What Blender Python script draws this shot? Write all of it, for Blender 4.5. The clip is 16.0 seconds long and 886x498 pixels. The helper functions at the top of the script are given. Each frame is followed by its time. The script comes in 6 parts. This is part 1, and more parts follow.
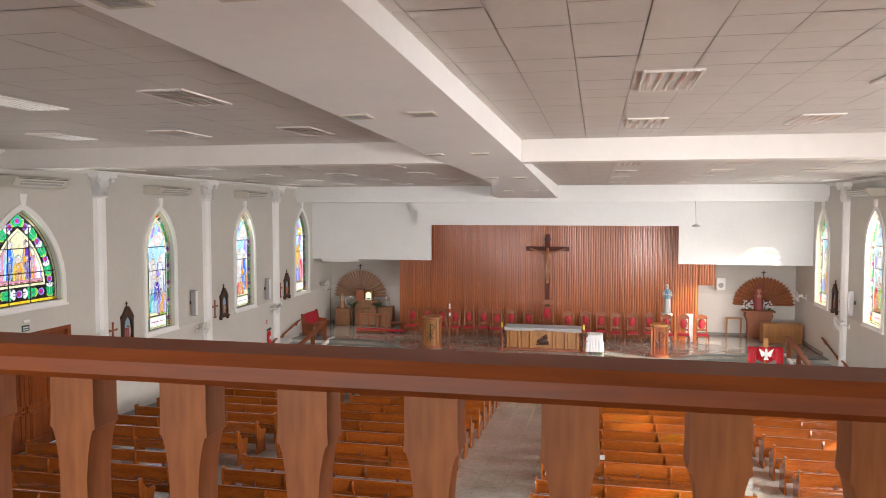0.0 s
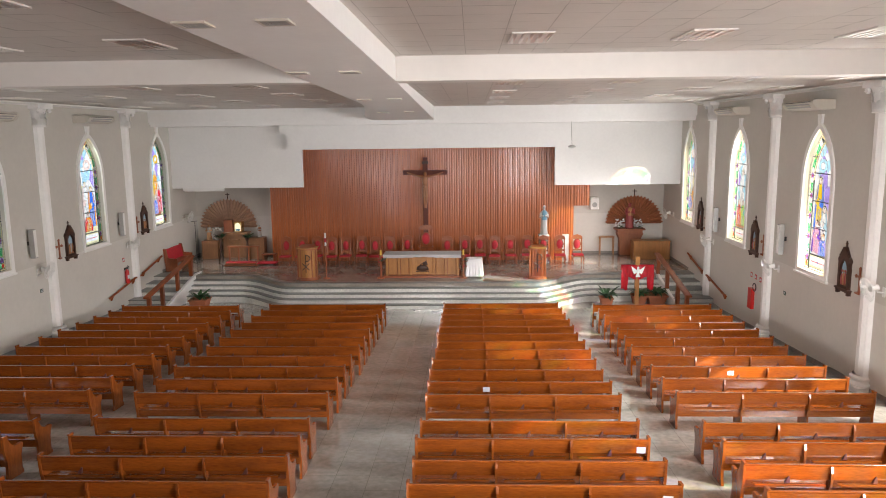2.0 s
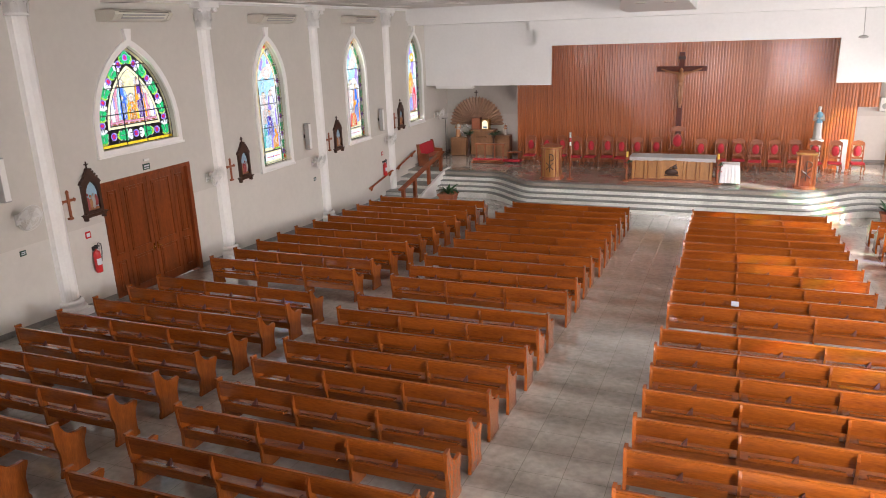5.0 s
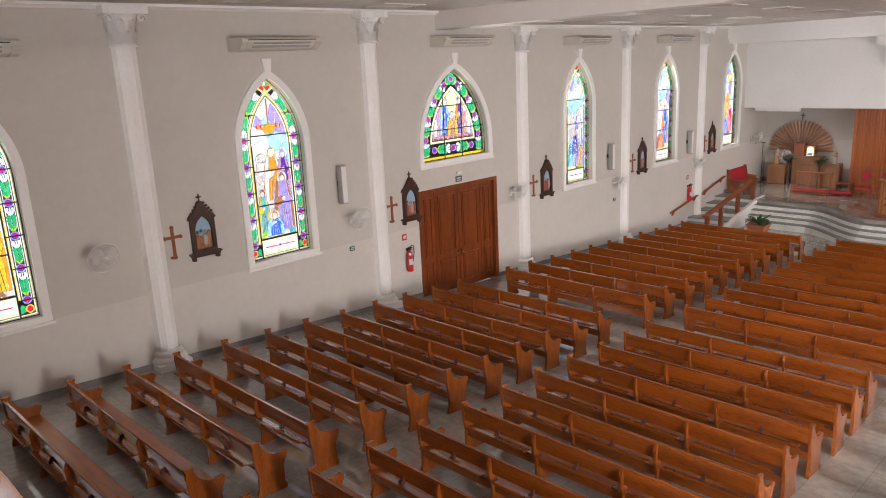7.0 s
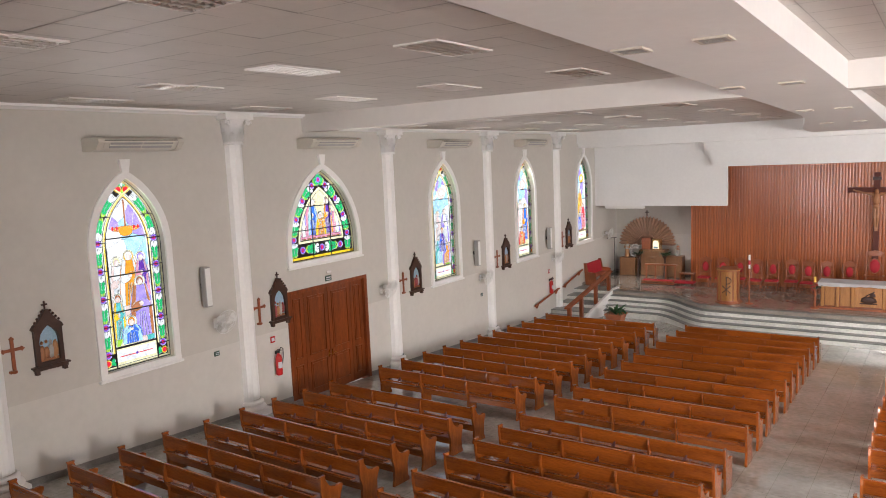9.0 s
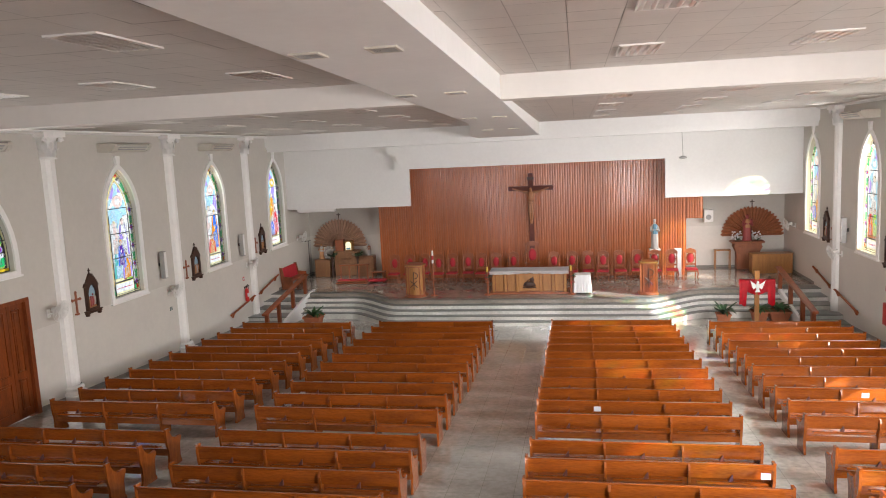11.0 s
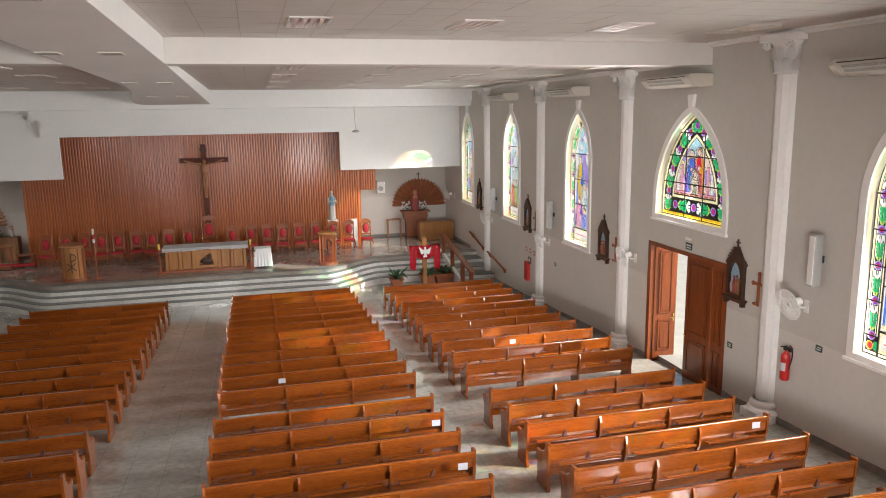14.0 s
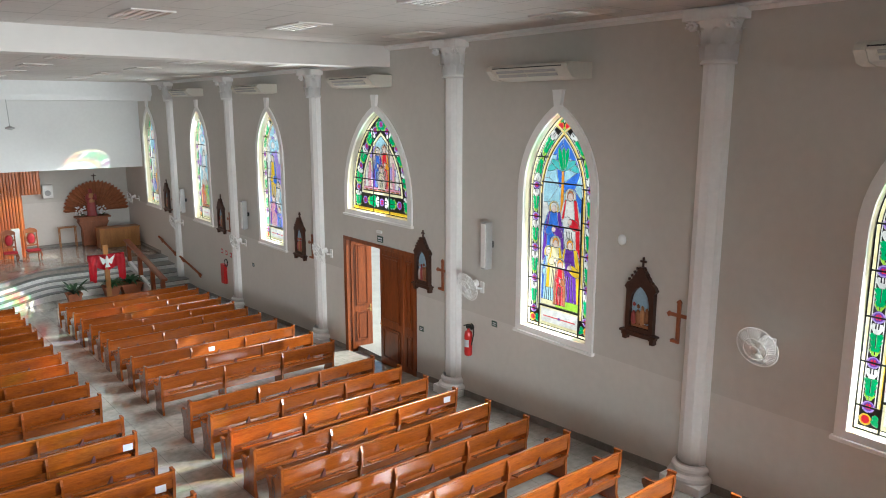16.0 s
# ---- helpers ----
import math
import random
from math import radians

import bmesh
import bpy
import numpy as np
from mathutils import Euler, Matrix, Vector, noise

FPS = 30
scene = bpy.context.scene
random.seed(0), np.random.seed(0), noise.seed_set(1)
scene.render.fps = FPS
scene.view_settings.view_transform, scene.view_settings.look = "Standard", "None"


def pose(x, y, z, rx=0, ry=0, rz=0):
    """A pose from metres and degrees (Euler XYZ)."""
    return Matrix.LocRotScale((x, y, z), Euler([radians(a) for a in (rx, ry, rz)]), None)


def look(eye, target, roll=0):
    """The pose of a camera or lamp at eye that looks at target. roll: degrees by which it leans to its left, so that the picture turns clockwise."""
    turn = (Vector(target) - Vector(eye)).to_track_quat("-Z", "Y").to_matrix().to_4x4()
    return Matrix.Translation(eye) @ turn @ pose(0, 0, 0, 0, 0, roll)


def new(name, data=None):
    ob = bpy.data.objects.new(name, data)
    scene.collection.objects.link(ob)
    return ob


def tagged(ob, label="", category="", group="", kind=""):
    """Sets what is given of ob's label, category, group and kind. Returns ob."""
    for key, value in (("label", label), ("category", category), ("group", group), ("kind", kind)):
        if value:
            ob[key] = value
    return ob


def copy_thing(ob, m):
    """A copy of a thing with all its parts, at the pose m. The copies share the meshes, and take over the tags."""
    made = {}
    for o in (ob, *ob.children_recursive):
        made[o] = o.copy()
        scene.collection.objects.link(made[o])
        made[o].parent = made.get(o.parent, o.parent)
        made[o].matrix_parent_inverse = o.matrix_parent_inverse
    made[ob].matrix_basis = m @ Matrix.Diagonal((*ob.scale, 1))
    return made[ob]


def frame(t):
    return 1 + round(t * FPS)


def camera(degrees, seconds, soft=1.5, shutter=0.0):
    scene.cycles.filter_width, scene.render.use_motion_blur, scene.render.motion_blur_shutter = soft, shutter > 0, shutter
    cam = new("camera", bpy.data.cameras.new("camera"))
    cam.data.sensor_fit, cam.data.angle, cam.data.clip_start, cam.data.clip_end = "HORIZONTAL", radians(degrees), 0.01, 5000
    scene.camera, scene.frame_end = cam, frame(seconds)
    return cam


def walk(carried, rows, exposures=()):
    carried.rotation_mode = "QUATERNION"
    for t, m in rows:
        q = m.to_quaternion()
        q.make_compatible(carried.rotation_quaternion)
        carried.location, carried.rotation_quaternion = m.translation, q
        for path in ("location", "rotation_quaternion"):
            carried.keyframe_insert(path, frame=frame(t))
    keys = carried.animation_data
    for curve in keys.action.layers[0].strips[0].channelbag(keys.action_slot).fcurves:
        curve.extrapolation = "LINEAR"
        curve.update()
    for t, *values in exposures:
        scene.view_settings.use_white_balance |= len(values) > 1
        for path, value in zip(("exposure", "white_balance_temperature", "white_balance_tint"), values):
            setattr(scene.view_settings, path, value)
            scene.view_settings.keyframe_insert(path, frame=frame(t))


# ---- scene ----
import collections

EXPOSURES = [(0, 1.98, 6500, 10), (1, 1.84, 6500, 10), (2, 1.79, 6500, 10), (3, 1.84, 6500, 10), (5.5, 2.12, 6500, 14), (8, 2.14, 6500, 14), (9.5, 2.07, 6500, 11), (12, 1.77, 6500, 10), (13, 1.64, 6500, 10), (14.5, 1.37, 6400, 6), (16, 1.32, 5800, 0)]
cam = camera(62.90, 16.0, soft=1.0)
PATH = [
    (0, (0.176, -1.229, 5.423), (-1.894, 8.541, 4.907), 0.05),
    (0.5, (0.130, -0.824, 5.432), (-1.436, 9.043, 5.001), -0.62),
    (1, (0.091, -0.449, 5.498), (-0.971, 9.478, 4.923), -0.84),
    (1.5, (0.053, -0.066, 5.520), (-0.505, 9.872, 4.561), -0.82),
    (2, (0.042, -0.018, 5.504), (-0.355, 9.846, 3.909), -0.70),
    (2.5, (0.043, 0.014, 5.449), (-0.365, 9.757, 3.231), -0.59),
    (3, (0.042, 0.012, 5.427), (-0.501, 9.637, 2.770), -0.67),
    (5.5, (-0.067, -0.015, 5.523), (-4.647, 8.417, 2.708), -2.48),
    (6, (-0.054, -0.075, 5.550), (-5.613, 7.771, 2.804), -2.75),
    (6.5, (-0.051, -0.059, 5.554), (-6.369, 7.229, 2.917), -2.65),
    (7, (-0.050, -0.060, 5.555), (-6.941, 6.757, 3.097), -2.73),
    (7.5, (-0.050, -0.060, 5.555), (-7.333, 6.437, 3.375), -2.75),
    (8, (-0.050, -0.061, 5.555), (-7.341, 6.534, 3.724), -2.56),
    (8.5, (-0.051, -0.096, 5.553), (-6.720, 7.220, 4.143), -2.18),
    (9, (-0.052, -0.083, 5.550), (-5.682, 8.092, 4.342), -2.47),
    (9.5, (-0.048, -0.033, 5.533), (-4.478, 8.855, 4.364), -2.72),
    (12, (0.051, -0.051, 5.537), (-0.496, 9.831, 4.106), -2.30),
    (12.5, (0.052, -0.056, 5.537), (0.235, 9.828, 4.024), -2.10),
    (13, (0.024, -0.028, 5.529), (0.971, 9.796, 3.918), -1.84),
    (13.5, (0.031, -0.031, 5.531), (1.695, 9.676, 3.797), -1.42),
    (14, (0.050, -0.040, 5.530), (2.498, 9.480, 3.690), -0.85),
    (14.5, (0.097, -0.094, 5.533), (3.435, 9.140, 3.635), -0.21),
    (15, (0.143, -0.107, 5.529), (4.386, 8.743, 3.613), 0.40),
    (15.5, (0.183, -0.116, 5.538), (5.248, 8.288, 3.613), 0.37),
    (16, (0.173, -0.098, 5.542), (6.229, 7.630, 3.639), -0.00),
]
walk(cam, [(t, look(eye, target, roll)) for t, eye, target, roll in PATH], EXPOSURES)

XL, XR = -14.38, 9.84          # side walls, inner faces
SLOPE = -0.058                 # the nave floor falls towards the altar
PLAT = -0.8                    # sanctuary floor
CEIL_A, CEIL_B = 6.95, 6.62    # ceiling over the rear and the front of the nave
YBACK = -5.0
BAYS = [2.80, 8.89, 14.86, 20.90, 26.96, 33.02]   # middles of the windows along both walls


def floor_z(y):
    return SLOPE * y


# world and sun: low morning sun from the east side, a little behind the camera
SUN_EL, SUN_AZ = 28.0, 25.0
world = bpy.data.worlds.new("sky")
scene.world = world
world.use_nodes = True
wn = world.node_tree.nodes
sky = wn.new("ShaderNodeTexSky")
sky.sky_type = "NISHITA"
sky.sun_disc = False
sky.sun_elevation = radians(SUN_EL)
sky.sun_rotation = radians(90 + SUN_AZ)
wn["Background"].inputs["Strength"].default_value = 0.05
world.node_tree.links.new(sky.outputs[0], wn["Background"].inputs[0])
sun_data = bpy.data.lights.new("sun", "SUN")
sun_data.energy, sun_data.angle, sun_data.color = 5.0, radians(1.0), (1.0, 0.93, 0.82)
sun = new("sun", sun_data)
away = Vector((-math.cos(radians(SUN_EL)) * math.cos(radians(SUN_AZ)), math.cos(radians(SUN_EL)) * math.sin(radians(SUN_AZ)), -math.sin(radians(SUN_EL))))
sun.matrix_world = look(Vector((40, -10, 30)), Vector((40, -10, 30)) + 10 * away)


def sky_lamp(x, y, z, wide, high, towards, power):
    """An area lamp standing in for daylight, aimed into the nave."""
    data = bpy.data.lights.new("window_daylight", "AREA")
    data.shape, data.size, data.size_y, data.energy = "RECTANGLE", wide, high, power
    data.spread = radians(105)
    data.color = (1.0, 0.95, 0.925)
    ob = new("window_daylight", data)
    ob.matrix_world = look((x, y, z), towards)
    return ob


LAMP_W, BOUNCE_W = 29, 17
for n, y in enumerate(BAYS):
    hgt, zc = (2.0, 4.1) if n == 2 else (3.4, 3.4)
    for x, s in ((XL, 1), (XR, -1)):
        g, up = (2.9, 1.5) if s < 0 else (0.2, 0.5)      # the sunny side gives more
        if n == 5:
            # the last window lights the sanctuary from under the hanging wall
            sky_lamp(x + s * 0.25, y, 2.0, 1.2, 1.1, (x + s * 6.0, y + 1.7, 0.3) if s < 0 else (x + 3.25, y + 2.2, -0.6), LAMP_W * (1.05 if s < 0 else 0.3)).data.spread = radians(85)
            continue
        # sky light falling in along the sun's way, and light thrown up by the bright ground outside
        ahead, drop = (3.2, 0.3) if n == 4 else (2.0, 1.5) if n == 0 else (1.8, 2.0)
        sky_lamp(x + s * 0.25, y, zc, 1.3, hgt, (x + s * 3.25, y + ahead, zc - drop), LAMP_W * g * (0.46 if n == 4 and s < 0 else 2.6 if n == 0 and s < 0 else 1.2 if n == 1 and s < 0 else 1.0))
        sky_lamp(x + s * 0.25, y, zc, 1.3, hgt, (x + s * 4.25, y + 0.8, zc + 2.5), BOUNCE_W * up)
# unseen fill lamps added at the windowless rear wall above the gallery, behind the camera
for x in (-10.3, -2.3, 5.7):
    sky_lamp(x, YBACK + 0.2, 5.5, 4.5, 2.4, (x, YBACK + 5, 4.3), 22)
# unseen fill lamp added below the gallery to brighten the near pews
sky_lamp(-1.6, YBACK + 0.05, 1.75, 4.2, 2.8, (1.4, YBACK + 9, 0.6), 165).data.spread = radians(66)


# ---------------------------------------------------------------- materials
def mat(name, color, rough=0.6, metal=0.0, noise_scale=0.0, amount=0.12, bump=0.0, bump_scale=60.0, stretch=(1, 1, 1), coat=0.0, second=None, space="Object", obvar=0.0):
    """Principled surface: colour varied at two scales, with fine relief."""
    m = bpy.data.materials.new(name)
    m.use_nodes = True
    nt = m.node_tree
    b = nt.nodes["Principled BSDF"]
    b.inputs["Roughness"].default_value, b.inputs["Metallic"].default_value = rough, metal
    b.inputs["Base Color"].default_value = (*color, 1)
    b.inputs["Coat Weight"].default_value, b.inputs["Coat Roughness"].default_value = coat, 0.12
    co = nt.nodes.new("ShaderNodeTexCoord")
    mp = nt.nodes.new("ShaderNodeMapping")
    mp.inputs["Scale"].default_value = stretch
    nt.links.new(co.outputs[space], mp.inputs[0])
    if noise_scale:
        big, fine = nt.nodes.new("ShaderNodeTexNoise"), nt.nodes.new("ShaderNodeTexNoise")
        big.inputs["Scale"].default_value, big.inputs["Detail"].default_value = noise_scale, 3
        fine.inputs["Scale"].default_value, fine.inputs["Detail"].default_value = noise_scale * 9, 4
        nt.links.new(mp.outputs[0], big.inputs[0])
        nt.links.new(mp.outputs[0], fine.inputs[0])
        add = nt.nodes.new("ShaderNodeMath")
        add.operation = "MULTIPLY_ADD"
        add.inputs[1].default_value = 0.5
        half = nt.nodes.new("ShaderNodeMath")
        half.operation = "MULTIPLY"
        half.inputs[1].default_value = 0.5
        nt.links.new(fine.outputs[0], half.inputs[0])
        nt.links.new(big.outputs[0], add.inputs[0])
        nt.links.new(half.outputs[0], add.inputs[2])
        ramp = nt.nodes.new("ShaderNodeValToRGB")
        lo = second or tuple(c * (1 - amount) for c in color)
        hi = tuple(min(1, c * (1 + amount)) for c in color)
        ramp.color_ramp.elements[0].position, ramp.color_ramp.elements[1].position = 0.33, 0.67
        ramp.color_ramp.elements[0].color, ramp.color_ramp.elements[1].color = (*lo, 1), (*hi, 1)
        nt.links.new(add.outputs[0], ramp.inputs[0])
        out = ramp.outputs[0]
        if obvar:
            info = nt.nodes.new("ShaderNodeObjectInfo")
            hsv = nt.nodes.new("ShaderNodeHueSaturation")
            rng = nt.nodes.new("ShaderNodeMapRange")
            rng.inputs[3].default_value, rng.inputs[4].default_value = 1 - obvar, 1 + obvar
            nt.links.new(info.outputs["Random"], rng.inputs[0])
            nt.links.new(rng.outputs[0], hsv.inputs["Value"])
            nt.links.new(out, hsv.inputs["Color"])
            out = hsv.outputs[0]
        nt.links.new(out, b.inputs["Base Color"])
        rr = nt.nodes.new("ShaderNodeMapRange")
        rr.inputs[3].default_value, rr.inputs[4].default_value = rough * 0.8, min(1, rough * 1.2)
        nt.links.new(fine.outputs[0], rr.inputs[0])
        nt.links.new(rr.outputs[0], b.inputs["Roughness"])
    if bump:
        bn, bp = nt.nodes.new("ShaderNodeTexNoise"), nt.nodes.new("ShaderNodeBump")
        bn.inputs["Scale"].default_value, bn.inputs["Detail"].default_value = bump_scale, 4
        bp.inputs["Strength"].default_value, bp.inputs["Distance"].default_value = bump, 0.004
        nt.links.new(mp.outputs[0], bn.inputs[0])
        nt.links.new(bn.outputs[0], bp.inputs["Height"])
        nt.links.new(bp.outputs[0], b.inputs["Normal"])
    return m


def glass_mat(name, color, clear=0.95):
    """Coloured leaded glass: partly clear, partly opal."""
    m = bpy.data.materials.new(name)
    m.use_nodes = True
    nt = m.node_tree
    nt.nodes.remove(nt.nodes["Principled BSDF"])
    out = nt.nodes["Material Output"]
    tr, tl, gl = nt.nodes.new("ShaderNodeBsdfTransparent"), nt.nodes.new("ShaderNodeBsdfTranslucent"), nt.nodes.new("ShaderNodeBsdfGlossy")
    no, ra = nt.nodes.new("ShaderNodeTexNoise"), nt.nodes.new("ShaderNodeValToRGB")
    no.inputs["Scale"].default_value, no.inputs["Detail"].default_value = 9, 4
    co = nt.nodes.new("ShaderNodeTexCoord")
    nt.links.new(co.outputs["Object"], no.inputs[0])
    ra.color_ramp.elements[0].position, ra.color_ramp.elements[1].position = 0.3, 0.7
    color = [c ** 1.5 for c in color]
    ra.color_ramp.elements[0].color = (*[c * 0.75 for c in color], 1)
    ra.color_ramp.elements[1].color = (*[min(1, c * 1.12 + 0.01) for c in color], 1)
    nt.links.new(no.outputs[0], ra.inputs[0])
    tint = ra.outputs[0]
    nt.links.new(tint, tr.inputs[0])
    nt.links.new(tint, tl.inputs[0])
    gl.inputs["Roughness"].default_value = 0.15
    a, b = nt.nodes.new("ShaderNodeMixShader"), nt.nodes.new("ShaderNodeMixShader")
    a.inputs[0].default_value, b.inputs[0].default_value = 1 - clear, 0.04
    nt.links.new(tr.outputs[0], a.inputs[1])
    nt.links.new(tl.outputs[0], a.inputs[2])
    nt.links.new(a.outputs[0], b.inputs[1])
    nt.links.new(gl.outputs[0], b.inputs[2])
    nt.links.new(b.outputs[0], out.inputs[0])
    return m


PLASTER = mat("wall_plaster", (0.575, 0.552, 0.508), 0.75, noise_scale=0.7, amount=0.045, bump=0.15, bump_scale=45)


def add_dado(m, height):
    """Washable satin paint on the lower wall, a shade lighter."""
    nt = m.node_tree
    b = nt.nodes["Principled BSDF"]
    old, rough = b.inputs["Base Color"].links[0].from_socket, b.inputs["Roughness"].links[0].from_socket
    geo, sep, low, mx = nt.nodes.new("ShaderNodeNewGeometry"), nt.nodes.new("ShaderNodeSeparateXYZ"), nt.nodes.new("ShaderNodeMath"), nt.nodes.new("ShaderNodeMix")
    low.operation = "LESS_THAN"
    low.inputs[1].default_value = height
    mx.data_type, mx.blend_type = "RGBA", "MULTIPLY"
    mx.inputs[7].default_value = (1.10, 1.105, 1.115, 1)
    sub = nt.nodes.new("ShaderNodeMath")
    sub.operation = "MULTIPLY_ADD"
    sub.inputs[1].default_value = -0.32
    nt.links.new(geo.outputs["Position"], sep.inputs[0])
    nt.links.new(sep.outputs[2], low.inputs[0])
    nt.links.new(low.outputs[0], mx.inputs[0])
    nt.links.new(old, mx.inputs[6])
    nt.links.new(mx.outputs[2], b.inputs["Base Color"])
    nt.links.new(low.outputs[0], sub.inputs[0])
    nt.links.new(rough, sub.inputs[2])
    nt.links.new(sub.outputs[0], b.inputs["Roughness"])


add_dado(PLASTER, 1.29)
PLASTER_BACK = mat("white_plaster", (0.82, 0.82, 0.81), 0.7, noise_scale=0.9, amount=0.03, bump=0.1, bump_scale=40)
TRIM = mat("white_trim_paint", (0.86, 0.855, 0.84), 0.55, noise_scale=1.5, amount=0.04, bump=0.1, bump_scale=50)
CEIL_PAINT = mat("ceiling_plaster", (0.74, 0.71, 0.68), 0.8, noise_scale=0.6, amount=0.03)
CEIL_TILE = mat("ceiling_tile", (0.60, 0.565, 0.53), 0.5, noise_scale=1.3, amount=0.06, bump=0.25, bump_scale=150)
CEIL_GAP = mat("ceiling_grid_metal", (0.40, 0.375, 0.35), 0.7, noise_scale=3, amount=0.08)
PEW = mat("pew_wood", (0.31, 0.081, 0.010), 0.15, noise_scale=3.0, second=(0.175, 0.040, 0.006), bump=0.04, bump_scale=30, stretch=(0.35, 3, 3), coat=0.5, obvar=0.16)
PEW_END = mat("pew_end_wood", (0.31, 0.082, 0.012), 0.22, noise_scale=3.0, second=(0.17, 0.040, 0.007), bump=0.06, bump_scale=30, stretch=(3, 3, 0.4), coat=0.4, obvar=0.15)
DOORWOOD = mat("door_wood", (0.25, 0.060, 0.013), 0.32, noise_scale=2.5, second=(0.11, 0.025, 0.007), bump=0.08, bump_scale=25, stretch=(3, 3, 0.3), coat=0.2, obvar=0.1)
SLATWOOD = mat("slat_wood", (0.37, 0.105, 0.024), 0.30, noise_scale=2.0, second=(0.25, 0.062, 0.014), bump=0.08, bump_scale=25, stretch=(4, 4, 0.25), coat=0.25, obvar=0.14)
RAILWOOD = mat("rail_wood", (0.29, 0.070, 0.010), 0.55, noise_scale=2.5, second=(0.19, 0.042, 0.007), bump=0.05, bump_scale=25, stretch=(0.3, 3, 3), coat=0.04)
BALUSTER = mat("baluster_wood", (0.40, 0.145, 0.042), 0.5, noise_scale=2.5, second=(0.25, 0.080, 0.022), bump=0.06, bump_scale=25, stretch=(3, 3, 0.4), coat=0.15)
DARKWOOD = mat("dark_carved_wood", (0.05, 0.022, 0.014), 0.45, noise_scale=6, amount=0.35, bump=0.2, bump_scale=40)
LIGHTWOOD = mat("light_wood", (0.42, 0.19, 0.055), 0.38, noise_scale=2.5, second=(0.27, 0.115, 0.034), bump=0.05, bump_scale=25, stretch=(3, 3, 0.4), coat=0.2)
BROWNWOOD = mat("brown_carved_wood", (0.27, 0.135, 0.062), 0.42, noise_scale=2.5, second=(0.16, 0.075, 0.034), bump=0.06, bump_scale=25, stretch=(3, 3, 0.4), coat=0.15)
FANWOOD = mat("fan_panel_wood", (0.40, 0.24, 0.16), 0.5, noise_scale=2.5, amount=0.22, stretch=(3, 3, 0.5), obvar=0.1)
FANRED = mat("fan_panel_red_wood", (0.30, 0.105, 0.045), 0.5, noise_scale=2.5, amount=0.25, stretch=(3, 3, 0.5), obvar=0.1)
CHAIRWOOD = mat("chair_wood", (0.27, 0.080, 0.030), 0.35, noise_scale=4, amount=0.3, coat=0.3)
REDCLOTH = mat("red_upholstery", (0.40, 0.016, 0.028), 0.75, noise_scale=8, amount=0.18, bump=0.1, bump_scale=120)
REDSATIN = mat("red_satin", (0.62, 0.006, 0.022), 0.35, noise_scale=5, amount=0.15)
WHITECLOTH = mat("white_cloth", (0.82, 0.82, 0.84), 0.85, noise_scale=5, amount=0.05, bump=0.15, bump_scale=90)
MARBLE = mat("step_marble", (0.74, 0.74, 0.70), 0.22, noise_scale=1.6, second=(0.58, 0.59, 0.56), bump=0.02, bump_scale=20, coat=0.2)
TREAD = mat("step_tread_granite", (0.17, 0.18, 0.168), 0.3, noise_scale=3.0, amount=0.2)
PLATFORM = mat("sanctuary_granite", (0.32, 0.285, 0.245), 0.08, noise_scale=1.2, second=(0.23, 0.205, 0.178), coat=0.3)
BASE = mat("granite_skirting", (0.22, 0.21, 0.195), 0.35, noise_scale=7, amount=0.25)
ACWHITE = mat("aged_white_plastic", (0.60, 0.57, 0.50), 0.45, noise_scale=2, amount=0.05)
GREYPLASTIC = mat("grey_plastic", (0.36, 0.36, 0.35), 0.5, noise_scale=3, amount=0.08)
WHITEPLASTIC = mat("white_plastic", (0.78, 0.78, 0.76), 0.4, noise_scale=3, amount=0.04)
BLACK = mat("black_paint", (0.02, 0.02, 0.02), 0.5, noise_scale=5, amount=0.2)
ALU = mat("louver_aluminium", (0.82, 0.80, 0.77), 0.30, metal=1.0, noise_scale=4, amount=0.05)
BRASS = mat("brass", (0.72, 0.5, 0.2), 0.25, metal=1.0, noise_scale=6, amount=0.1)
REDPAINT = mat("red_enamel", (0.55, 0.015, 0.015), 0.3, noise_scale=4, amount=0.08, coat=0.4)
LEAF = mat("leaf_green", (0.03, 0.10, 0.028), 0.45, noise_scale=5, amount=0.35, obvar=0.25)
LEAF_DARK = mat("dark_leaf_green", (0.02, 0.055, 0.022), 0.35, noise_scale=5, amount=0.35, obvar=0.25)
TERRACOTTA = mat("terracotta", (0.40, 0.135, 0.065), 0.7, noise_scale=4, amount=0.15, bump=0.1)
CROSSWOOD = mat("dark_red_cross_wood", (0.095, 0.024, 0.013), 0.75, noise_scale=3, amount=0.3, stretch=(3, 3, 0.4))
STATUE_WHITE = mat("painted_plaster_white", (0.40, 0.385, 0.36), 0.5, noise_scale=6, amount=0.12)
STATUE_BLUE = mat("painted_plaster_blue", (0.09, 0.22, 0.30), 0.5, noise_scale=6, amount=0.15)
STATUE_RED = mat("painted_plaster_red", (0.33, 0.07, 0.07), 0.5, noise_scale=6, amount=0.2)
STATUE_BROWN = mat("painted_plaster_ochre", (0.42, 0.21, 0.09), 0.45, noise_scale=6, amount=0.15)
SKIN_PLASTER = mat("carved_ochre", (0.30, 0.13, 0.055), 0.45, noise_scale=5, amount=0.2)
PAPER = mat("paper", (0.62, 0.64, 0.68), 0.8, noise_scale=3, amount=0.04)
GREEN_SIGN = mat("green_sign", (0.015, 0.06, 0.04), 0.5, noise_scale=3, amount=0.06)
# even emission for the added panel that lights the west glass from behind
GLOW_PANEL = bpy.data.materials.new("glow_panel")
GLOW_PANEL.use_nodes = True
GLOW_PANEL.node_tree.nodes["Principled BSDF"].inputs["Base Color"].default_value = (0.03, 0.03, 0.03, 1)
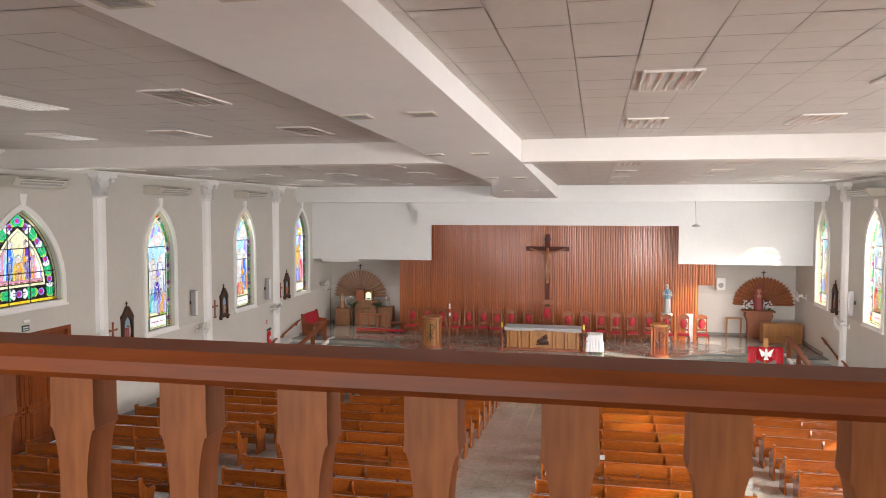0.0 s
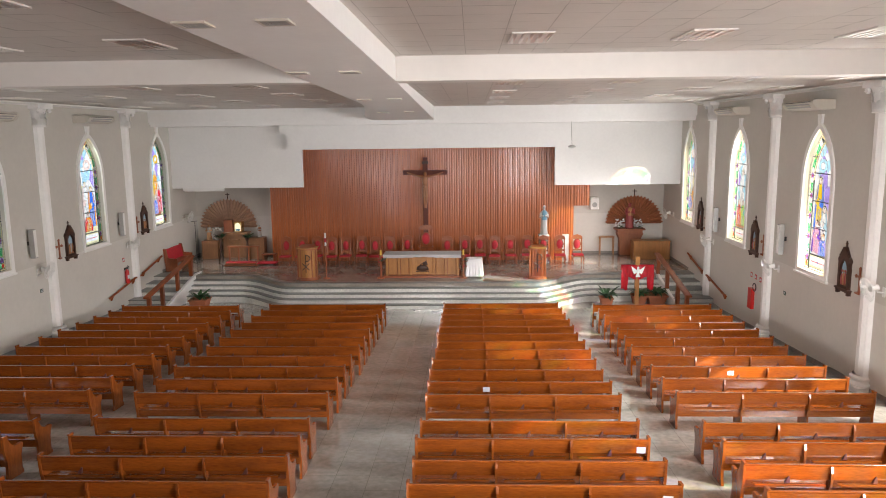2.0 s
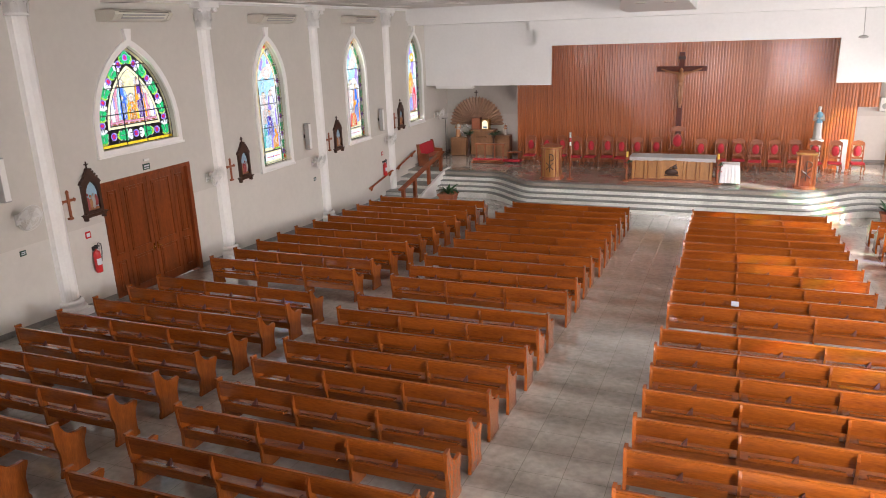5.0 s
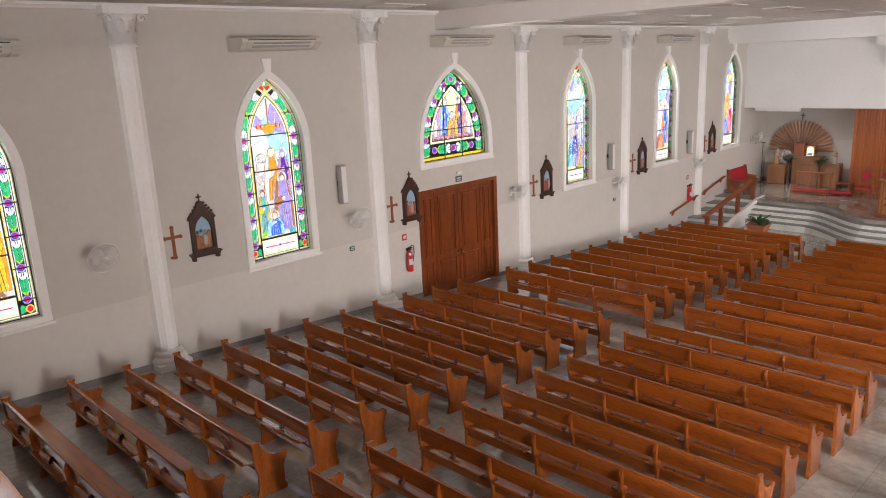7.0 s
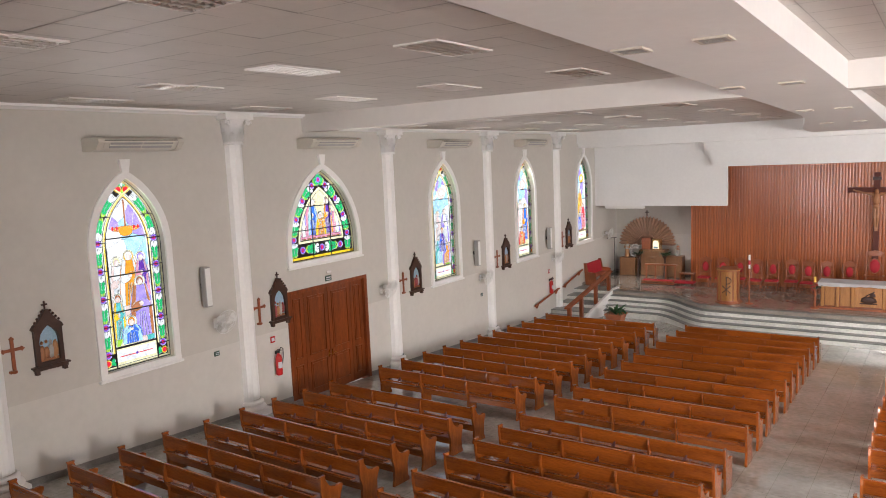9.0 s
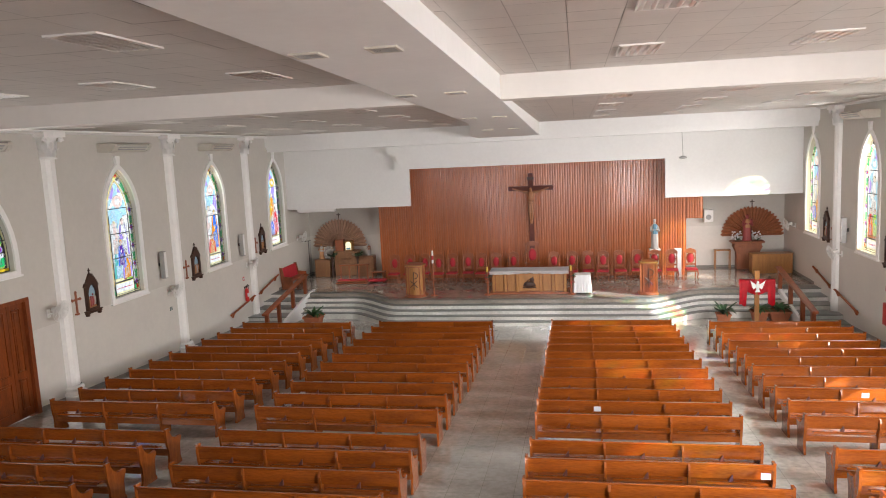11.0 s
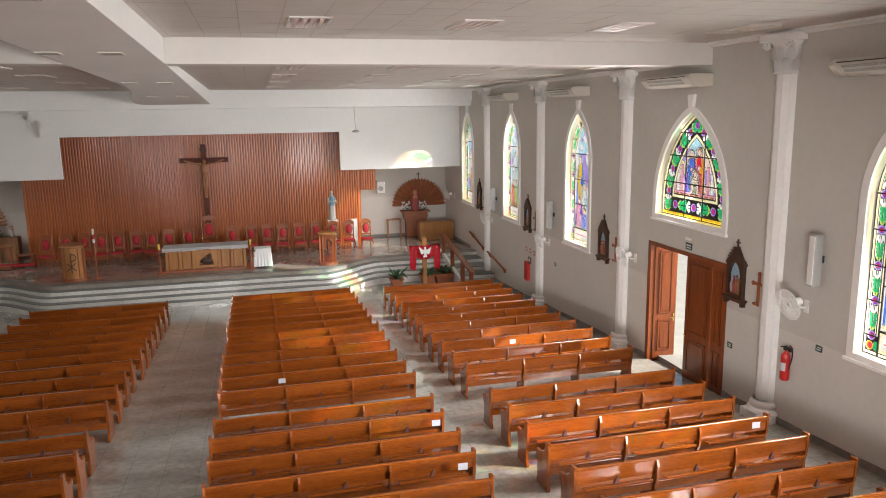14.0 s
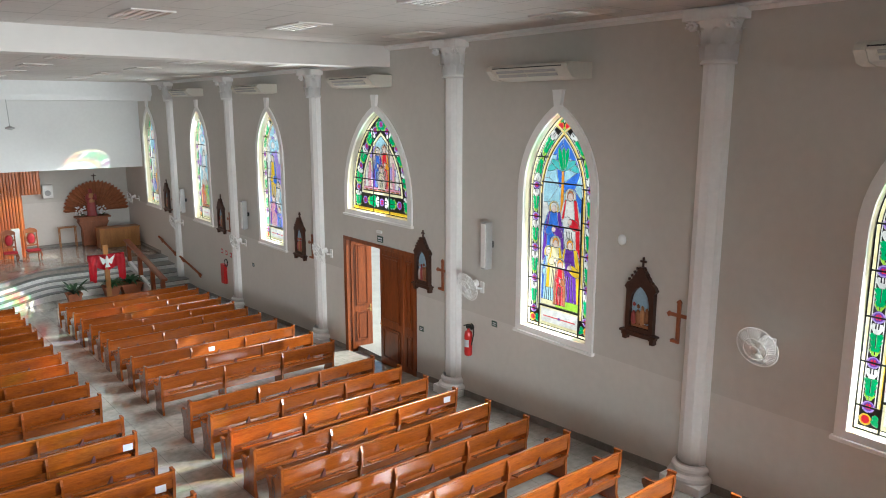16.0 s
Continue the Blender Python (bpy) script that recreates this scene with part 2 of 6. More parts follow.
GLOW_PANEL.node_tree.nodes["Principled BSDF"].inputs["Emission Color"].default_value = (0.90, 0.96, 1.0, 1)
GLOW_PANEL.node_tree.nodes["Principled BSDF"].inputs["Emission Strength"].default_value = 0.32
PAVING = mat("outdoor_paving", (0.30, 0.29, 0.27), 0.85, noise_scale=1.5, amount=0.15, bump=0.2)
PANEL_SKY = mat("painted_panel_sky", (0.30, 0.46, 0.58), 0.5, noise_scale=5, amount=0.2)
LEAD = mat("lead_came", (0.03, 0.03, 0.032), 0.5, metal=0.6, noise_scale=8, amount=0.2)

GLASS = {
    "white": (0.93, 0.94, 0.96),
    "cream": (0.97, 0.90, 0.66),
    "yellow": (0.97, 0.72, 0.10),
    "green": (0.06, 0.62, 0.30),
    "lime": (0.55, 0.82, 0.16),
    "purple": (0.30, 0.13, 0.58),
    "violet": (0.58, 0.48, 0.90),
    "blue": (0.16, 0.36, 0.90),
    "sky": (0.58, 0.82, 0.97),
    "red": (0.85, 0.08, 0.13),
    "orange": (0.97, 0.52, 0.10),
    "brown": (0.62, 0.33, 0.20),
    "pink": (0.96, 0.80, 0.76),
    "rose": (0.88, 0.50, 0.62),
    "teal": (0.24, 0.68, 0.68),
}
GL = {k: glass_mat("glass_" + k, c) for k, c in GLASS.items()}


def floor_mat():
    """Polished granite slabs with fine joints, worn and unevenly polished."""
    m = mat("polished_granite_floor", (0.44, 0.42, 0.38), 0.10, noise_scale=0.9, second=(0.29, 0.28, 0.25), coat=0.5)
    nt = m.node_tree
    b = nt.nodes["Principled BSDF"]
    old = b.inputs["Base Color"].links[0].from_socket
    co, br, mx, sp = nt.nodes.new("ShaderNodeTexCoord"), nt.nodes.new("ShaderNodeTexBrick"), nt.nodes.new("ShaderNodeMix"), nt.nodes.new("ShaderNodeTexNoise")
    br.offset = 0.0
    for key, v in (("Scale", 1.0), ("Mortar Size", 0.004), ("Brick Width", 0.62), ("Row Height", 0.62), ("Mortar Smooth", 0.1), ("Bias", 0.0)):
        br.inputs[key].default_value = v
    br.inputs["Color1"].default_value, br.inputs["Color2"].default_value, br.inputs["Mortar"].default_value = (0.93, 0.93, 0.93, 1), (1, 1, 1, 1), (0.55, 0.53, 0.5, 1)
    mx.data_type, mx.blend_type = "RGBA", "MULTIPLY"
    mx.inputs[0].default_value = 1.0
    nt.links.new(co.outputs["Object"], br.inputs[0])
    nt.links.new(old, mx.inputs[6])
    nt.links.new(br.outputs[0], mx.inputs[7])
    nt.links.new(mx.outputs[2], b.inputs["Base Color"])
    return m


FLOOR = floor_mat()


# ---------------------------------------------------------------- mesh helpers
def mesh_of(name, bm, material):
    me = bpy.data.meshes.new(name)
    bmesh.ops.recalc_face_normals(bm, faces=bm.faces)
    bm.to_mesh(me)
    bm.free()
    for m in material if isinstance(material, (list, tuple)) else [material]:
        me.materials.append(m)
    return me


def part(name, bm, material, parent=None, label="", m=None):
    me = bm if isinstance(bm, bpy.types.Mesh) else mesh_of(name, bm, material)
    ob = new(name, me)
    if parent:
        ob.parent = parent
    if m is not None:
        ob.matrix_basis = m
    if label:
        ob["label"] = label
    return ob


def thing(name, label, category, m=None, group="", kind=""):
    ob = new(name)
    ob.empty_display_size = 0.1
    if m is not None:
        ob.matrix_basis = m
    return tagged(ob, label, category, group, kind)


def box(bm, x0, x1, y0, y1, z0, z1, bevel=0.0, mi=0):
    vs = [bm.verts.new(p) for p in ((x0, y0, z0), (x1, y0, z0), (x1, y1, z0), (x0, y1, z0), (x0, y0, z1), (x1, y0, z1), (x1, y1, z1), (x0, y1, z1))]
    fs = [bm.faces.new([vs[i] for i in q]) for q in ((3, 2, 1, 0), (4, 5, 6, 7), (0, 1, 5, 4), (1, 2, 6, 5), (2, 3, 7, 6), (3, 0, 4, 7))]
    for f in fs:
        f.material_index = mi
    if bevel:
        bmesh.ops.bevel(bm, geom=list({e for f in fs for e in f.edges}), offset=bevel, segments=1, affect="EDGES")
    return bm


def boxes(*rows, bevel=0.0):
    bm = bmesh.new()
    for r in rows:
        box(bm, *r, bevel=bevel)
    return bm


def prism(bm, poly, axis, a, b, mi=0):
    """A polygon given in the two other axes, drawn out along axis from a to b."""
    def at(p, v):
        return (v, p[0], p[1]) if axis == "x" else ((p[0], v, p[1]) if axis == "y" else (p[0], p[1], v))
    lo, hi = [bm.verts.new(at(p, a)) for p in poly], [bm.verts.new(at(p, b)) for p in poly]
    n = len(poly)
    fs = [bm.faces.new(lo), bm.faces.new(hi[::-1])]
    for i in range(n):
        fs.append(bm.faces.new((lo[i], hi[i], hi[(i + 1) % n], lo[(i + 1) % n])))
    for f in fs:
        f.material_index = mi
    return bm


def lathe(bm, profile, seg=16, cx=0.0, cy=0.0, start=0.0, sweep=2 * math.pi, mi=0):
    """Turns (radius, z) rows about a vertical axis."""
    full = sweep > 6.28
    rings = []
    for r, z in profile:
        rings.append([bm.verts.new((cx + r * math.cos(start + sweep * k / seg), cy + r * math.sin(start + sweep * k / seg), z)) for k in range(seg if full else seg + 1)])
    for a, b in zip(rings, rings[1:]):
        for k in range(seg):
            j = (k + 1) % len(a)
            bm.faces.new((a[k], a[j], b[j], b[k])).material_index = mi
    if full:
        for ring in (rings[0], rings[-1]):
            bm.faces.new(ring).material_index = mi
    return bm


def tube(bm, pts, r, seg=8):
    """A round bar along points."""
    pts = [Vector(p) for p in pts]
    rings = []
    for i, p in enumerate(pts):
        d = (pts[min(i + 1, len(pts) - 1)] - pts[max(i - 1, 0)]).normalized()
        u = d.orthogonal().normalized() if abs(d.z) > 0.95 else d.cross(Vector((0, 0, 1))).normalized()
        v = d.cross(u)
        rr = r[i] if isinstance(r, (list, tuple)) else r
        rings.append([bm.verts.new(p + rr * (math.cos(2 * math.pi * k / seg) * u + math.sin(2 * math.pi * k / seg) * v)) for k in range(seg)])
    for a, b in zip(rings, rings[1:]):
        for k in range(seg):
            bm.faces.new((a[k], a[(k + 1) % seg], b[(k + 1) % seg], b[k]))
    bm.faces.new(rings[0])
    bm.faces.new(rings[-1])
    return bm


def blob(bm, c, r, sub=2, rough=0.0, mi=0):
    out = bmesh.ops.create_icosphere(bm, subdivisions=sub, radius=1.0)
    for v in out["verts"]:
        k = 1 + rough * noise.noise(v.co * 3 + Vector(c))
        v.co = Vector((c[0] + r[0] * v.co.x * k, c[1] + r[1] * v.co.y * k, c[2] + r[2] * v.co.z * k))
        for f in v.link_faces:
            f.material_index = mi
            f.smooth = True
    return bm


# ---------------------------------------------------------------- shell
def arch_half(z, hw, zs, h):
    r = (h * h + hw * hw) / (2 * hw)
    return hw if z <= zs else max(0.0, math.sqrt(max(0.0, r * r - (z - zs) ** 2)) - (r - hw))


def arch_outline(hw, zb, zs, zt, off=0.0, n=9, zb_off=None):
    """Pointed arch as (u, z) points, grown by off."""
    h = zt - zs
    r = (h * h + hw * hw) / (2 * hw)
    lo = zb - (off if zb_off is None else zb_off)
    pts = [(hw + off, lo)]
    R, c = r + off, -(r - hw)
    top = math.sqrt(R * R - c * c)
    end = math.atan2(top, -c)
    for k in range(n + 1):
        a = end * k / n
        pts.append((max(0.0, c + R * math.cos(a)) if k < n else 0.0, zs + R * math.sin(a)))
    left = [(-u, z) for u, z in reversed(pts[:-1])]
    return pts + left


NARROW = dict(hw=0.82, zb=1.40, zs=4.0, zt=5.47)
WIDE = dict(hw=1.345, zb=2.98, zs=3.36, zt=5.47)


def win_kind(n):
    return WIDE if n == 2 else NARROW


DOOR_Y0, DOOR_Y1, DOOR_TOP = 13.33, 16.43, 2.13


def side_wall(name, x_in, x_out):
    bm = bmesh.new()
    y0, y1, z0, z1 = YBACK - 0.3, 39.2, -2.6, 7.4
    loops = [[(y0, z0), (y1, z0), (y1, z1), (y0, z1)]]
    for n, y in enumerate(BAYS):
        k = win_kind(n)
        loops.append([(y + u, z) for u, z in arch_outline(k["hw"], k["zb"], k["zs"], k["zt"])])
    loops.append([(DOOR_Y0, floor_z(DOOR_Y0) - 0.25), (DOOR_Y1, floor_z(DOOR_Y0) - 0.25), (DOOR_Y1, DOOR_TOP), (DOOR_Y0, DOOR_TOP)])
    edges = []
    for lp in loops:
        vs = [bm.verts.new((x_in, *p)) for p in lp]
        edges += [bm.edges.new((vs[i], vs[(i + 1) % len(vs)])) for i in range(len(vs))]
    bmesh.ops.triangle_fill(bm, use_beauty=True, use_dissolve=False, edges=edges)
    ext = bmesh.ops.extrude_face_region(bm, geom=bm.faces[:])
    bmesh.ops.translate(bm, verts=[v for v in ext["geom"] if isinstance(v, bmesh.types.BMVert)], vec=(x_out - x_in, 0, 0))
    return tagged(part(name, bm, PLASTER), "off-white plastered side wall of the nave", "wall", kind="structure")


side_wall("wall_west", XL, XL - 0.28)
side_wall("wall_east", XR, XR + 0.28)
# the gap below the gallery is made up, to go with the fill lamp there
tagged(part("wall_south", boxes((XL - 0.28, -4.6, YBACK - 0.3, YBACK, -0.3, 7.4), (0.6, XR + 0.28, YBACK - 0.3, YBACK, -0.3, 7.4), (-4.6, 0.6, YBACK - 0.3, YBACK, 3.3, 7.4)), PLASTER), "off-white rear wall behind the gallery", "wall", kind="structure")
tagged(part("wall_north", boxes((XL, XR, 37.3, 37.6, -2.6, 7.4)), PLASTER), "off-white end wall behind the side altars", "wall", kind="structure")

# floor: sloping nave, one sheet
bm = bmesh.new()
ys = [YBACK, 31.6]
vs = [bm.verts.new((x, y, floor_z(y))) for x, y in ((XL, ys[0]), (XR, ys[0]), (XR, ys[1]), (XL, ys[1]))]
bm.faces.new(vs)
tagged(part("floor", bm, FLOOR), "polished grey granite floor sloping to the altar", "floor", kind="structure")

# sanctuary platform and its five curved steps
RISE, GO = 0.172, 0.30


def step_front(x, back):
    """y of the nosing: straight in the middle, swinging back at both sides."""
    def s(v):
        v = min(1.0, max(0.0, v))
        return v * v * (3 - 2 * v)
    return 30.07 + 1.75 * (s((-7.6 - x) / 2.6) + s((x - 2.6) / 2.7)) - back


PX0, PX1 = -12.55, 8.25     # between the two side stairs
bm = bmesh.new()
xs = np.linspace(PX0, PX1, 84)
front = [(float(x), step_front(x, 0)) for x in xs]
prism(bm, front + [(PX1, 37.35), (PX0, 37.35)], "z", -2.4, PLAT)
box(bm, XL, PX0, 32.6, 37.35, -2.4, PLAT)
box(bm, PX1, XR, 32.6, 37.35, -2.4, PLAT)
tagged(part("sanctuary_floor", bm, PLATFORM), "polished beige granite platform under the altar", "floor", kind="structure")
steps = thing("altar_steps", "curved pale marble altar steps with grey treads", "steps", kind="structure")
for k in range(1, 5):
    b1 = bmesh.new()
    outer = [(float(x), step_front(x, k * GO)) for x in xs]
    inner = [(float(x), step_front(x, 0) + 0.3) for x in xs][::-1]
    prism(b1, outer + inner, "z", -2.4, PLAT - k * RISE - 0.03)
    part("riser", b1, MARBLE, steps)
for k in range(0, 5):
    b1 = bmesh.new()
    outer = [(float(x), step_front(x, k * GO + 0.025)) for x in xs]
    inner = [(float(x), step_front(x, (k - 1) * GO if k else -0.32)) for x in xs][::-1]
    prism(b1, outer + inner, "z", PLAT - k * RISE - 0.03 + 0.0005, PLAT - k * RISE + (0.004 if k == 0 else 0.0))
    part("tread", b1, TREAD, steps, "grey granite tread")

for sx, (xa, xb) in (("west", (XL, PX0)), ("east", (PX1, XR))):
    st = thing("side_stairs", "shallow marble side stairs with a white stringer", "stairs", kind="structure")
    for k in range(5):
        ya = 28.3 + k * 0.86
        bm = boxes((xa, xb, ya, 32.62, -2.4, PLAT - (4 - k) * RISE - 0.03))
        part("stair_step", bm, MARBLE, st)
        part("stair_tread", boxes((xa, xb, ya - 0.025, ya + 0.86, PLAT - (4 - k) * RISE - 0.029, PLAT - (4 - k) * RISE)), TREAD, st, "grey granite tread")
    xs0 = PX0 - 0.06 if sx == "west" else PX1 - 0.06
    bm = bmesh.new()
    prism(bm, [(28.2, -2.3), (32.6, -2.3), (32.6, PLAT + 0.05), (31.9, PLAT + 0.05), (28.2, -1.52)], "x", xs0, xs0 + 0.12)
    part("stringer", bm, PLASTER_BACK, st, "white plastered stringer")

# ceiling: tiles laid in a grid, one mesh for each level
def tiled_ceiling(name, x0, x1, y0, y1, z, label):
    bm = bmesh.new()
    rng = random.Random(5)
    dx, dy = 0.612, 0.65
    x = x0
    while x < x1 - 0.02:
        y = y0
        xe = min(x + dx, x1)
        while y < y1 - 0.02:
            ye = min(y + dy, y1)
            g = 0.0045
            gy = 0.009
            c = [(x + g, y + gy), (xe - g, y + gy), (xe - g, ye - gy), (x + g, ye - gy)]
            t = [rng.uniform(-0.002, 0.002) for _ in range(2)]
            tilt = (t[0], t[0] + t[1], t[1], 0)
            if rng.random() < 0.12:
                tilt = (0.0, 0.0, -0.008, -0.008)
            bm.faces.new([bm.verts.new((px, py, z + q)) for (px, py), q in zip(c, tilt)][::-1])
            y = ye
        x = xe
    back = box(bm, x0, x1, y0, y1, z + 0.018, z + 0.2, mi=1)
    return tagged(part(name, bm, [CEIL_TILE, CEIL_GAP]), label, "ceiling", kind="structure")


tiled_ceiling("ceiling", XL + 0.25, XR, YBACK + 0.12, 14.25, CEIL_A, "grey mineral tile ceiling in a thin metal grid")
tiled_ceiling("ceiling_front", XL + 0.25, XR, 14.8, 32.4, CEIL_B, "lower grey mineral tile ceiling before the altar")
tagged(part("ceiling_margin", boxes((XL, XL + 0.25, YBACK, 14.25, CEIL_A, CEIL_A + 0.2), (XL, XL + 0.25, 14.8, 32.4, CEIL_B, CEIL_B + 0.2), (XL + 0.25, XR, YBACK, YBACK + 0.12, CEIL_A, CEIL_A + 0.2)), CEIL_PAINT), "plain ceiling margin along the walls", "ceiling", kind="structure")
tagged(part("roof", boxes((XL - 0.28, XR + 0.28, YBACK - 0.3, 39.1, 7.4, 7.6)), CEIL_PAINT), "plain concrete roof slab above the ceiling", "roof", kind="structure")

# cross beam, altar beam with stepped face, soffit over the sanctuary
tagged(part("ceiling_beam", boxes((XL, XR, 14.22, 14.85, 6.48, 7.3)), CEIL_PAINT), "white plaster beam across the ceiling", "beam", kind="structure")
bm = boxes((XL, XR, 32.3, 34.3, 6.08, 7.2), (XL, XR, 32.42, 34.3, 5.985, 6.08), (XL, XR, 32.5, 34.3, 5.87, 5.985))
tagged(part("altar_beam", bm, PLASTER_BACK), "white altar beam with stepped mouldings", "beam", kind="structure")
bm = boxes((-8.62, 4.55, 34.05, 34.45, 4.76, 5.87), (-8.5, 4.45, 34.0, 34.05, 5.15, 5.87), (-8.9, 4.75, 33.9, 34.05, 5.5, 5.87))
tagged(part("lintel", bm, PLASTER_BACK), "white stepped lintel above the wooden screen", "beam", kind="structure")
for nm, xa, xb in (("west", XL, -8.02), ("east", 3.98, XR)):
    tagged(part("bulkhead_" + nm, boxes((xa, xb, 34.46, 34.66, 2.96, 7.2)), PLASTER_BACK), "white hanging wall above a side altar", "wall", kind="structure")
tagged(part("sanctuary_ceiling", boxes((XL, XR, 34.3, 37.35, 5.87, 6.0)), CEIL_PAINT), "plain white ceiling behind the altar beam", "ceiling", kind="structure")

# long duct box running to the altar, dropping in a soft curve past the cross beam
def duct_row(y):
    f = min(1.0, max(0.0, (y - 20.0) / 11.5))
    left = -3.06 - 1.24 * f * f * (3 - 2 * f)
    right = -1.40 - 0.17 * min(1.0, max(0.0, (y - 14.2) / 18.0))
    return left, right, 6.73 - 0.0236 * (y - 3.6)


bm = bmesh.new()
prev = None
for y in [YBACK, 5, 14.2] + [20 + 1.0 * k for k in range(12)] + [32.4]:
    l, r, z = duct_row(y)
    ring = [bm.verts.new(p) for p in ((l, y, 7.1), (l, y, z), (r, y, z), (r, y, 7.1))]
    if prev:
        for i in range(3):
            f = bm.faces.new((prev[i], prev[i + 1], ring[i + 1], ring[i]))
    prev = ring
tagged(part("duct_box", bm, PLASTER_BACK), "long white plaster duct box under the ceiling", "beam", kind="structure")

# cornices along both walls
for nm, x, sgn in (("west", XL, 1), ("east", XR, -1)):
    for ya, yb, z in ((YBACK, 14.22, CEIL_A), (14.85, 32.3, CEIL_B)):
        bm = bmesh.new()
        prism(bm, [(x, z - 0.10), (x + sgn * 0.05, z - 0.10), (x + sgn * 0.10, z - 0.06), (x + sgn * 0.16, z - 0.05), (x + sgn * 0.16, z + 0.03), (x, z + 0.03)], "y", ya, yb)
        tagged(part("cornice_" + nm, bm, TRIM), "white moulded plaster cornice", "cornice", kind="structure")
    bm = bmesh.new()
    for ya, yb in ((YBACK, DOOR_Y0 - 0.02), (DOOR_Y1 + 0.02, 28.3)):
        vs = []
        for y in (ya, yb):
            for dx, dz in ((0, 0.0), (0.018, 0.0), (0.018, 0.14), (0, 0.14)):
                vs.append(bm.verts.new((x + sgn * dx, y, floor_z(y) + dz)))
        for i in range(4):
            j = (i + 1) % 4
            bm.faces.new((vs[i], vs[j], vs[4 + j], vs[4 + i]))
        bm.faces.new(vs[:4])
        bm.faces.new(vs[4:])
    box(bm, min(x, x + sgn * 0.018), max(x, x + sgn * 0.018), 32.65, 37.28, PLAT, PLAT + 0.12)
    tagged(part("baseboard_" + nm, bm, BASE), "grey granite skirting board", "baseboard", kind="structure")
bm = boxes((XL + 0.02, XR - 0.02, 37.28, 37.3, PLAT, PLAT + 0.12))
tagged(part("baseboard_north", bm, BASE), "grey granite skirting board", "baseboard", kind="structure")

# ground outside and the courtyard wall past the open door
bm = bmesh.new()
bm.faces.new([bm.verts.new(p) for p in ((-400, -400, -2.62), (400, -400, -2.62), (400, 400, -2.62), (-400, 400, -2.62))])
tagged(part("ground", bm, PAVING), "pale paved ground outside the church", "ground", kind="structure")
tagged(part("door_landing", boxes((XR + 0.28, XR + 4.0, 12.5, 17.5, -2.6, floor_z(15) + 0.0)), PAVING), "pale paved landing outside the side door", "pavement", kind="structure")

# gallery floor
tagged(part("gallery_floor", boxes((XL, XR, YBACK, 0.22, 3.85, 4.05)), RAILWOOD), "wooden choir gallery floor at the rear", "floor", kind="structure")
# glowing panel added outside the west windows to brighten their glass
tagged(part("backdrop", boxes((XL - 9.0, XL - 8.8, -12, 60, -2.2, 7.0)), GLOW_PANEL), "pale glowing panel added outside the west windows", "backdrop", kind="structure")


# ---------------------------------------------------------------- windows
def ellipse(cu, cz, ru, rz, n=12, a0=0.0, a1=2 * math.pi):
    full = a1 - a0 > 6.2
    return [(cu + ru * math.cos(a0 + (a1 - a0) * k / (n if full else n - 1)), cz + rz * math.sin(a0 + (a1 - a0) * k / (n if full else n - 1))) for k in range(n)]


# Each window is first laid out as a plan of coloured fields in (u, z), the later fields over the earlier ones;
# every field then becomes glass of its own, and what lies between the fields is lead.
PALETTE = ["lead", "white", "cream", "yellow", "green", "lime", "purple", "violet", "blue", "sky", "red", "orange", "brown", "pink", "teal", "rose"]
PIX = {c: i for i, c in enumerate(PALETTE)}


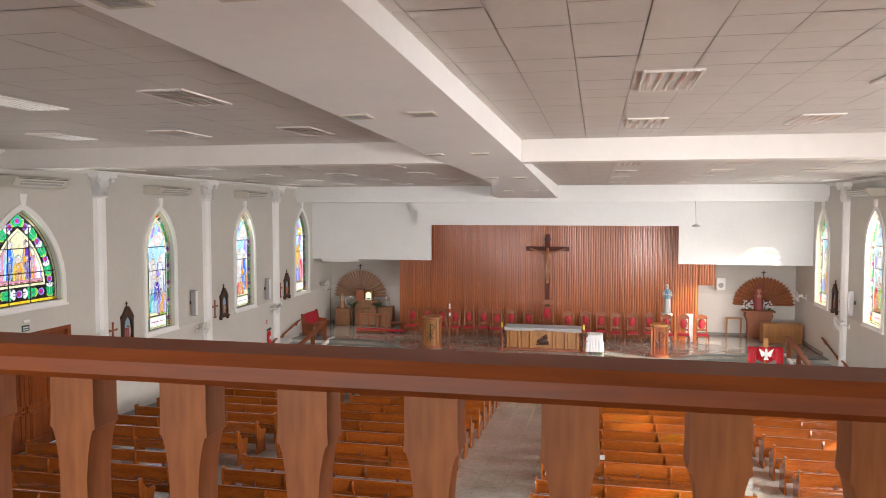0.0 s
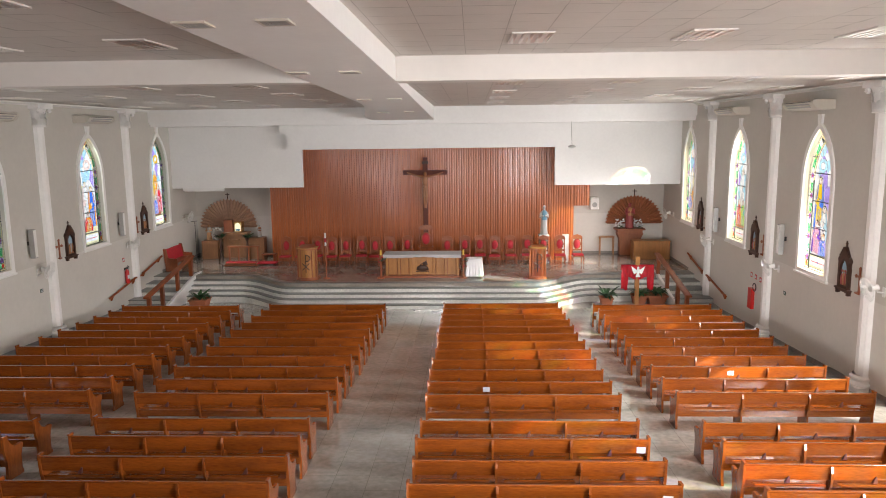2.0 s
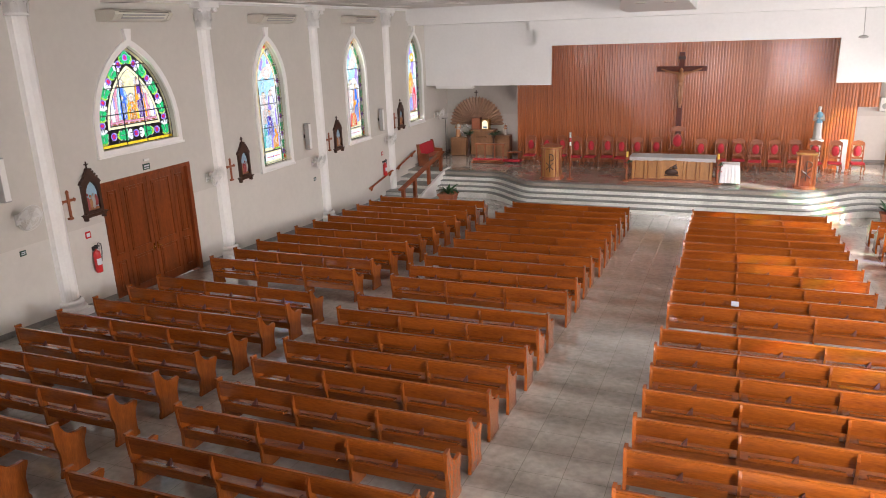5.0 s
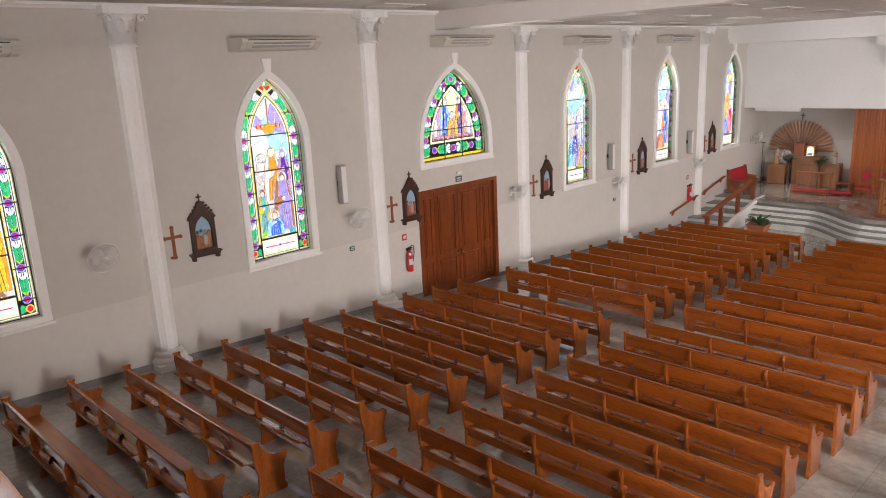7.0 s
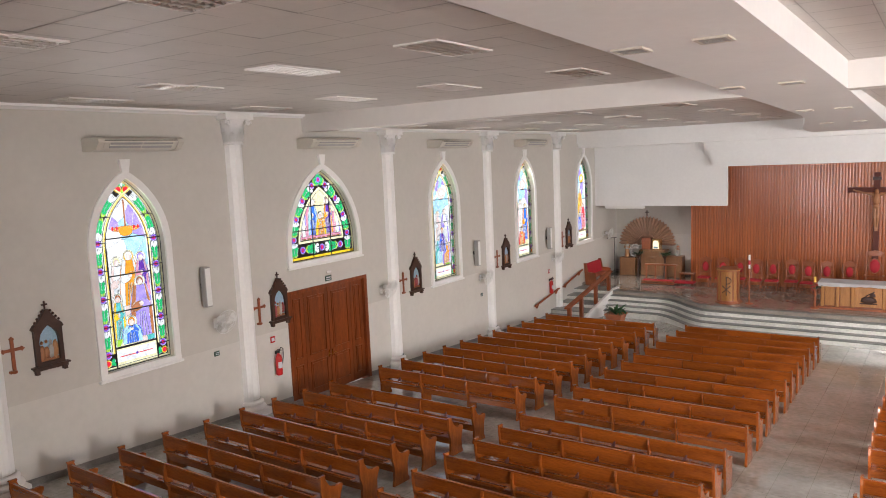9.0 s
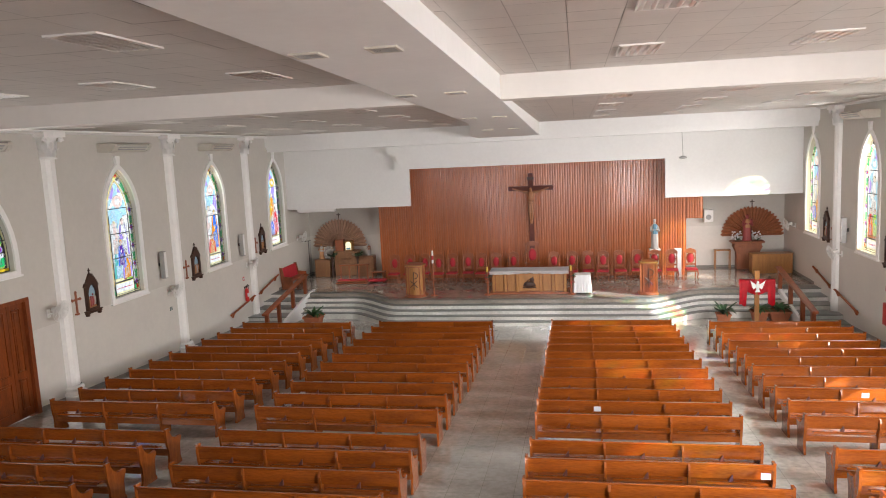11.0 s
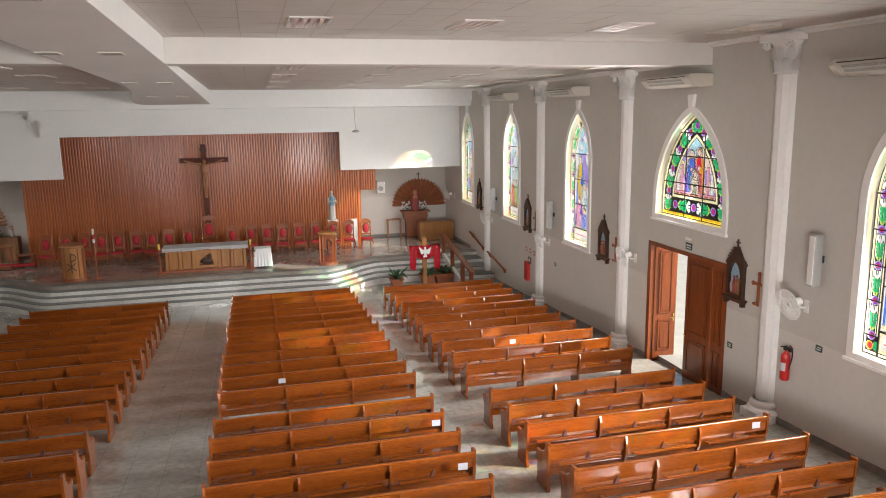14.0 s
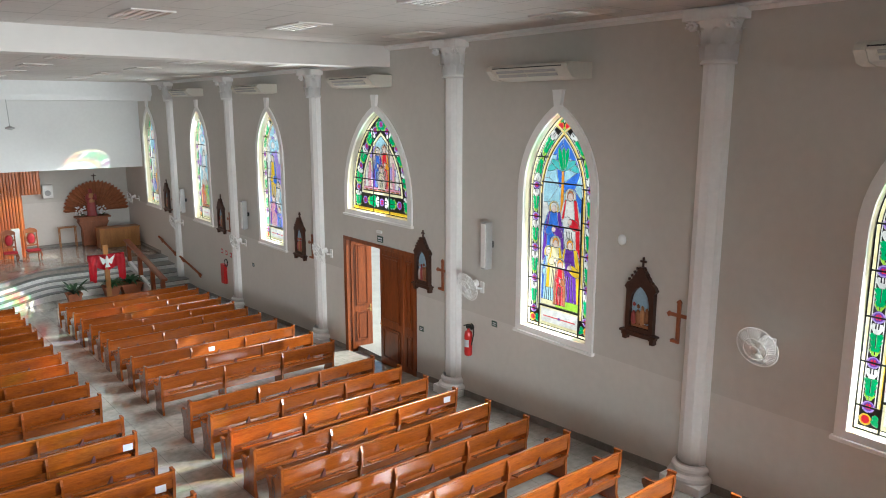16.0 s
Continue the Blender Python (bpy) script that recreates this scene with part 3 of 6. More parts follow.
class Plan:
    def __init__(self, k, du, dz):
        self.hw, self.zb, self.zs, self.zt = k["hw"], k["zb"], k["zs"], k["zt"]
        nu, nz = int(2 * self.hw / du) + 1, int((self.zt - self.zb) / dz) + 1
        self.us = np.linspace(-self.hw, self.hw, nu + 1)
        self.zz = np.linspace(self.zb, self.zt, nz + 1)
        self.U, self.Z = np.meshgrid((self.us[1:] + self.us[:-1]) / 2, (self.zz[1:] + self.zz[:-1]) / 2)
        self.col = np.zeros(self.U.shape, int)
        self.grp = np.zeros(self.U.shape, int)
        self.names = ["lead_came"]
        h = self.zt - self.zs
        r = (h * h + self.hw ** 2) / (2 * self.hw)
        off, up = r - self.hw, np.maximum(0.0, self.Z - self.zs)
        self.dr = r - np.hypot(self.U + off, up)          # depth inside the right-hand arc, and the left-hand one
        self.dl = r - np.hypot(-self.U + off, up)
        self.d = np.minimum(self.dr, self.dl)
        self.s = np.where(self.Z <= self.zs, self.Z, self.zs + r * np.arctan2(up, np.abs(self.U) + off))
        self.side = np.where(self.U > 0, 1, 0)

    def put(self, mask, colour, name="pane"):
        """A field of one colour, a pane of its own; None keeps adding to the newest pane."""
        if name:
            self.names.append(name)
        self.col[mask] = PIX[colour]
        self.grp[mask] = len(self.names) - 1

    def oval(self, cu, cz, ru, rz, lean=0.0):
        a, b = self.U - cu, self.Z - cz
        c, s = math.cos(lean), math.sin(lean)
        return ((a * c + b * s) / ru) ** 2 + ((b * c - a * s) / rz) ** 2 < 1

    def shape(self, pts):
        inside = np.zeros(self.U.shape, bool)
        for (x0, y0), (x1, y1) in zip(pts, pts[1:] + pts[:1]):
            if y0 != y1:
                inside ^= ((y0 > self.Z) != (y1 > self.Z)) & (self.U < (x1 - x0) * (self.Z - y0) / (y1 - y0) + x0)
        return inside

    def plant(self, keep, s, x, s0, s1, flip=False):
        """Calyx, palm leaf and white flower between two places along a border; x runs from -1 to 1 across it."""
        t = (s - s0) / (s1 - s0)
        t = 1 - t if flip else t
        keep = keep & (t > 0) & (t < 1)
        ax = np.abs(x)
        self.put(keep & (t < 0.20) & (ax < 0.32 + 3.0 * t) & (ax > 0.9 * t), "lime", "flower_pane")
        jag = 0.70 + 0.30 * np.abs(np.sin((t - 0.25 * ax) * 21))
        self.put(keep & (t > 0.13) & (t < 0.70) & (ax < jag * (0.66 + 0.85 * (t - 0.13))) & ~((ax < 0.05) & (t > 0.25)), "green", "flower_pane")
        bell = np.where(t < 0.86, 0.36 + 3.2 * np.maximum(0, t - 0.68), 0.96 - 1.6 * (t - 0.86))
        self.put(keep & (t > 0.68) & (ax < bell) & ~((t > 0.84) & (ax > 0.14) & (ax < 0.30)), "white", "flower_pane")

    def rosette(self, keep, s, w, s0, r):
        q = np.hypot(s - s0, w)
        self.put(keep & (np.abs(s - s0) < r) & (q < r), "purple", "flower_pane")
        self.put(keep & (q < r * 0.95) & (q > r * 0.74), "violet", None)
        self.put(keep & (q < r * 0.48) & (np.abs(w) > r * 0.07), "red", None)

    def outline(self, keep):
        """Lead between neighbouring panes of the picture."""
        e = np.zeros(self.col.shape, bool)
        e[:, 1:] |= self.grp[:, 1:] != self.grp[:, :-1]
        e[1:, :] |= self.grp[1:, :] != self.grp[:-1, :]
        e &= keep
        self.col[e], self.grp[e] = 0, 0

    def build(self, win, sgn, plane):
        """One mesh for each pane: rows of cells of one colour, joined end to end."""
        gone = (self.d < 0)
        code = self.grp * 64 + self.col
        code[gone] = -1
        meshes = collections.defaultdict(lambda: ([], [], []))
        for j in range(code.shape[0]):
            row = code[j]
            cut = np.flatnonzero(np.diff(row)) + 1
            starts, ends = np.concatenate(([0], cut)), np.concatenate((cut, [len(row)]))
            z0, z1 = float(self.zz[j]), float(self.zz[j + 1])
            for a, b in zip(starts, ends):
                c = int(row[a])
                if c < 0:
                    continue
                vs, fs, ms = meshes[c // 64]
                n = len(vs)
                x = sgn * (plane + (0.006 if c == 0 else 0.0))
                u0, u1 = float(self.us[a]), float(self.us[b])
                vs += [(x, u0, z0), (x, u1, z0), (x, u1, z1), (x, u0, z1)]
                fs.append((n, n + 1, n + 2, n + 3))
                ms.append(c % 64)
        for g, (vs, fs, ms) in meshes.items():
            me = bpy.data.meshes.new(self.names[g])
            me.from_pydata(vs, [], fs)
            used = sorted(set(ms))
            for c in used:
                me.materials.append(LEAD if c == 0 else GL[PALETTE[c]])
            me.polygons.foreach_set("material_index", [used.index(c) for c in ms])
            me.update()
            part(self.names[g], me, None, win)


# what the picture fields show, as plain robed shapes: (across, foot, half width, height, robe, mantle, veil)
GROUPS = {
    ("west", 0): [(-0.62, 1.3, 0.5, 1.1, "purple", "violet", "brown"), (-0.55, 0.25, 0.42, 1.25, "white", "sky", "cream"), (-0.1, 0.15, 0.4, 1.1, "red", "blue", "white"), (0.52, 0.1, 0.46, 1.55, "yellow", "orange", "white"), (-0.5, 0.05, 0.4, 0.5, "brown", "orange", "brown")],
    ("west", 1): [(-0.62, 0.75, 0.34, 1.15, "white", "pink", "cream"), (0.0, 0.85, 0.44, 1.15, "orange", "white", "white"), (0.62, 1.0, 0.30, 0.95, "purple", "rose", "violet"), (0.46, 0.12, 0.50, 1.30, "violet", "brown", "brown"), (-0.72, 0.15, 0.26, 0.95, "teal", "yellow", "brown"), (-0.15, 0.02, 0.40, 0.55, "blue", "sky", "orange")],
    ("west", 3): [(-0.5, 0.9, 0.4, 1.0, "pink", "white", "cream"), (0.4, 0.8, 0.45, 1.15, "white", "violet", "pink"), (-0.35, 0.1, 0.5, 0.95, "sky", "teal", "white"), (0.5, 0.05, 0.45, 0.8, "orange", "violet", "brown"), (0.0, 0.5, 0.34, 0.8, "purple", "blue", "orange")],
    ("west", 4): [(-0.45, 0.3, 0.5, 1.6, "white", "pink", "cream"), (0.4, 0.2, 0.5, 1.5, "blue", "orange", "yellow"), (-0.3, 0.05, 0.5, 0.7, "orange", "red", "brown")],
    ("west", 5): [(-0.3, 0.6, 0.5, 1.4, "orange", "yellow", "cream"), (0.4, 0.1, 0.5, 1.2, "red", "rose", "brown"), (-0.5, 0.05, 0.4, 0.8, "blue", "violet", "white")],
    ("east", 0): [(-0.5, 0.7, 0.45, 1.2, "rose", "white", "cream"), (0.45, 0.6, 0.45, 1.2, "blue", "sky", "brown"), (-0.3, 0.1, 0.5, 0.9, "yellow", "orange", "brown"), (0.5, 0.05, 0.4, 0.9, "purple", "red", "white")],
    ("east", 1): [(-0.42, 0.95, 0.46, 1.25, "white", "red", "brown"), (0.42, 0.85, 0.48, 1.10, "blue", "purple", "white"), (0.62, 0.1, 0.36, 1.0, "sky", "blue", "white"), (-0.48, 0.15, 0.52, 1.15, "purple", "yellow", "orange"), (0.28, 0.35, 0.38, 0.95, "cream", "yellow", "orange"), (0.0, 0.05, 0.26, 0.85, "red", "brown", "orange")],
    ("east", 3): [(0.25, 0.7, 0.5, 1.5, "yellow", "blue", "cream"), (-0.45, 0.3, 0.4, 1.1, "white", "sky", "white"), (0.35, 0.05, 0.5, 0.9, "rose", "purple", "brown"), (-0.5, 0.02, 0.4, 0.6, "blue", "violet", "orange")],
    ("east", 4): [(0.0, 0.7, 0.6, 1.4, "white", "sky", "cream"), (-0.3, 0.1, 0.5, 0.9, "lime", "teal", "brown"), (0.5, 0.1, 0.4, 0.9, "red", "orange", "white")],
    ("east", 5): [(0.1, 0.6, 0.6, 1.3, "white", "cream", "yellow"), (-0.3, 0.05, 0.5, 1.0, "orange", "yellow", "brown"), (0.5, 0.1, 0.4, 0.7, "violet", "blue", "white")],
}


def robed(p, keep, cu, z0, w, h, robe, mantle, veil):
    """One robed shape with mantle folds, a veil and a halo."""
    hr = min(0.085, 0.20 * w + 0.045)
    zh = z0 + h - hr
    p.put(keep & p.oval(cu, zh, hr * 1.55, hr * 1.6), "cream", "figure_pane")
    p.put(keep & p.oval(cu, zh, hr * 1.35, hr * 1.4), "yellow" if veil == "white" else "white", "figure_pane")
    top = z0 + h - 1.8 * hr
    body = [(cu - w * 0.95, z0), (cu + w * 0.95, z0), (cu + w, z0 + 0.3 * h), (cu + w * 0.85, z0 + 0.62 * h), (cu + w * 0.55, top - 0.03), (cu + w * 0.2, top), (cu - w * 0.2, top), (cu - w * 0.6, top - 0.04), (cu - w * 0.9, z0 + 0.6 * h), (cu - w, z0 + 0.3 * h)]
    p.put(keep & p.shape(body), robe, "figure_pane")
    for a, b in ((-0.98, -0.62), (0.60, 1.0)):
        p.put(keep & p.shape([(cu + w * a, z0), (cu + w * b, z0), (cu + w * b * 0.8, z0 + 0.5 * h), (cu + w * b * 0.45, top), (cu + w * a * 0.55, top), (cu + w * a * 0.9, z0 + 0.5 * h)]), mantle, "figure_pane")
    p.put(keep & p.oval(cu - 0.35 * w, z0 + 0.52 * h, 0.5 * w, 0.075 * h, 0.5), mantle, "figure_pane")
    p.put(keep & p.oval(cu + 0.30 * w, z0 + 0.55 * h, 0.45 * w, 0.07 * h, -0.6), robe, "figure_pane")
    p.put(keep & p.oval(cu, z0 + 0.56 * h, 0.16 * w, 0.03 * h + 0.015), "pink", "figure_pane")
    for f in (-0.38, -0.12, 0.16, 0.40):
        lean = f * 0.5 * w
        fold = p.shape([(cu + f * w - 0.004, z0), (cu + f * w + 0.004, z0), (cu + f * w - lean + 0.004, z0 + 0.42 * h), (cu + f * w - lean - 0.004, z0 + 0.42 * h)])
        p.col[keep & fold], p.grp[keep & fold] = 0, 0
    p.put(keep & p.oval(cu, zh + 0.01, hr, hr * 1.15), veil, "figure_pane")
    p.put(keep & p.oval(cu, zh - 0.012, hr * 0.66, hr * 0.82), "pink", "figure_pane")


def narrow_plan(p, side, n, rng):
    hw, zb = p.hw, p.zb
    d, s, U, Z = p.d, p.s, p.U, p.Z
    foot = zb + 0.45
    up = Z > zb + 0.02
    p.put(up & (d > 0.018) & (d < 0.062), "cream")
    p.put((Z > zb + 0.02) & (Z < zb + 0.06) & (d > 0.018), "cream", None)
    # flowered border on a dark ground
    edge = (d > 0.075) & (d < 0.245)
    x = (d - 0.160) / 0.083
    crown = (p.dl < 0.27) & (p.dr < 0.27) & (Z > p.zs)
    ros = [zb + 0.34 + 0.60 * q for q in range(5)]
    for q in (0, 1):
        on = edge & (p.side == q) & ~crown
        p.put(on & (np.abs(x) > 0.86) & (s > ros[0]), "white")
        for i, s0 in enumerate(ros):
            p.rosette(on, s, d - 0.160, s0, 0.080)
            if i < 4:
                p.plant(on, s, x, s0 + 0.085, ros[i + 1] - 0.085)
        p.plant(on, s, x, ros[4] + 0.085, ros[4] + 0.62, True)
        p.plant(on, s, x, ros[4] + 0.64, ros[4] + 1.23)
        # corner flower
        sg = 1 if q else -1
        p.put(p.oval(sg * (hw - 0.14), zb + 0.16, 0.075, 0.080), "yellow", "flower_pane")
        p.put(p.oval(sg * (hw - 0.14), zb + 0.16, 0.052, 0.056), "red", None)
        p.put(p.oval(sg * (hw - 0.27), zb + 0.13, 0.07, 0.035, sg * 0.4) | p.oval(sg * (hw - 0.26), zb + 0.20, 0.04, 0.05), "green", "flower_pane")
    # gilded bands that cross below the crown
    for dd in (p.dr, p.dl):
        band = (dd > 0.262) & (dd < 0.312) & (Z > foot - 0.10) & (np.minimum(p.dr, p.dl) > 0.062)
        p.put(band, "cream")
        p.put(band & (dd > 0.290) & (np.abs(np.sin(s * 24)) > 0.12), "yellow")
    zc = p.zt - 0.245
    tip = crown & (d > 0.062)
    p.put(crown & (d > 0.05) & (d < 0.062), "yellow")
    for sg in (-1, 1):
        for r, c in ((0.080, "yellow"), (0.064, "red")):
            p.put(tip & p.oval(sg * 0.088, zc + 0.01, r, r), c, "flower_pane")
        p.put(tip & p.oval(sg * 0.055, zc - 0.07, 0.075, 0.024, sg * 0.7), "green", "flower_pane")
        p.put(tip & p.oval(sg * 0.045, zc + 0.105, 0.055, 0.020, -sg * 0.7), "green", "flower_pane")
        p.put(tip & p.oval(sg * 0.17, zc - 0.055, 0.022, 0.05, sg * 0.6), "green", "flower_pane")
    p.put(tip & p.oval(0, zc - 0.06, 0.020, 0.06), "lime", "flower_pane")
    p.put(tip & p.oval(0, zc + 0.115, 0.026, 0.045), "white", "flower_pane")
    # foot panel
    inner = np.abs(U) < hw - 0.33
    p.put(inner & (Z > zb + 0.08) & (Z < zb + 0.43), "cream")
    p.put((np.abs(U) < hw - 0.36) & (Z > zb + 0.13) & (Z < zb + 0.39), "white")
    p.put((np.abs(U) < hw - 0.42) & (np.abs(Z - zb - 0.25) < 0.012), "red")
    p.put(p.oval(0, zb + 0.25, 0.03, 0.03), "purple")
    # picture
    pic = (d > 0.335) & (Z > foot)
    p.put(pic, "white")
    pic = (d > 0.355) & (Z > foot + 0.02)
    fw, z0 = hw - 0.355, foot + 0.02
    seeds = [(rng.uniform(-fw, fw), rng.uniform(z0, p.zt - 0.4)) for _ in range(34)]
    near = np.argmin(np.stack([(U - a) ** 2 + 0.6 * (Z - b) ** 2 for a, b in seeds]), 0)
    for i, (a, b) in enumerate(seeds):
        f = (b - z0) / (p.zt - 0.4 - z0)
        c = rng.choice(["sky", "white", "sky", "violet", "white"]) if f > 0.45 else rng.choice(["white", "sky", "cream", "pink"]) if f > 0.16 else rng.choice(["brown", "teal", "pink", "lime", "cream"])
        if (side, n) == ("east", 1) and f > 0.55:
            c = rng.choice(["blue", "sky", "sky"])
        p.put(pic & (near == i), c)
    zt = z0 + 2.3
    if (side, n) == ("east", 1):
        p.put(pic & p.shape([(-0.045, zt - 0.55), (0.05, zt - 0.55), (0.025, zt + 0.35), (-0.02, zt + 0.35)]), "orange", "figure_pane")
        for a, ru, rz, lean in ((-0.19, 0.22, 0.075, 0.45), (0.19, 0.22, 0.075, -0.45), (-0.13, 0.19, 0.06, -0.5), (0.13, 0.19, 0.06, 0.5)):
            p.put(pic & p.oval(a, zt + 0.36, ru, rz, lean), "teal", "figure_pane")
        for a in (-0.07, 0.0, 0.07):
            p.put(pic & p.oval(a, zt + 0.48, 0.05, 0.20, -a * 3), "green", "figure_pane")
    elif (side, n) == ("west", 1):
        p.put(pic & (np.abs(U) < 0.022) & (Z > zt + 0.2), "brown", "figure_pane")
        p.put(pic & p.oval(0, zt + 0.22, 0.34, 0.06), "orange", "figure_pane")
        p.put(pic & p.oval(0, zt + 0.17, 0.16, 0.11), "orange", "figure_pane")
        for a in (-0.3, -0.2, 0.2, 0.3):
            p.put(pic & p.oval(a, zt + 0.24, 0.03, 0.05), "red", "figure_pane")
    elif (side, n) != ("west", 0):
        p.put(pic & p.oval(0.05, zt + 0.25, 0.26, 0.20), rng.choice(["rose", "sky", "yellow", "pink"]), "figure_pane")
        p.put(pic & p.oval(0.05, zt + 0.25, 0.13, 0.10), "white", "figure_pane")
    for cu, zf, w, h, robe, mantle, veil in GROUPS[(side, n)]:
        robed(p, pic, cu * fw, z0 + zf, w * fw * 1.3, h, robe, mantle, veil)
    p.outline(pic)
    bars = [foot + 0.005, foot + 0.78, foot + 1.56, foot + 2.36]
    ties = [r + 0.0 for r in ros] + [p.zs + 0.67]
    return bars, ties


def wide_plan(p, side, rng):
    hw, zb = p.hw, p.zb
    d, s, U, Z = p.d, p.s, p.U, p.Z
    low = zb + 0.52
    p.put((d > 0.02) & (d < 0.085) & (Z > zb + 0.02), "cream")
    p.put((Z > zb + 0.02) & (Z < zb + 0.09) & (d > 0.02), "yellow")
    edge = (d > 0.10) & (d < 0.42) & (Z > zb + 0.11)
    x = (d - 0.26) / 0.16
    for q in (0, 1):
        on = edge & (p.side == q)
        for i in range(4):
            s0 = zb + 0.62 + 0.64 * i
            p.rosette(on, s, d - 0.26, s0, 0.095)
            p.plant(on, s, x, s0 + 0.08, s0 + 0.57)
        p.plant(on, s, x, zb + 0.10, zb + 0.50)
        sg = 1 if q else -1
        rowm = (Z > zb + 0.12) & (Z < zb + 0.44) & (d > 0.44) & (p.side == q)
        p.rosette(rowm, U, Z - zb - 0.28, sg * 0.76, 0.10)
        p.plant(rowm, sg * U, (Z - zb - 0.28) / 0.15, 0.13, 0.64, True)
    p.rosette(np.abs(U) < 0.2, U, Z - zb - 0.28, 0.0, 0.10)
    p.rosette(np.abs(U) < 0.2, U, Z - (p.zt - 0.30), 0.0, 0.085)
    p.put((d > 0.435) & (d < 0.50) & (Z > zb + 0.46), "cream")
    p.put((d > 0.435) & (Z > zb + 0.46) & (Z < low), "cream", None)
    pic = (d > 0.515) & (Z > low + 0.015)
    seeds = [(rng.uniform(-0.8, 0.8), rng.uniform(low, zb + 2.0)) for _ in range(44)]
    near = np.argmin(np.stack([(U - a) ** 2 + (Z - b) ** 2 for a, b in seeds]), 0)
    for i in range(len(seeds)):
        p.put(pic & (near == i), rng.choice(["pink", "rose", "violet", "sky", "pink", "cream"]))
    fl = low + 0.015
    for a in (-0.68, -0.52, 0.52, 0.68):
        p.put(pic & (np.abs(U - a) < 0.05) & (Z < fl + 0.72), "white" if abs(a) > 0.6 else "rose", "figure_pane")
    p.put(pic & (np.abs(U) < 0.24) & (Z > fl + 0.1), "cream" if side == "west" else "sky", "figure_pane")
    p.put(pic & (Z < fl + 0.09), "rose", "figure_pane")
    p.put(pic & (Z < fl + 0.05) & (np.abs(np.sin(U * 16)) > 0.35), "brown", "figure_pane")
    rows = [(-0.30, 0.12, 0.15, 0.98, "blue", "sky", "white"), (0.30, 0.12, 0.15, 1.0, "purple", "orange", "brown"), (0.0, 0.10, 0.16, 0.62, "orange", "yellow", "white")]
    if side == "east":
        rows = [(-0.14, 0.10, 0.18, 1.02, "red", "orange", "brown"), (0.16, 0.10, 0.17, 0.95, "blue", "purple", "white"), (0.0, 0.06, 0.12, 0.55, "cream", "pink", "brown")]
    for cu, zf, w, h, robe, mantle, veil in rows:
        robed(p, pic, cu, fl + zf, w * 1.35, h, robe, mantle, veil)
    p.outline(pic)
    return [low + 0.30, low + 0.95, low + 1.5], []


def glass_window(n, x, sgn, name):
    k = win_kind(n)
    hw, zb, zs, zt = k["hw"], k["zb"], k["zs"], k["zt"]
    wide, side = n == 2, "west" if sgn > 0 else "east"
    rng = random.Random(n * 7 + (3 if sgn > 0 else 11))
    win = thing(name, "pointed stained glass window with a flowered border" if not wide else "wide pointed stained glass window above a door", "window", pose(x, BAYS[n], 0, 0, 0, 0), kind="structure")
    # plaster surround with keystone and sill
    fr = bmesh.new()
    out, inn = arch_outline(hw, zb, zs, zt, 0.15, zb_off=0.12), arch_outline(hw, zb, zs, zt, 0.0)
    for i in range(len(out)):
        j = (i + 1) % len(out)
        prism(fr, [inn[i], inn[j], out[j], out[i]], "x", 0.0, sgn * 0.055)
    prism(fr, [(-0.075, zt + 0.12), (0.075, zt + 0.12), (0.12, zt + 0.40), (-0.12, zt + 0.40)], "x", 0.0, sgn * 0.08)
    bmesh.ops.remove_doubles(fr, verts=fr.verts, dist=0.0005)
    part("window_frame", fr, TRIM, win, "white plaster surround with keystone")
    sill = bmesh.new()
    box(sill, min(0, sgn * 0.09), max(0, sgn * 0.09), -hw - 0.19, hw + 0.19, zb - 0.17, zb - 0.11, bevel=0.008)
    part("window_sill", sill, TRIM, win)
    G = -0.14       # plane of the glass, inside the reveal
    p = Plan(k, 0.005 if n < 2 else 0.008, 0.007 if n < 2 else 0.010)
    bars, ties = wide_plan(p, side, rng) if wide else narrow_plan(p, side, n, rng)
    p.build(win, sgn, G)
    # iron bars across the glass
    w0, w1 = sorted((sgn * (G + 0.008), sgn * (G + 0.026)))
    for z in bars:
        a = arch_half(z, hw, zs, zt - zs) - (0.31 if not wide else 0.03)
        part("glazing_bar", boxes((w0, w1, -a, a, z - 0.013, z + 0.013)), LEAD, win)
    for z in ties:
        a = arch_half(z, hw, zs, zt - zs)
        for sg in (-1, 1):
            lo, hi = sorted((sg * (a - 0.02), sg * (a - 0.33)))
            part("glazing_bar", boxes((w0, w1, lo, hi, z - 0.011, z + 0.011)), LEAD, win)
    if not wide:
        for sg in (-1, 1):
            part("glazing_bar", boxes((w0, w1, sg * (hw - 0.324) - 0.013, sg * (hw - 0.324) + 0.013, zb + 0.01, zs)), LEAD, win)
    else:
        for u in (-0.36, 0.36):
            part("glazing_bar", boxes((w0, w1, u - 0.010, u + 0.010, zb + 0.02, zb + 2.02)), LEAD, win)
    return win


for n in range(6):
    glass_window(n, XL, 1, "window_%d" % (n + 1))
    glass_window(n, XR, -1, "window_%d" % (n + 7))


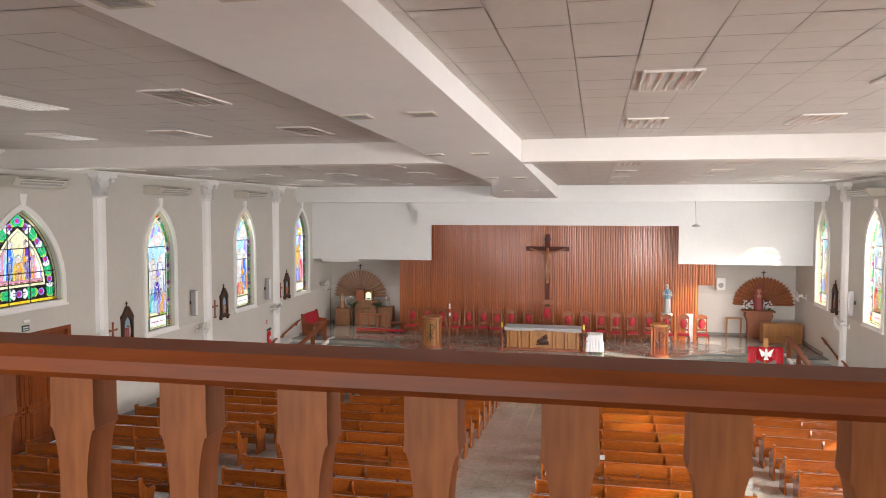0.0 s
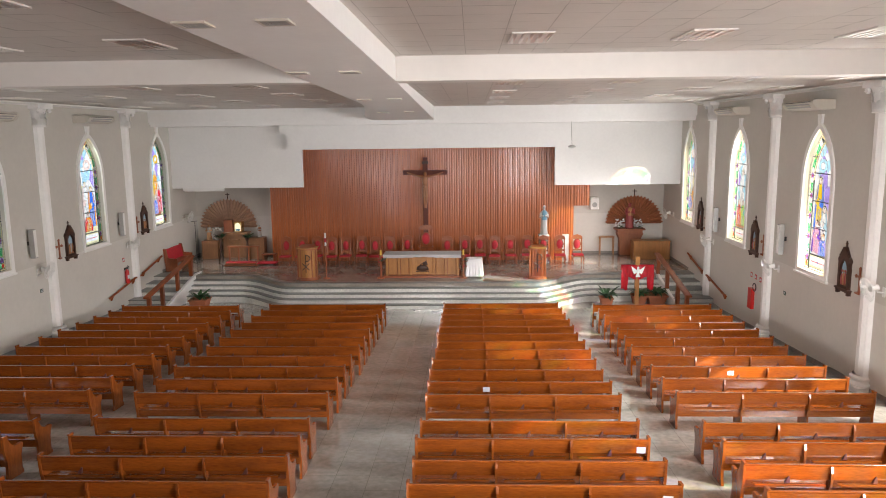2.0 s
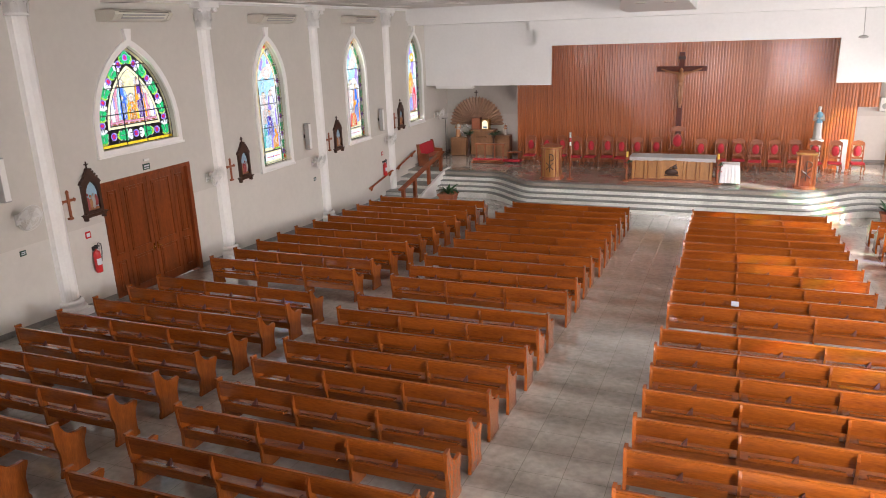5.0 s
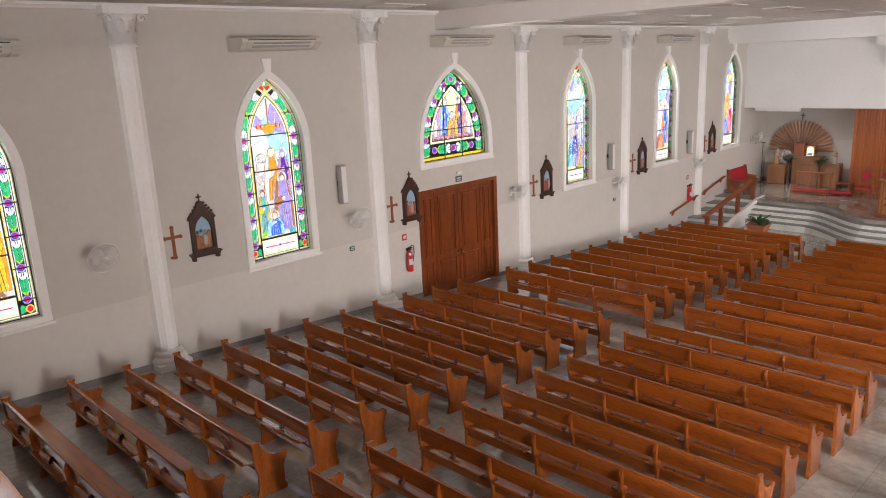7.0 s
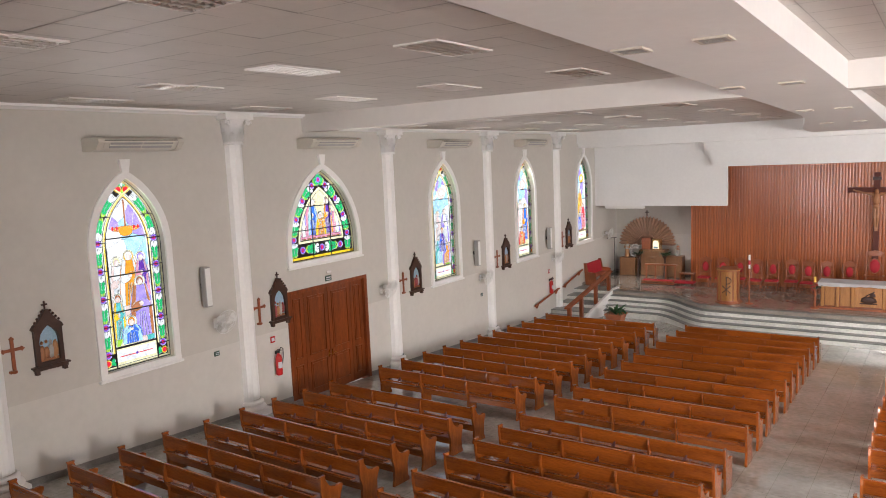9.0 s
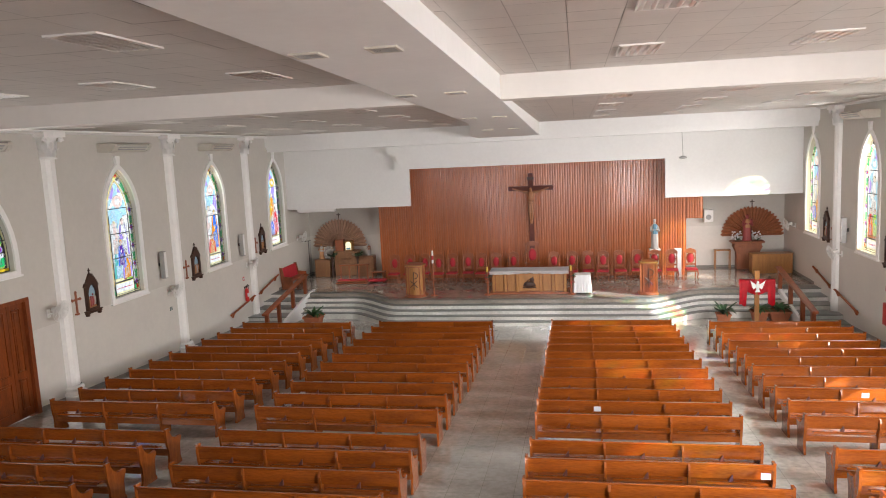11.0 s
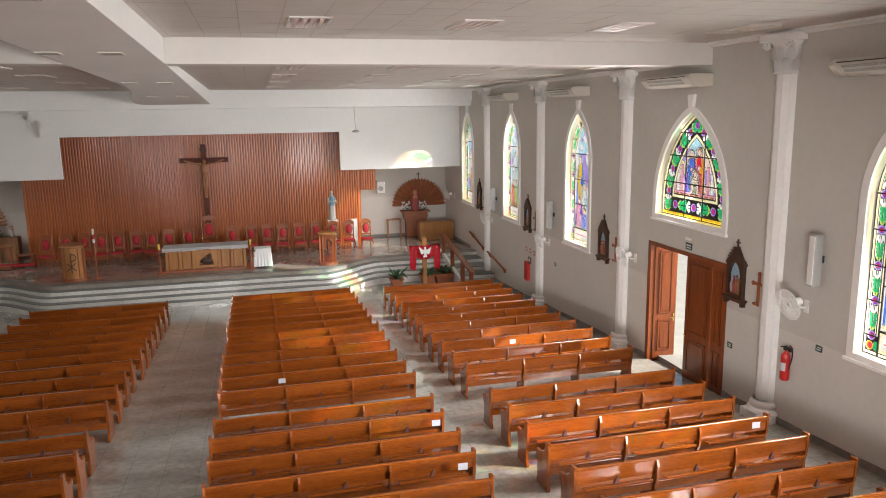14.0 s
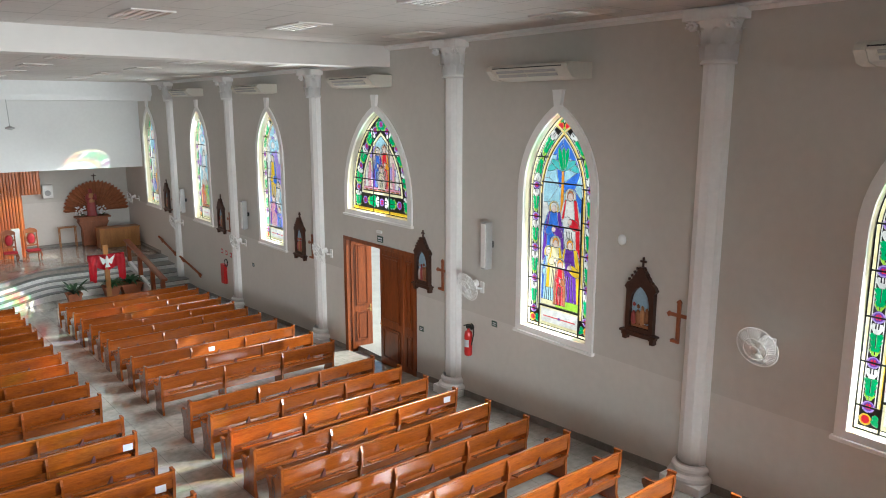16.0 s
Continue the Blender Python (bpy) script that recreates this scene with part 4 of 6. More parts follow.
# ---------------------------------------------------------------- half columns on the walls
def column(x, sgn, y, top):
    col = thing("column", "white fluted half column with leafy capital", "column", pose(x, y, 0, 0, 0, 90 if sgn < 0 else -90), "columns along the side walls", "structure")
    z0 = floor_z(y)
    cap = top - 0.72
    bm = bmesh.new()
    n = 5
    prof = []
    for k in range(n * 4 + 1):
        a = math.pi * k / (n * 4)
        r = 0.235 - 0.012 * (abs(math.sin(a * n)) > 0.5)
        prof.append((-r * math.cos(a), 0.82 * r * math.sin(a)))
    prism(bm, prof, "z", z0 + 0.42, cap + 0.02)
    part("shaft", bm, TRIM, col)
    bm = bmesh.new()
    box(bm, -0.36, 0.36, 0, 0.33, z0 - 0.05, z0 + 0.16, bevel=0.01)
    lathe(bm, [(0.36, z0 + 0.16), (0.37, z0 + 0.20), (0.35, z0 + 0.24), (0.29, z0 + 0.27), (0.29, z0 + 0.30), (0.31, z0 + 0.33), (0.30, z0 + 0.37), (0.255, z0 + 0.40), (0.25, z0 + 0.43)], 20, sweep=math.pi)
    part("base", bm, TRIM, col)
    bm = bmesh.new()
    lathe(bm, [(0.26, cap - 0.02), (0.28, cap), (0.26, cap + 0.03), (0.245, cap + 0.05), (0.25, cap + 0.3), (0.30, cap + 0.52), (0.33, cap + 0.58)], 20, sweep=math.pi)
    part("capital", bm, TRIM, col)
    for ring, (zz, cnt, rad, h) in enumerate(((cap + 0.05, 5, 0.255, 0.26), (cap + 0.24, 6, 0.27, 0.28))):
        for q in range(cnt):
            a = math.pi * (q + (0.5 if ring == 0 else 0.0)) / (cnt - (0 if ring == 0 else 1))
            bm = bmesh.new()
            rows = []
            for t in range(6):
                f = t / 5
                rr = rad + 0.02 + 0.05 * f ** 3 + (0.012 if t == 5 else 0)
                zq = zz + h * (f if t < 5 else 0.86)
                w = 0.075 * math.sin(math.pi * (0.25 + 0.62 * f))
                c, s = math.cos(a), math.sin(a)
                rows.append([bm.verts.new((rr * c - w * s * e, max(0.0, rr * s + w * c * e), zq - 0.015 * abs(e))) for e in (-1, 0, 1)])
            for r1, r2 in zip(rows, rows[1:]):
                for e in range(2):
                    bm.faces.new((r1[e], r1[e + 1], r2[e + 1], r2[e]))
            bmesh.ops.solidify(bm, geom=bm.faces[:], thickness=0.02)
            part("capital_leaf", bm, TRIM, col)
    for s in (-1, 1):
        bm = bmesh.new()
        for w in range(14):
            a = w * 0.55
            r = 0.085 - 0.0055 * w
            p = (s * (0.30 + r * math.cos(a)), 0.28, cap + 0.50 + r * math.sin(a))
            blob(bm, p, (0.026, 0.05, 0.026), 1)
        part("volute", bm, TRIM, col)
    bm = bmesh.new()
    prism(bm, [(-0.42, 0), (0.42, 0), (0.42, 0.36), (0.30, 0.37), (0.0, 0.31), (-0.30, 0.37), (-0.42, 0.36)], "z", cap + 0.58, top)
    part("abacus", bm, TRIM, col)


for y in [5.84, 11.82, 17.82, 23.87, 29.93]:
    for x, s in ((XL, 1), (XR, -1)):
        column(x, s, y, (CEIL_A if y < 14 else CEIL_B) - 0.06)


# ---------------------------------------------------------------- doors
def leaf(width, height, name="door_leaf"):
    """A panelled leaf hung at its left edge, in the plane x = 0, along +y."""
    bm = boxes((-0.025, 0.025, 0, width, 0, height), bevel=0.003)
    for sx in (-1, 1):
        for z0, z1 in ((0.22, height * 0.34), (height * 0.40, height - 0.16)):
            a, b = 0.13, width - 0.13
            x0 = sx * 0.025
            for (ya, yb, za, zb_) in ((a, b, z0, z0 + 0.03), (a, b, z1 - 0.03, z1), (a, a + 0.03, z0, z1), (b - 0.03, b, z0, z1)):
                box(bm, min(x0, x0 + sx * 0.024), max(x0, x0 + sx * 0.024), ya, yb, za, zb_)
            box(bm, min(x0, x0 + sx * 0.016), max(x0, x0 + sx * 0.016), a + 0.07, b - 0.07, z0 + 0.07, z1 - 0.07)
    return bm


def handle_bm(w, side):
    bm = bmesh.new()
    for sx in (-1, 1):
        box(bm, sx * 0.03 - 0.006, sx * 0.03 + 0.006, w - 0.085, w - 0.045, 1.0, 1.2)
        tube(bm, [(sx * 0.035, w - 0.065, 1.1), (sx * 0.075, w - 0.065, 1.1), (sx * 0.075, w - 0.18, 1.1)], 0.011)
    return bm


def door(x, sgn, name, open_gap):
    zf = floor_z((DOOR_Y0 + DOOR_Y1) / 2) - 0.06
    d = thing(name, "tall reddish-brown panelled wooden door, " + ("one leaf folded open" if open_gap else "four leaves closed"), "door", pose(x, 0, 0), kind="structure")
    x0, x1 = (-0.03, 0.30) if sgn < 0 else (-0.30, 0.03)
    bm = boxes((x0, x1, DOOR_Y0 - 0.09, DOOR_Y0 + 0.05, zf - 0.2, DOOR_TOP), (x0, x1, DOOR_Y1 - 0.05, DOOR_Y1 + 0.09, zf - 0.2, DOOR_TOP), (x0, x1, DOOR_Y0 - 0.09, DOOR_Y1 + 0.09, DOOR_TOP, DOOR_TOP + 0.10), bevel=0.004)
    part("door_frame", bm, DOORWOOD, d)
    h = DOOR_TOP - zf
    xo = 0.10 if sgn < 0 else -0.10
    ya, yb = DOOR_Y0 + 0.05, DOOR_Y1 - 0.05
    # hinge, width and turn of each leaf; in the open door one folds out into the sun
    if open_gap:
        leaves = ((ya, 0.52, 0), (ya + 0.53, 1.01, 0), (yb, 0.62, -96))
    else:
        leaves = ((ya, 0.55, 0), (ya + 0.55, 0.95, 0), (yb - 0.55, 0.95, 180), (yb, 0.55, 180))
    for i, (y, w, turn) in enumerate(leaves):
        lf = part("door_leaf", leaf(w - 0.01, h), DOORWOOD, d, m=pose(xo, y, zf, 0, 0, turn))
        if i in (1, 2):
            part("door_handle", handle_bm(w, 1), BRASS, lf, "brass lever handle")


door(XL, 1, "door_1", False)
door(XR, -1, "door_2", True)


# ---------------------------------------------------------------- pews
END_PROFILE = [(0.02, 0.0), (0.50, 0.0), (0.50, 0.06), (0.455, 0.11), (0.445, 0.36), (0.47, 0.44), (0.51, 0.52), (0.515, 0.57), (0.47, 0.60), (0.36, 0.585), (0.25, 0.60), (0.16, 0.66),
               (0.10, 0.75), (0.065, 0.82), (0.085, 0.835), (0.085, 0.86), (-0.055, 0.86), (-0.055, 0.835), (-0.03, 0.82), (-0.035, 0.70), (-0.01, 0.52), (0.045, 0.36), (0.05, 0.12), (0.02, 0.06)]


def build_pew(length):
    """Runs along x from 0; the sitter looks towards +y; the back's top lies over y = 0."""
    p = thing("church_pew", "varnished reddish-brown wooden church pew with book ledge", "pew", group="pews in the nave")
    for x in (0.0, length - 0.05):
        bm = bmesh.new()
        prism(bm, END_PROFILE, "x", x, x + 0.05)
        bmesh.ops.bevel(bm, geom=bm.edges[:], offset=0.004, segments=1, affect="EDGES")
        part("end_panel", bm, PEW_END, p)
    third = length / 3
    for k in (1, 2):
        x = third * k
        bm = bmesh.new()
        prism(bm, [(0.06, 0.0), (0.44, 0.0), (0.43, 0.36), (0.13, 0.38), (0.03, 0.66), (0.0, 0.80), (-0.045, 0.80), (-0.078, 0.70), (-0.055, 0.50), (0.01, 0.35), (0.03, 0.12), (0.01, 0.0)], "x", x - 0.02, x + 0.02)
        part("support", bm, PEW_END, p)
    for k in range(3):
        x0, x1 = third * k + (0.05 if k == 0 else 0.02), third * (k + 1) - (0.05 if k == 2 else 0.02)
        bm = bmesh.new()
        prism(bm, [(0.0, 0.56), (0.025, 0.57), (-0.005, 0.80), (-0.03, 0.79)], "x", x0, x1)
        part("backrest", bm, PEW, p)
        bm = bmesh.new()
        prism(bm, [(0.065, 0.27), (0.085, 0.27), (0.065, 0.40), (0.045, 0.40)], "x", x0, x1)
        part("lower_rail", bm, PEW, p)
        bm = bmesh.new()
        xm = (x0 + x1) / 2
        prism(bm, [(-0.115, 0.505), (0.02, 0.485), (0.02, 0.50), (-0.115, 0.52)], "x", x0 + 0.10, x1 - 0.10)
        box(bm, x0 + 0.10, x1 - 0.10, -0.127, -0.113, 0.50, 0.535)
        part("book_ledge", bm, PEW, p)
        bm = bmesh.new()
        w0 = [bm.verts.new(q) for q in ((xm - 0.055, -0.052, 0.525), (xm + 0.028, -0.052, 0.525), (xm + 0.028, -0.026, 0.625), (xm + 0.012, -0.026, 0.625), (xm - 0.055, 0.005, 0.52), (xm + 0.028, 0.005, 0.52), (xm + 0.028, -0.010, 0.625), (xm + 0.012, -0.010, 0.625))]
        for q in ((0, 1, 2, 3), (4, 7, 6, 5), (0, 4, 5, 1), (1, 5, 6, 2), (2, 6, 7, 3), (3, 7, 4, 0)):
            bm.faces.new([w0[v] for v in q])
        part("ledge_bracket", bm, CROSSWOOD, p, "small dark wedge bracket")
    bm = bmesh.new()
    box(bm, 0.02, length - 0.02, -0.04, 0.012, 0.80, 0.825, bevel=0.006)
    part("top_rail", bm, PEW, p)
    bm = bmesh.new()
    prism(bm, [(0.06, 0.385), (0.47, 0.40), (0.485, 0.415), (0.47, 0.428), (0.06, 0.412)], "x", 0.05, length - 0.05)
    part("seat", bm, PEW, p)
    return p


TILT = math.degrees(math.atan(SLOPE))
COLUMNS = {"a": (-12.75, 4.33), "b": (-7.35, 4.27), "c": (-0.985, 4.16), "d": (4.37, 4.16)}
ROWS = {
    "a": [12.97 - 0.963 * k for k in range(14)] + [14.93 + 1.037 * k for k in range(11)],
    "b": [13.15 - 0.962 * k for k in range(14)] + [14.78 + 1.072 * k for k in range(11)],
    "c": [13.08 - 0.958 * k for k in range(14)] + [14.68 + 0.995 * k for k in range(12)],
    "d": [12.98 - 0.965 * k for k in range(14)] + [14.88 + 1.045 * k for k in range(11)],
}
jit = random.Random(3)
for col, (x0, length) in COLUMNS.items():
    first = build_pew(length)
    for i, y in enumerate(ROWS[col]):
        m = pose(x0 + jit.uniform(-0.03, 0.03), y + jit.uniform(-0.02, 0.02), floor_z(y), TILT, 0, jit.uniform(-0.35, 0.35))
        if i == 0:
            first.matrix_basis = m
        else:
            copy_thing(first, m)


# ---------------------------------------------------------------- gallery rail
RY, RZ = -0.10, 5.194
rail = thing("gallery_balustrade", "brown wooden gallery balustrade with vase-shaped balusters", "balustrade", kind="structure")
bm = bmesh.new()
prism(bm, [(RY - 0.06, RZ - 0.056), (RY + 0.06, RZ - 0.056), (RY + 0.072, RZ - 0.045), (RY + 0.07, RZ - 0.025), (RY + 0.05, RZ - 0.003), (RY - 0.05, RZ - 0.003), (RY - 0.066, RZ - 0.022), (RY - 0.070, RZ - 0.045)], "x", XL, XR)
part("handrail", bm, RAILWOOD, rail, "dark varnished handrail")
part("bottom_rail", boxes((XL, XR, RY - 0.05, RY + 0.05, 4.10, 4.17), bevel=0.005), RAILWOOD, rail)
BAL = [(0.050, 0.0), (0.052, 0.12), (0.030, 0.16), (0.030, 0.22), (0.046, 0.28), (0.052, 0.40), (0.046, 0.52), (0.034, 0.62), (0.028, 0.72), (0.027, 0.78), (0.030, 0.82), (0.035, 0.850), (0.040, 0.868), (0.045, 0.872), (0.043, 0.90), (0.043, 0.970)]
bm = bmesh.new()
outline = [(w, 4.17 + z) for w, z in BAL] + [(-w, 4.17 + z) for w, z in reversed(BAL)]
prism(bm, outline, "y", RY - 0.032, RY + 0.032)
bal_mesh = mesh_of("baluster", bm, BALUSTER)
for k in range(-65, 46):
    part("baluster", bal_mesh, None, rail, m=pose(-0.076 + 0.2162 * k, 0, 0))


# ---------------------------------------------------------------- wooden screen behind the altar
screen = thing("wooden_screen", "reddish-brown vertical slat screen behind the altar", "wall panel", kind="structure")
WY = 35.4
part("screen_body", boxes((-9.9, 5.02, WY + 0.016, 37.25, PLAT, 5.86), (5.02, 5.78, WY + 0.016, WY + 0.25, 1.88, 3.2)), SLATWOOD, screen)
slat_w = 0.118


def slat(h):
    """A slat with a rounded face."""
    bm = bmesh.new()
    w = slat_w - 0.016
    prism(bm, [(0, 0.035)] + [(w / 2 - w / 2 * math.cos(math.pi * k / 6), 0.0 - 0.017 * math.sin(math.pi * k / 6)) for k in range(7)] + [(w, 0.035)], "z", 0, h)
    return mesh_of("slat", bm, SLATWOOD)


slat_mesh, low_mesh = slat(5.56), slat(1.3)
for k in range(int((5.02 + 9.9) / slat_w)):
    part("slat", slat_mesh, None, screen, m=pose(-9.9 + k * slat_w, WY + 0.004 * math.sin(k * 1.7), PLAT))
for k in range(6):
    part("slat", low_mesh, None, screen, m=pose(5.03 + k * slat_w, WY, 1.89))


def cross_bars(bm, w, arm, top, t, y0, y1, x=0.0, z0=0.0, armz=0.0):
    box(bm, x - w, x + w, y0, y1, z0, top, bevel=0.006)
    box(bm, x - arm, x + arm, y0 + 0.004, y1 - 0.004, armz - w, armz + w, bevel=0.006)


cx = -2.2
crucifix = thing("wall_cross", "large dark wooden cross on the slat screen", "cross", pose(cx, WY - 0.16, 0))
bm = bmesh.new()
box(bm, -0.115, 0.115, 0, 0.13, 0.2, 4.30, bevel=0.008)
part("upright", bm, CROSSWOOD, crucifix)
part("crossbar", boxes((-1.08, 1.08, -0.004, 0.125, 3.46, 3.68), bevel=0.008), CROSSWOOD, crucifix)
part("title_board", boxes((-0.16, 0.16, -0.03, 0.0, 3.98, 4.12), bevel=0.004), DARKWOOD, crucifix)
bm = bmesh.new()
blob(bm, (0, 0, 3.50), (0.085, 0.09, 0.12))
blob(bm, (0, 0, 3.18), (0.15, 0.10, 0.30))
blob(bm, (0, 0.0, 2.88), (0.14, 0.11, 0.14))
tube(bm, [(-0.05, 0.0, 2.85), (-0.06, -0.05, 2.4), (-0.03, 0.02, 2.0), (-0.02, -0.02, 1.85)], [0.085, 0.07, 0.05, 0.04])
tube(bm, [(0.05, 0.0, 2.85), (0.05, -0.06, 2.4), (0.03, 0.02, 2.0), (0.02, -0.02, 1.85)], [0.085, 0.07, 0.05, 0.04])
for s in (-1, 1):
    tube(bm, [(s * 0.10, 0.02, 3.36), (s * 0.45, 0.03, 3.44), (s * 0.88, 0.05, 3.58)], [0.055, 0.042, 0.03])
tagged(part("carved_figure", bm, SKIN_PLASTER, m=pose(cx, WY - 0.26, 0)), "carved ochre wooden figure hanging on the cross", "statue")


# ---------------------------------------------------------------- furniture of the sanctuary
def base_z(ob, x, y, rz=0.0):
    ob.matrix_basis = pose(x, y, PLAT + 0.005, 0, 0, rz)
    return ob


def high_chair(label, tall=1.36, wide=0.52):
    c = thing("altar_chair", label, "chair", group="chairs along the screen")
    w = wide / 2
    zp, zr = 0.35 + 0.412 * tall, 0.172 * tall      # middle and half height of the back pad
    part("seat", boxes((-w, w, -0.46, 0.0, 0.40, 0.47), bevel=0.02), REDCLOTH, c, "red upholstered seat")
    part("seat_frame", boxes((-w - 0.01, w + 0.01, -0.47, 0.01, 0.34, 0.40), bevel=0.01), CHAIRWOOD, c)
    for sx in (-1, 1):
        bm = bmesh.new()
        tube(bm, [(sx * (w - 0.03), -0.43, 0.36), (sx * (w + 0.01), -0.46, 0.24), (sx * (w - 0.03), -0.43, 0.10), (sx * w, -0.47, 0.0)], [0.04, 0.032, 0.02, 0.028], 8)
        part("leg", bm, CHAIRWOOD, c)
        bm = bmesh.new()
        tube(bm, [(sx * (w - 0.03), 0.06, 0.0), (sx * (w - 0.03), -0.02, 0.35), (sx * (w - 0.035), 0.0, 0.5), (sx * (w - 0.03), 0.07, tall - 0.12)], [0.026, 0.03, 0.03, 0.028], 8)
        part("back_post", bm, CHAIRWOOD, c)
    bm = bmesh.new()
    pts = [(-w, tall - 0.22)] + [(w * math.cos(math.pi - math.pi * k / 10) * 1.02, tall - 0.16 + 0.15 * math.sin(math.pi * k / 10) + (0.02 if k == 5 else 0)) for k in range(11)] + [(w, tall - 0.22)]
    prism(bm, pts, "y", 0.045, 0.085)
    bmesh.ops.translate(bm, verts=bm.verts, vec=(0, -0.0, 0))
    part("crest_rail", bm, CHAIRWOOD, c, "carved crest rail")
    part("back_rail", boxes((-w + 0.02, w - 0.02, 0.0, 0.04, 0.58, 0.66), bevel=0.008), CHAIRWOOD, c)
    bm = bmesh.new()
    blob(bm, (0, 0.035, zp), (w * 0.58, 0.045, zr))
    part("back_pad", bm, REDCLOTH, c, "oval red back pad")
    bm = bmesh.new()
    pts = ellipse(0, zp, w * 0.70, zr + 0.035, 18)
    inner = ellipse(0, zp, w * 0.57, zr - 0.005, 18)
    for i in range(18):
        j = (i + 1) % 18
        prism(bm, [inner[i], inner[j], pts[j], pts[i]], "y", 0.012, 0.062)
    bmesh.ops.remove_doubles(bm, verts=bm.verts, dist=0.0005)
    for sx in (-1, 1):
        box(bm, min(sx * w * 0.64, sx * (w - 0.03)), max(sx * w * 0.64, sx * (w - 0.03)), 0.02, 0.055, zp - 0.03, zp + 0.03)
    part("back_frame", bm, CHAIRWOOD, c)
    return c


proto = base_z(high_chair("carved wooden altar chair with red oval back"), -9.0, 34.55)
CHX = [522, 549, 576, 603, 628, 656, 681, 707, 738, 810, 841, 868, 894, 922, 952, 980, 1009, 1040]
for i, px in enumerate(CHX[1:]):
    copy_thing(proto, pose(-9.0 + 0.02712 * (px - 520), 34.55 + 0.12 * math.sin(i * 2.1), PLAT + 0.005, 0, 0, 4 * math.sin(i * 3.3)))
big = high_chair("tall carved celebrant chair with red upholstery", 1.72, 0.68)
big.matrix_basis = pose(-2.17, 34.62, PLAT + 0.155)
big.name = "celebrant_chair"
part("armrest", boxes((-0.36, -0.29, -0.44, 0.02, 0.66, 0.72), bevel=0.015), CHAIRWOOD, big)
part("armrest", boxes((0.29, 0.36, -0.44, 0.02, 0.66, 0.72), bevel=0.015), CHAIRWOOD, big)
tagged(part("chair_dais", boxes((-2.8, -1.55, 33.95, 35.3, PLAT + 0.004, PLAT + 0.15), bevel=0.01), MARBLE), "low marble dais under the celebrant chair", "step")


def altar():
    a = base_z(thing("altar_table", "wooden altar with carved front panel and white cloth", "altar"), -2.13, 31.1)
    part("plinth", boxes((-1.72, 1.72, -0.06, 0.95, 0, 0.09), bevel=0.01), CHAIRWOOD, a)
    part("body", boxes((-1.55, 1.55, 0.10, 0.85, 0.09, 0.95)), CHAIRWOOD, a)
    for k in range(6):
        if k not in (2, 3):
            x = -1.55 + (k + 0.5) * (3.1 / 6)
            part("front_panel", boxes((x - 0.175, x + 0.175, 0.06, 0.10, 0.12, 0.92), bevel=0.012), LIGHTWOOD, a)
    for k in range(7):
        x = -1.55 + k * (3.1 / 6)
        if k == 3:
            continue
        part("pilaster", boxes((x - 0.06, x + 0.06, 0.0, 0.08, 0.09, 0.95), bevel=0.015), LIGHTWOOD, a)
    part("carved_panel", boxes((-0.47, 0.45, 0.02, 0.08, 0.14, 0.90), bevel=0.01), LIGHTWOOD, a, "light carved panel")
    bm = bmesh.new()
    blob(bm, (0.02, 0.015, 0.42), (0.26, 0.03, 0.14), 2, 0.4)
    blob(bm, (0.14, 0.015, 0.62), (0.10, 0.03, 0.10), 2, 0.4)
    tube(bm, [(-0.2, 0.01, 0.35), (-0.05, 0.0, 0.6), (0.2, 0.01, 0.75)], 0.02)
    tube(bm, [(-0.28, 0.01, 0.28), (0.3, 0.01, 0.28)], 0.025)
    part("relief", bm, DARKWOOD, a, "dark carved relief")
    part("tabletop", boxes((-1.68, 1.68, -0.04, 0.95, 0.95, 1.02), bevel=0.01), CHAIRWOOD, a)
    cl = bmesh.new()
    nx = 60
    rows = []
    for x in np.linspace(-1.71, 1.71, nx):
        hem = 0.93 - 0.05 * abs(math.sin(x * 1.1)) + 0.008 * math.sin(x * 17)
        rows.append([cl.verts.new((x, y, z)) for y, z in ((-0.058, hem), (-0.055, 1.02), (-0.03, 1.032), (0.45, 1.034), (0.97, 1.03))])
    for r1, r2 in zip(rows, rows[1:]):
        for i in range(4):
            cl.faces.new((r1[i], r2[i], r2[i + 1], r1[i + 1]))
    bmesh.ops.solidify(cl, geom=cl.faces[:], thickness=0.006)
    tagged(part("altar_cloth", cl, WHITECLOTH, m=a.matrix_basis.copy()), "white linen cloth over the altar", "cloth")


altar()


def chi_rho(bm, y, zc, s):
    tube(bm, [(0, y, zc - 0.42 * s), (0, y, zc + 0.42 * s)], 0.022 * s, 6)
    tube(bm, [(-0.17 * s, y, zc - 0.30 * s), (0.17 * s, y, zc + 0.02 * s)], 0.02 * s, 6)
    tube(bm, [(0.17 * s, y, zc - 0.30 * s), (-0.17 * s, y, zc + 0.02 * s)], 0.02 * s, 6)
    tube(bm, [(0, y, zc + 0.40 * s)] + [(0.20 * s * math.sin(math.pi * k / 8), y, zc + (0.25 + 0.15 * math.cos(math.pi * k / 8)) * s) for k in range(1, 9)], 0.02 * s, 6)


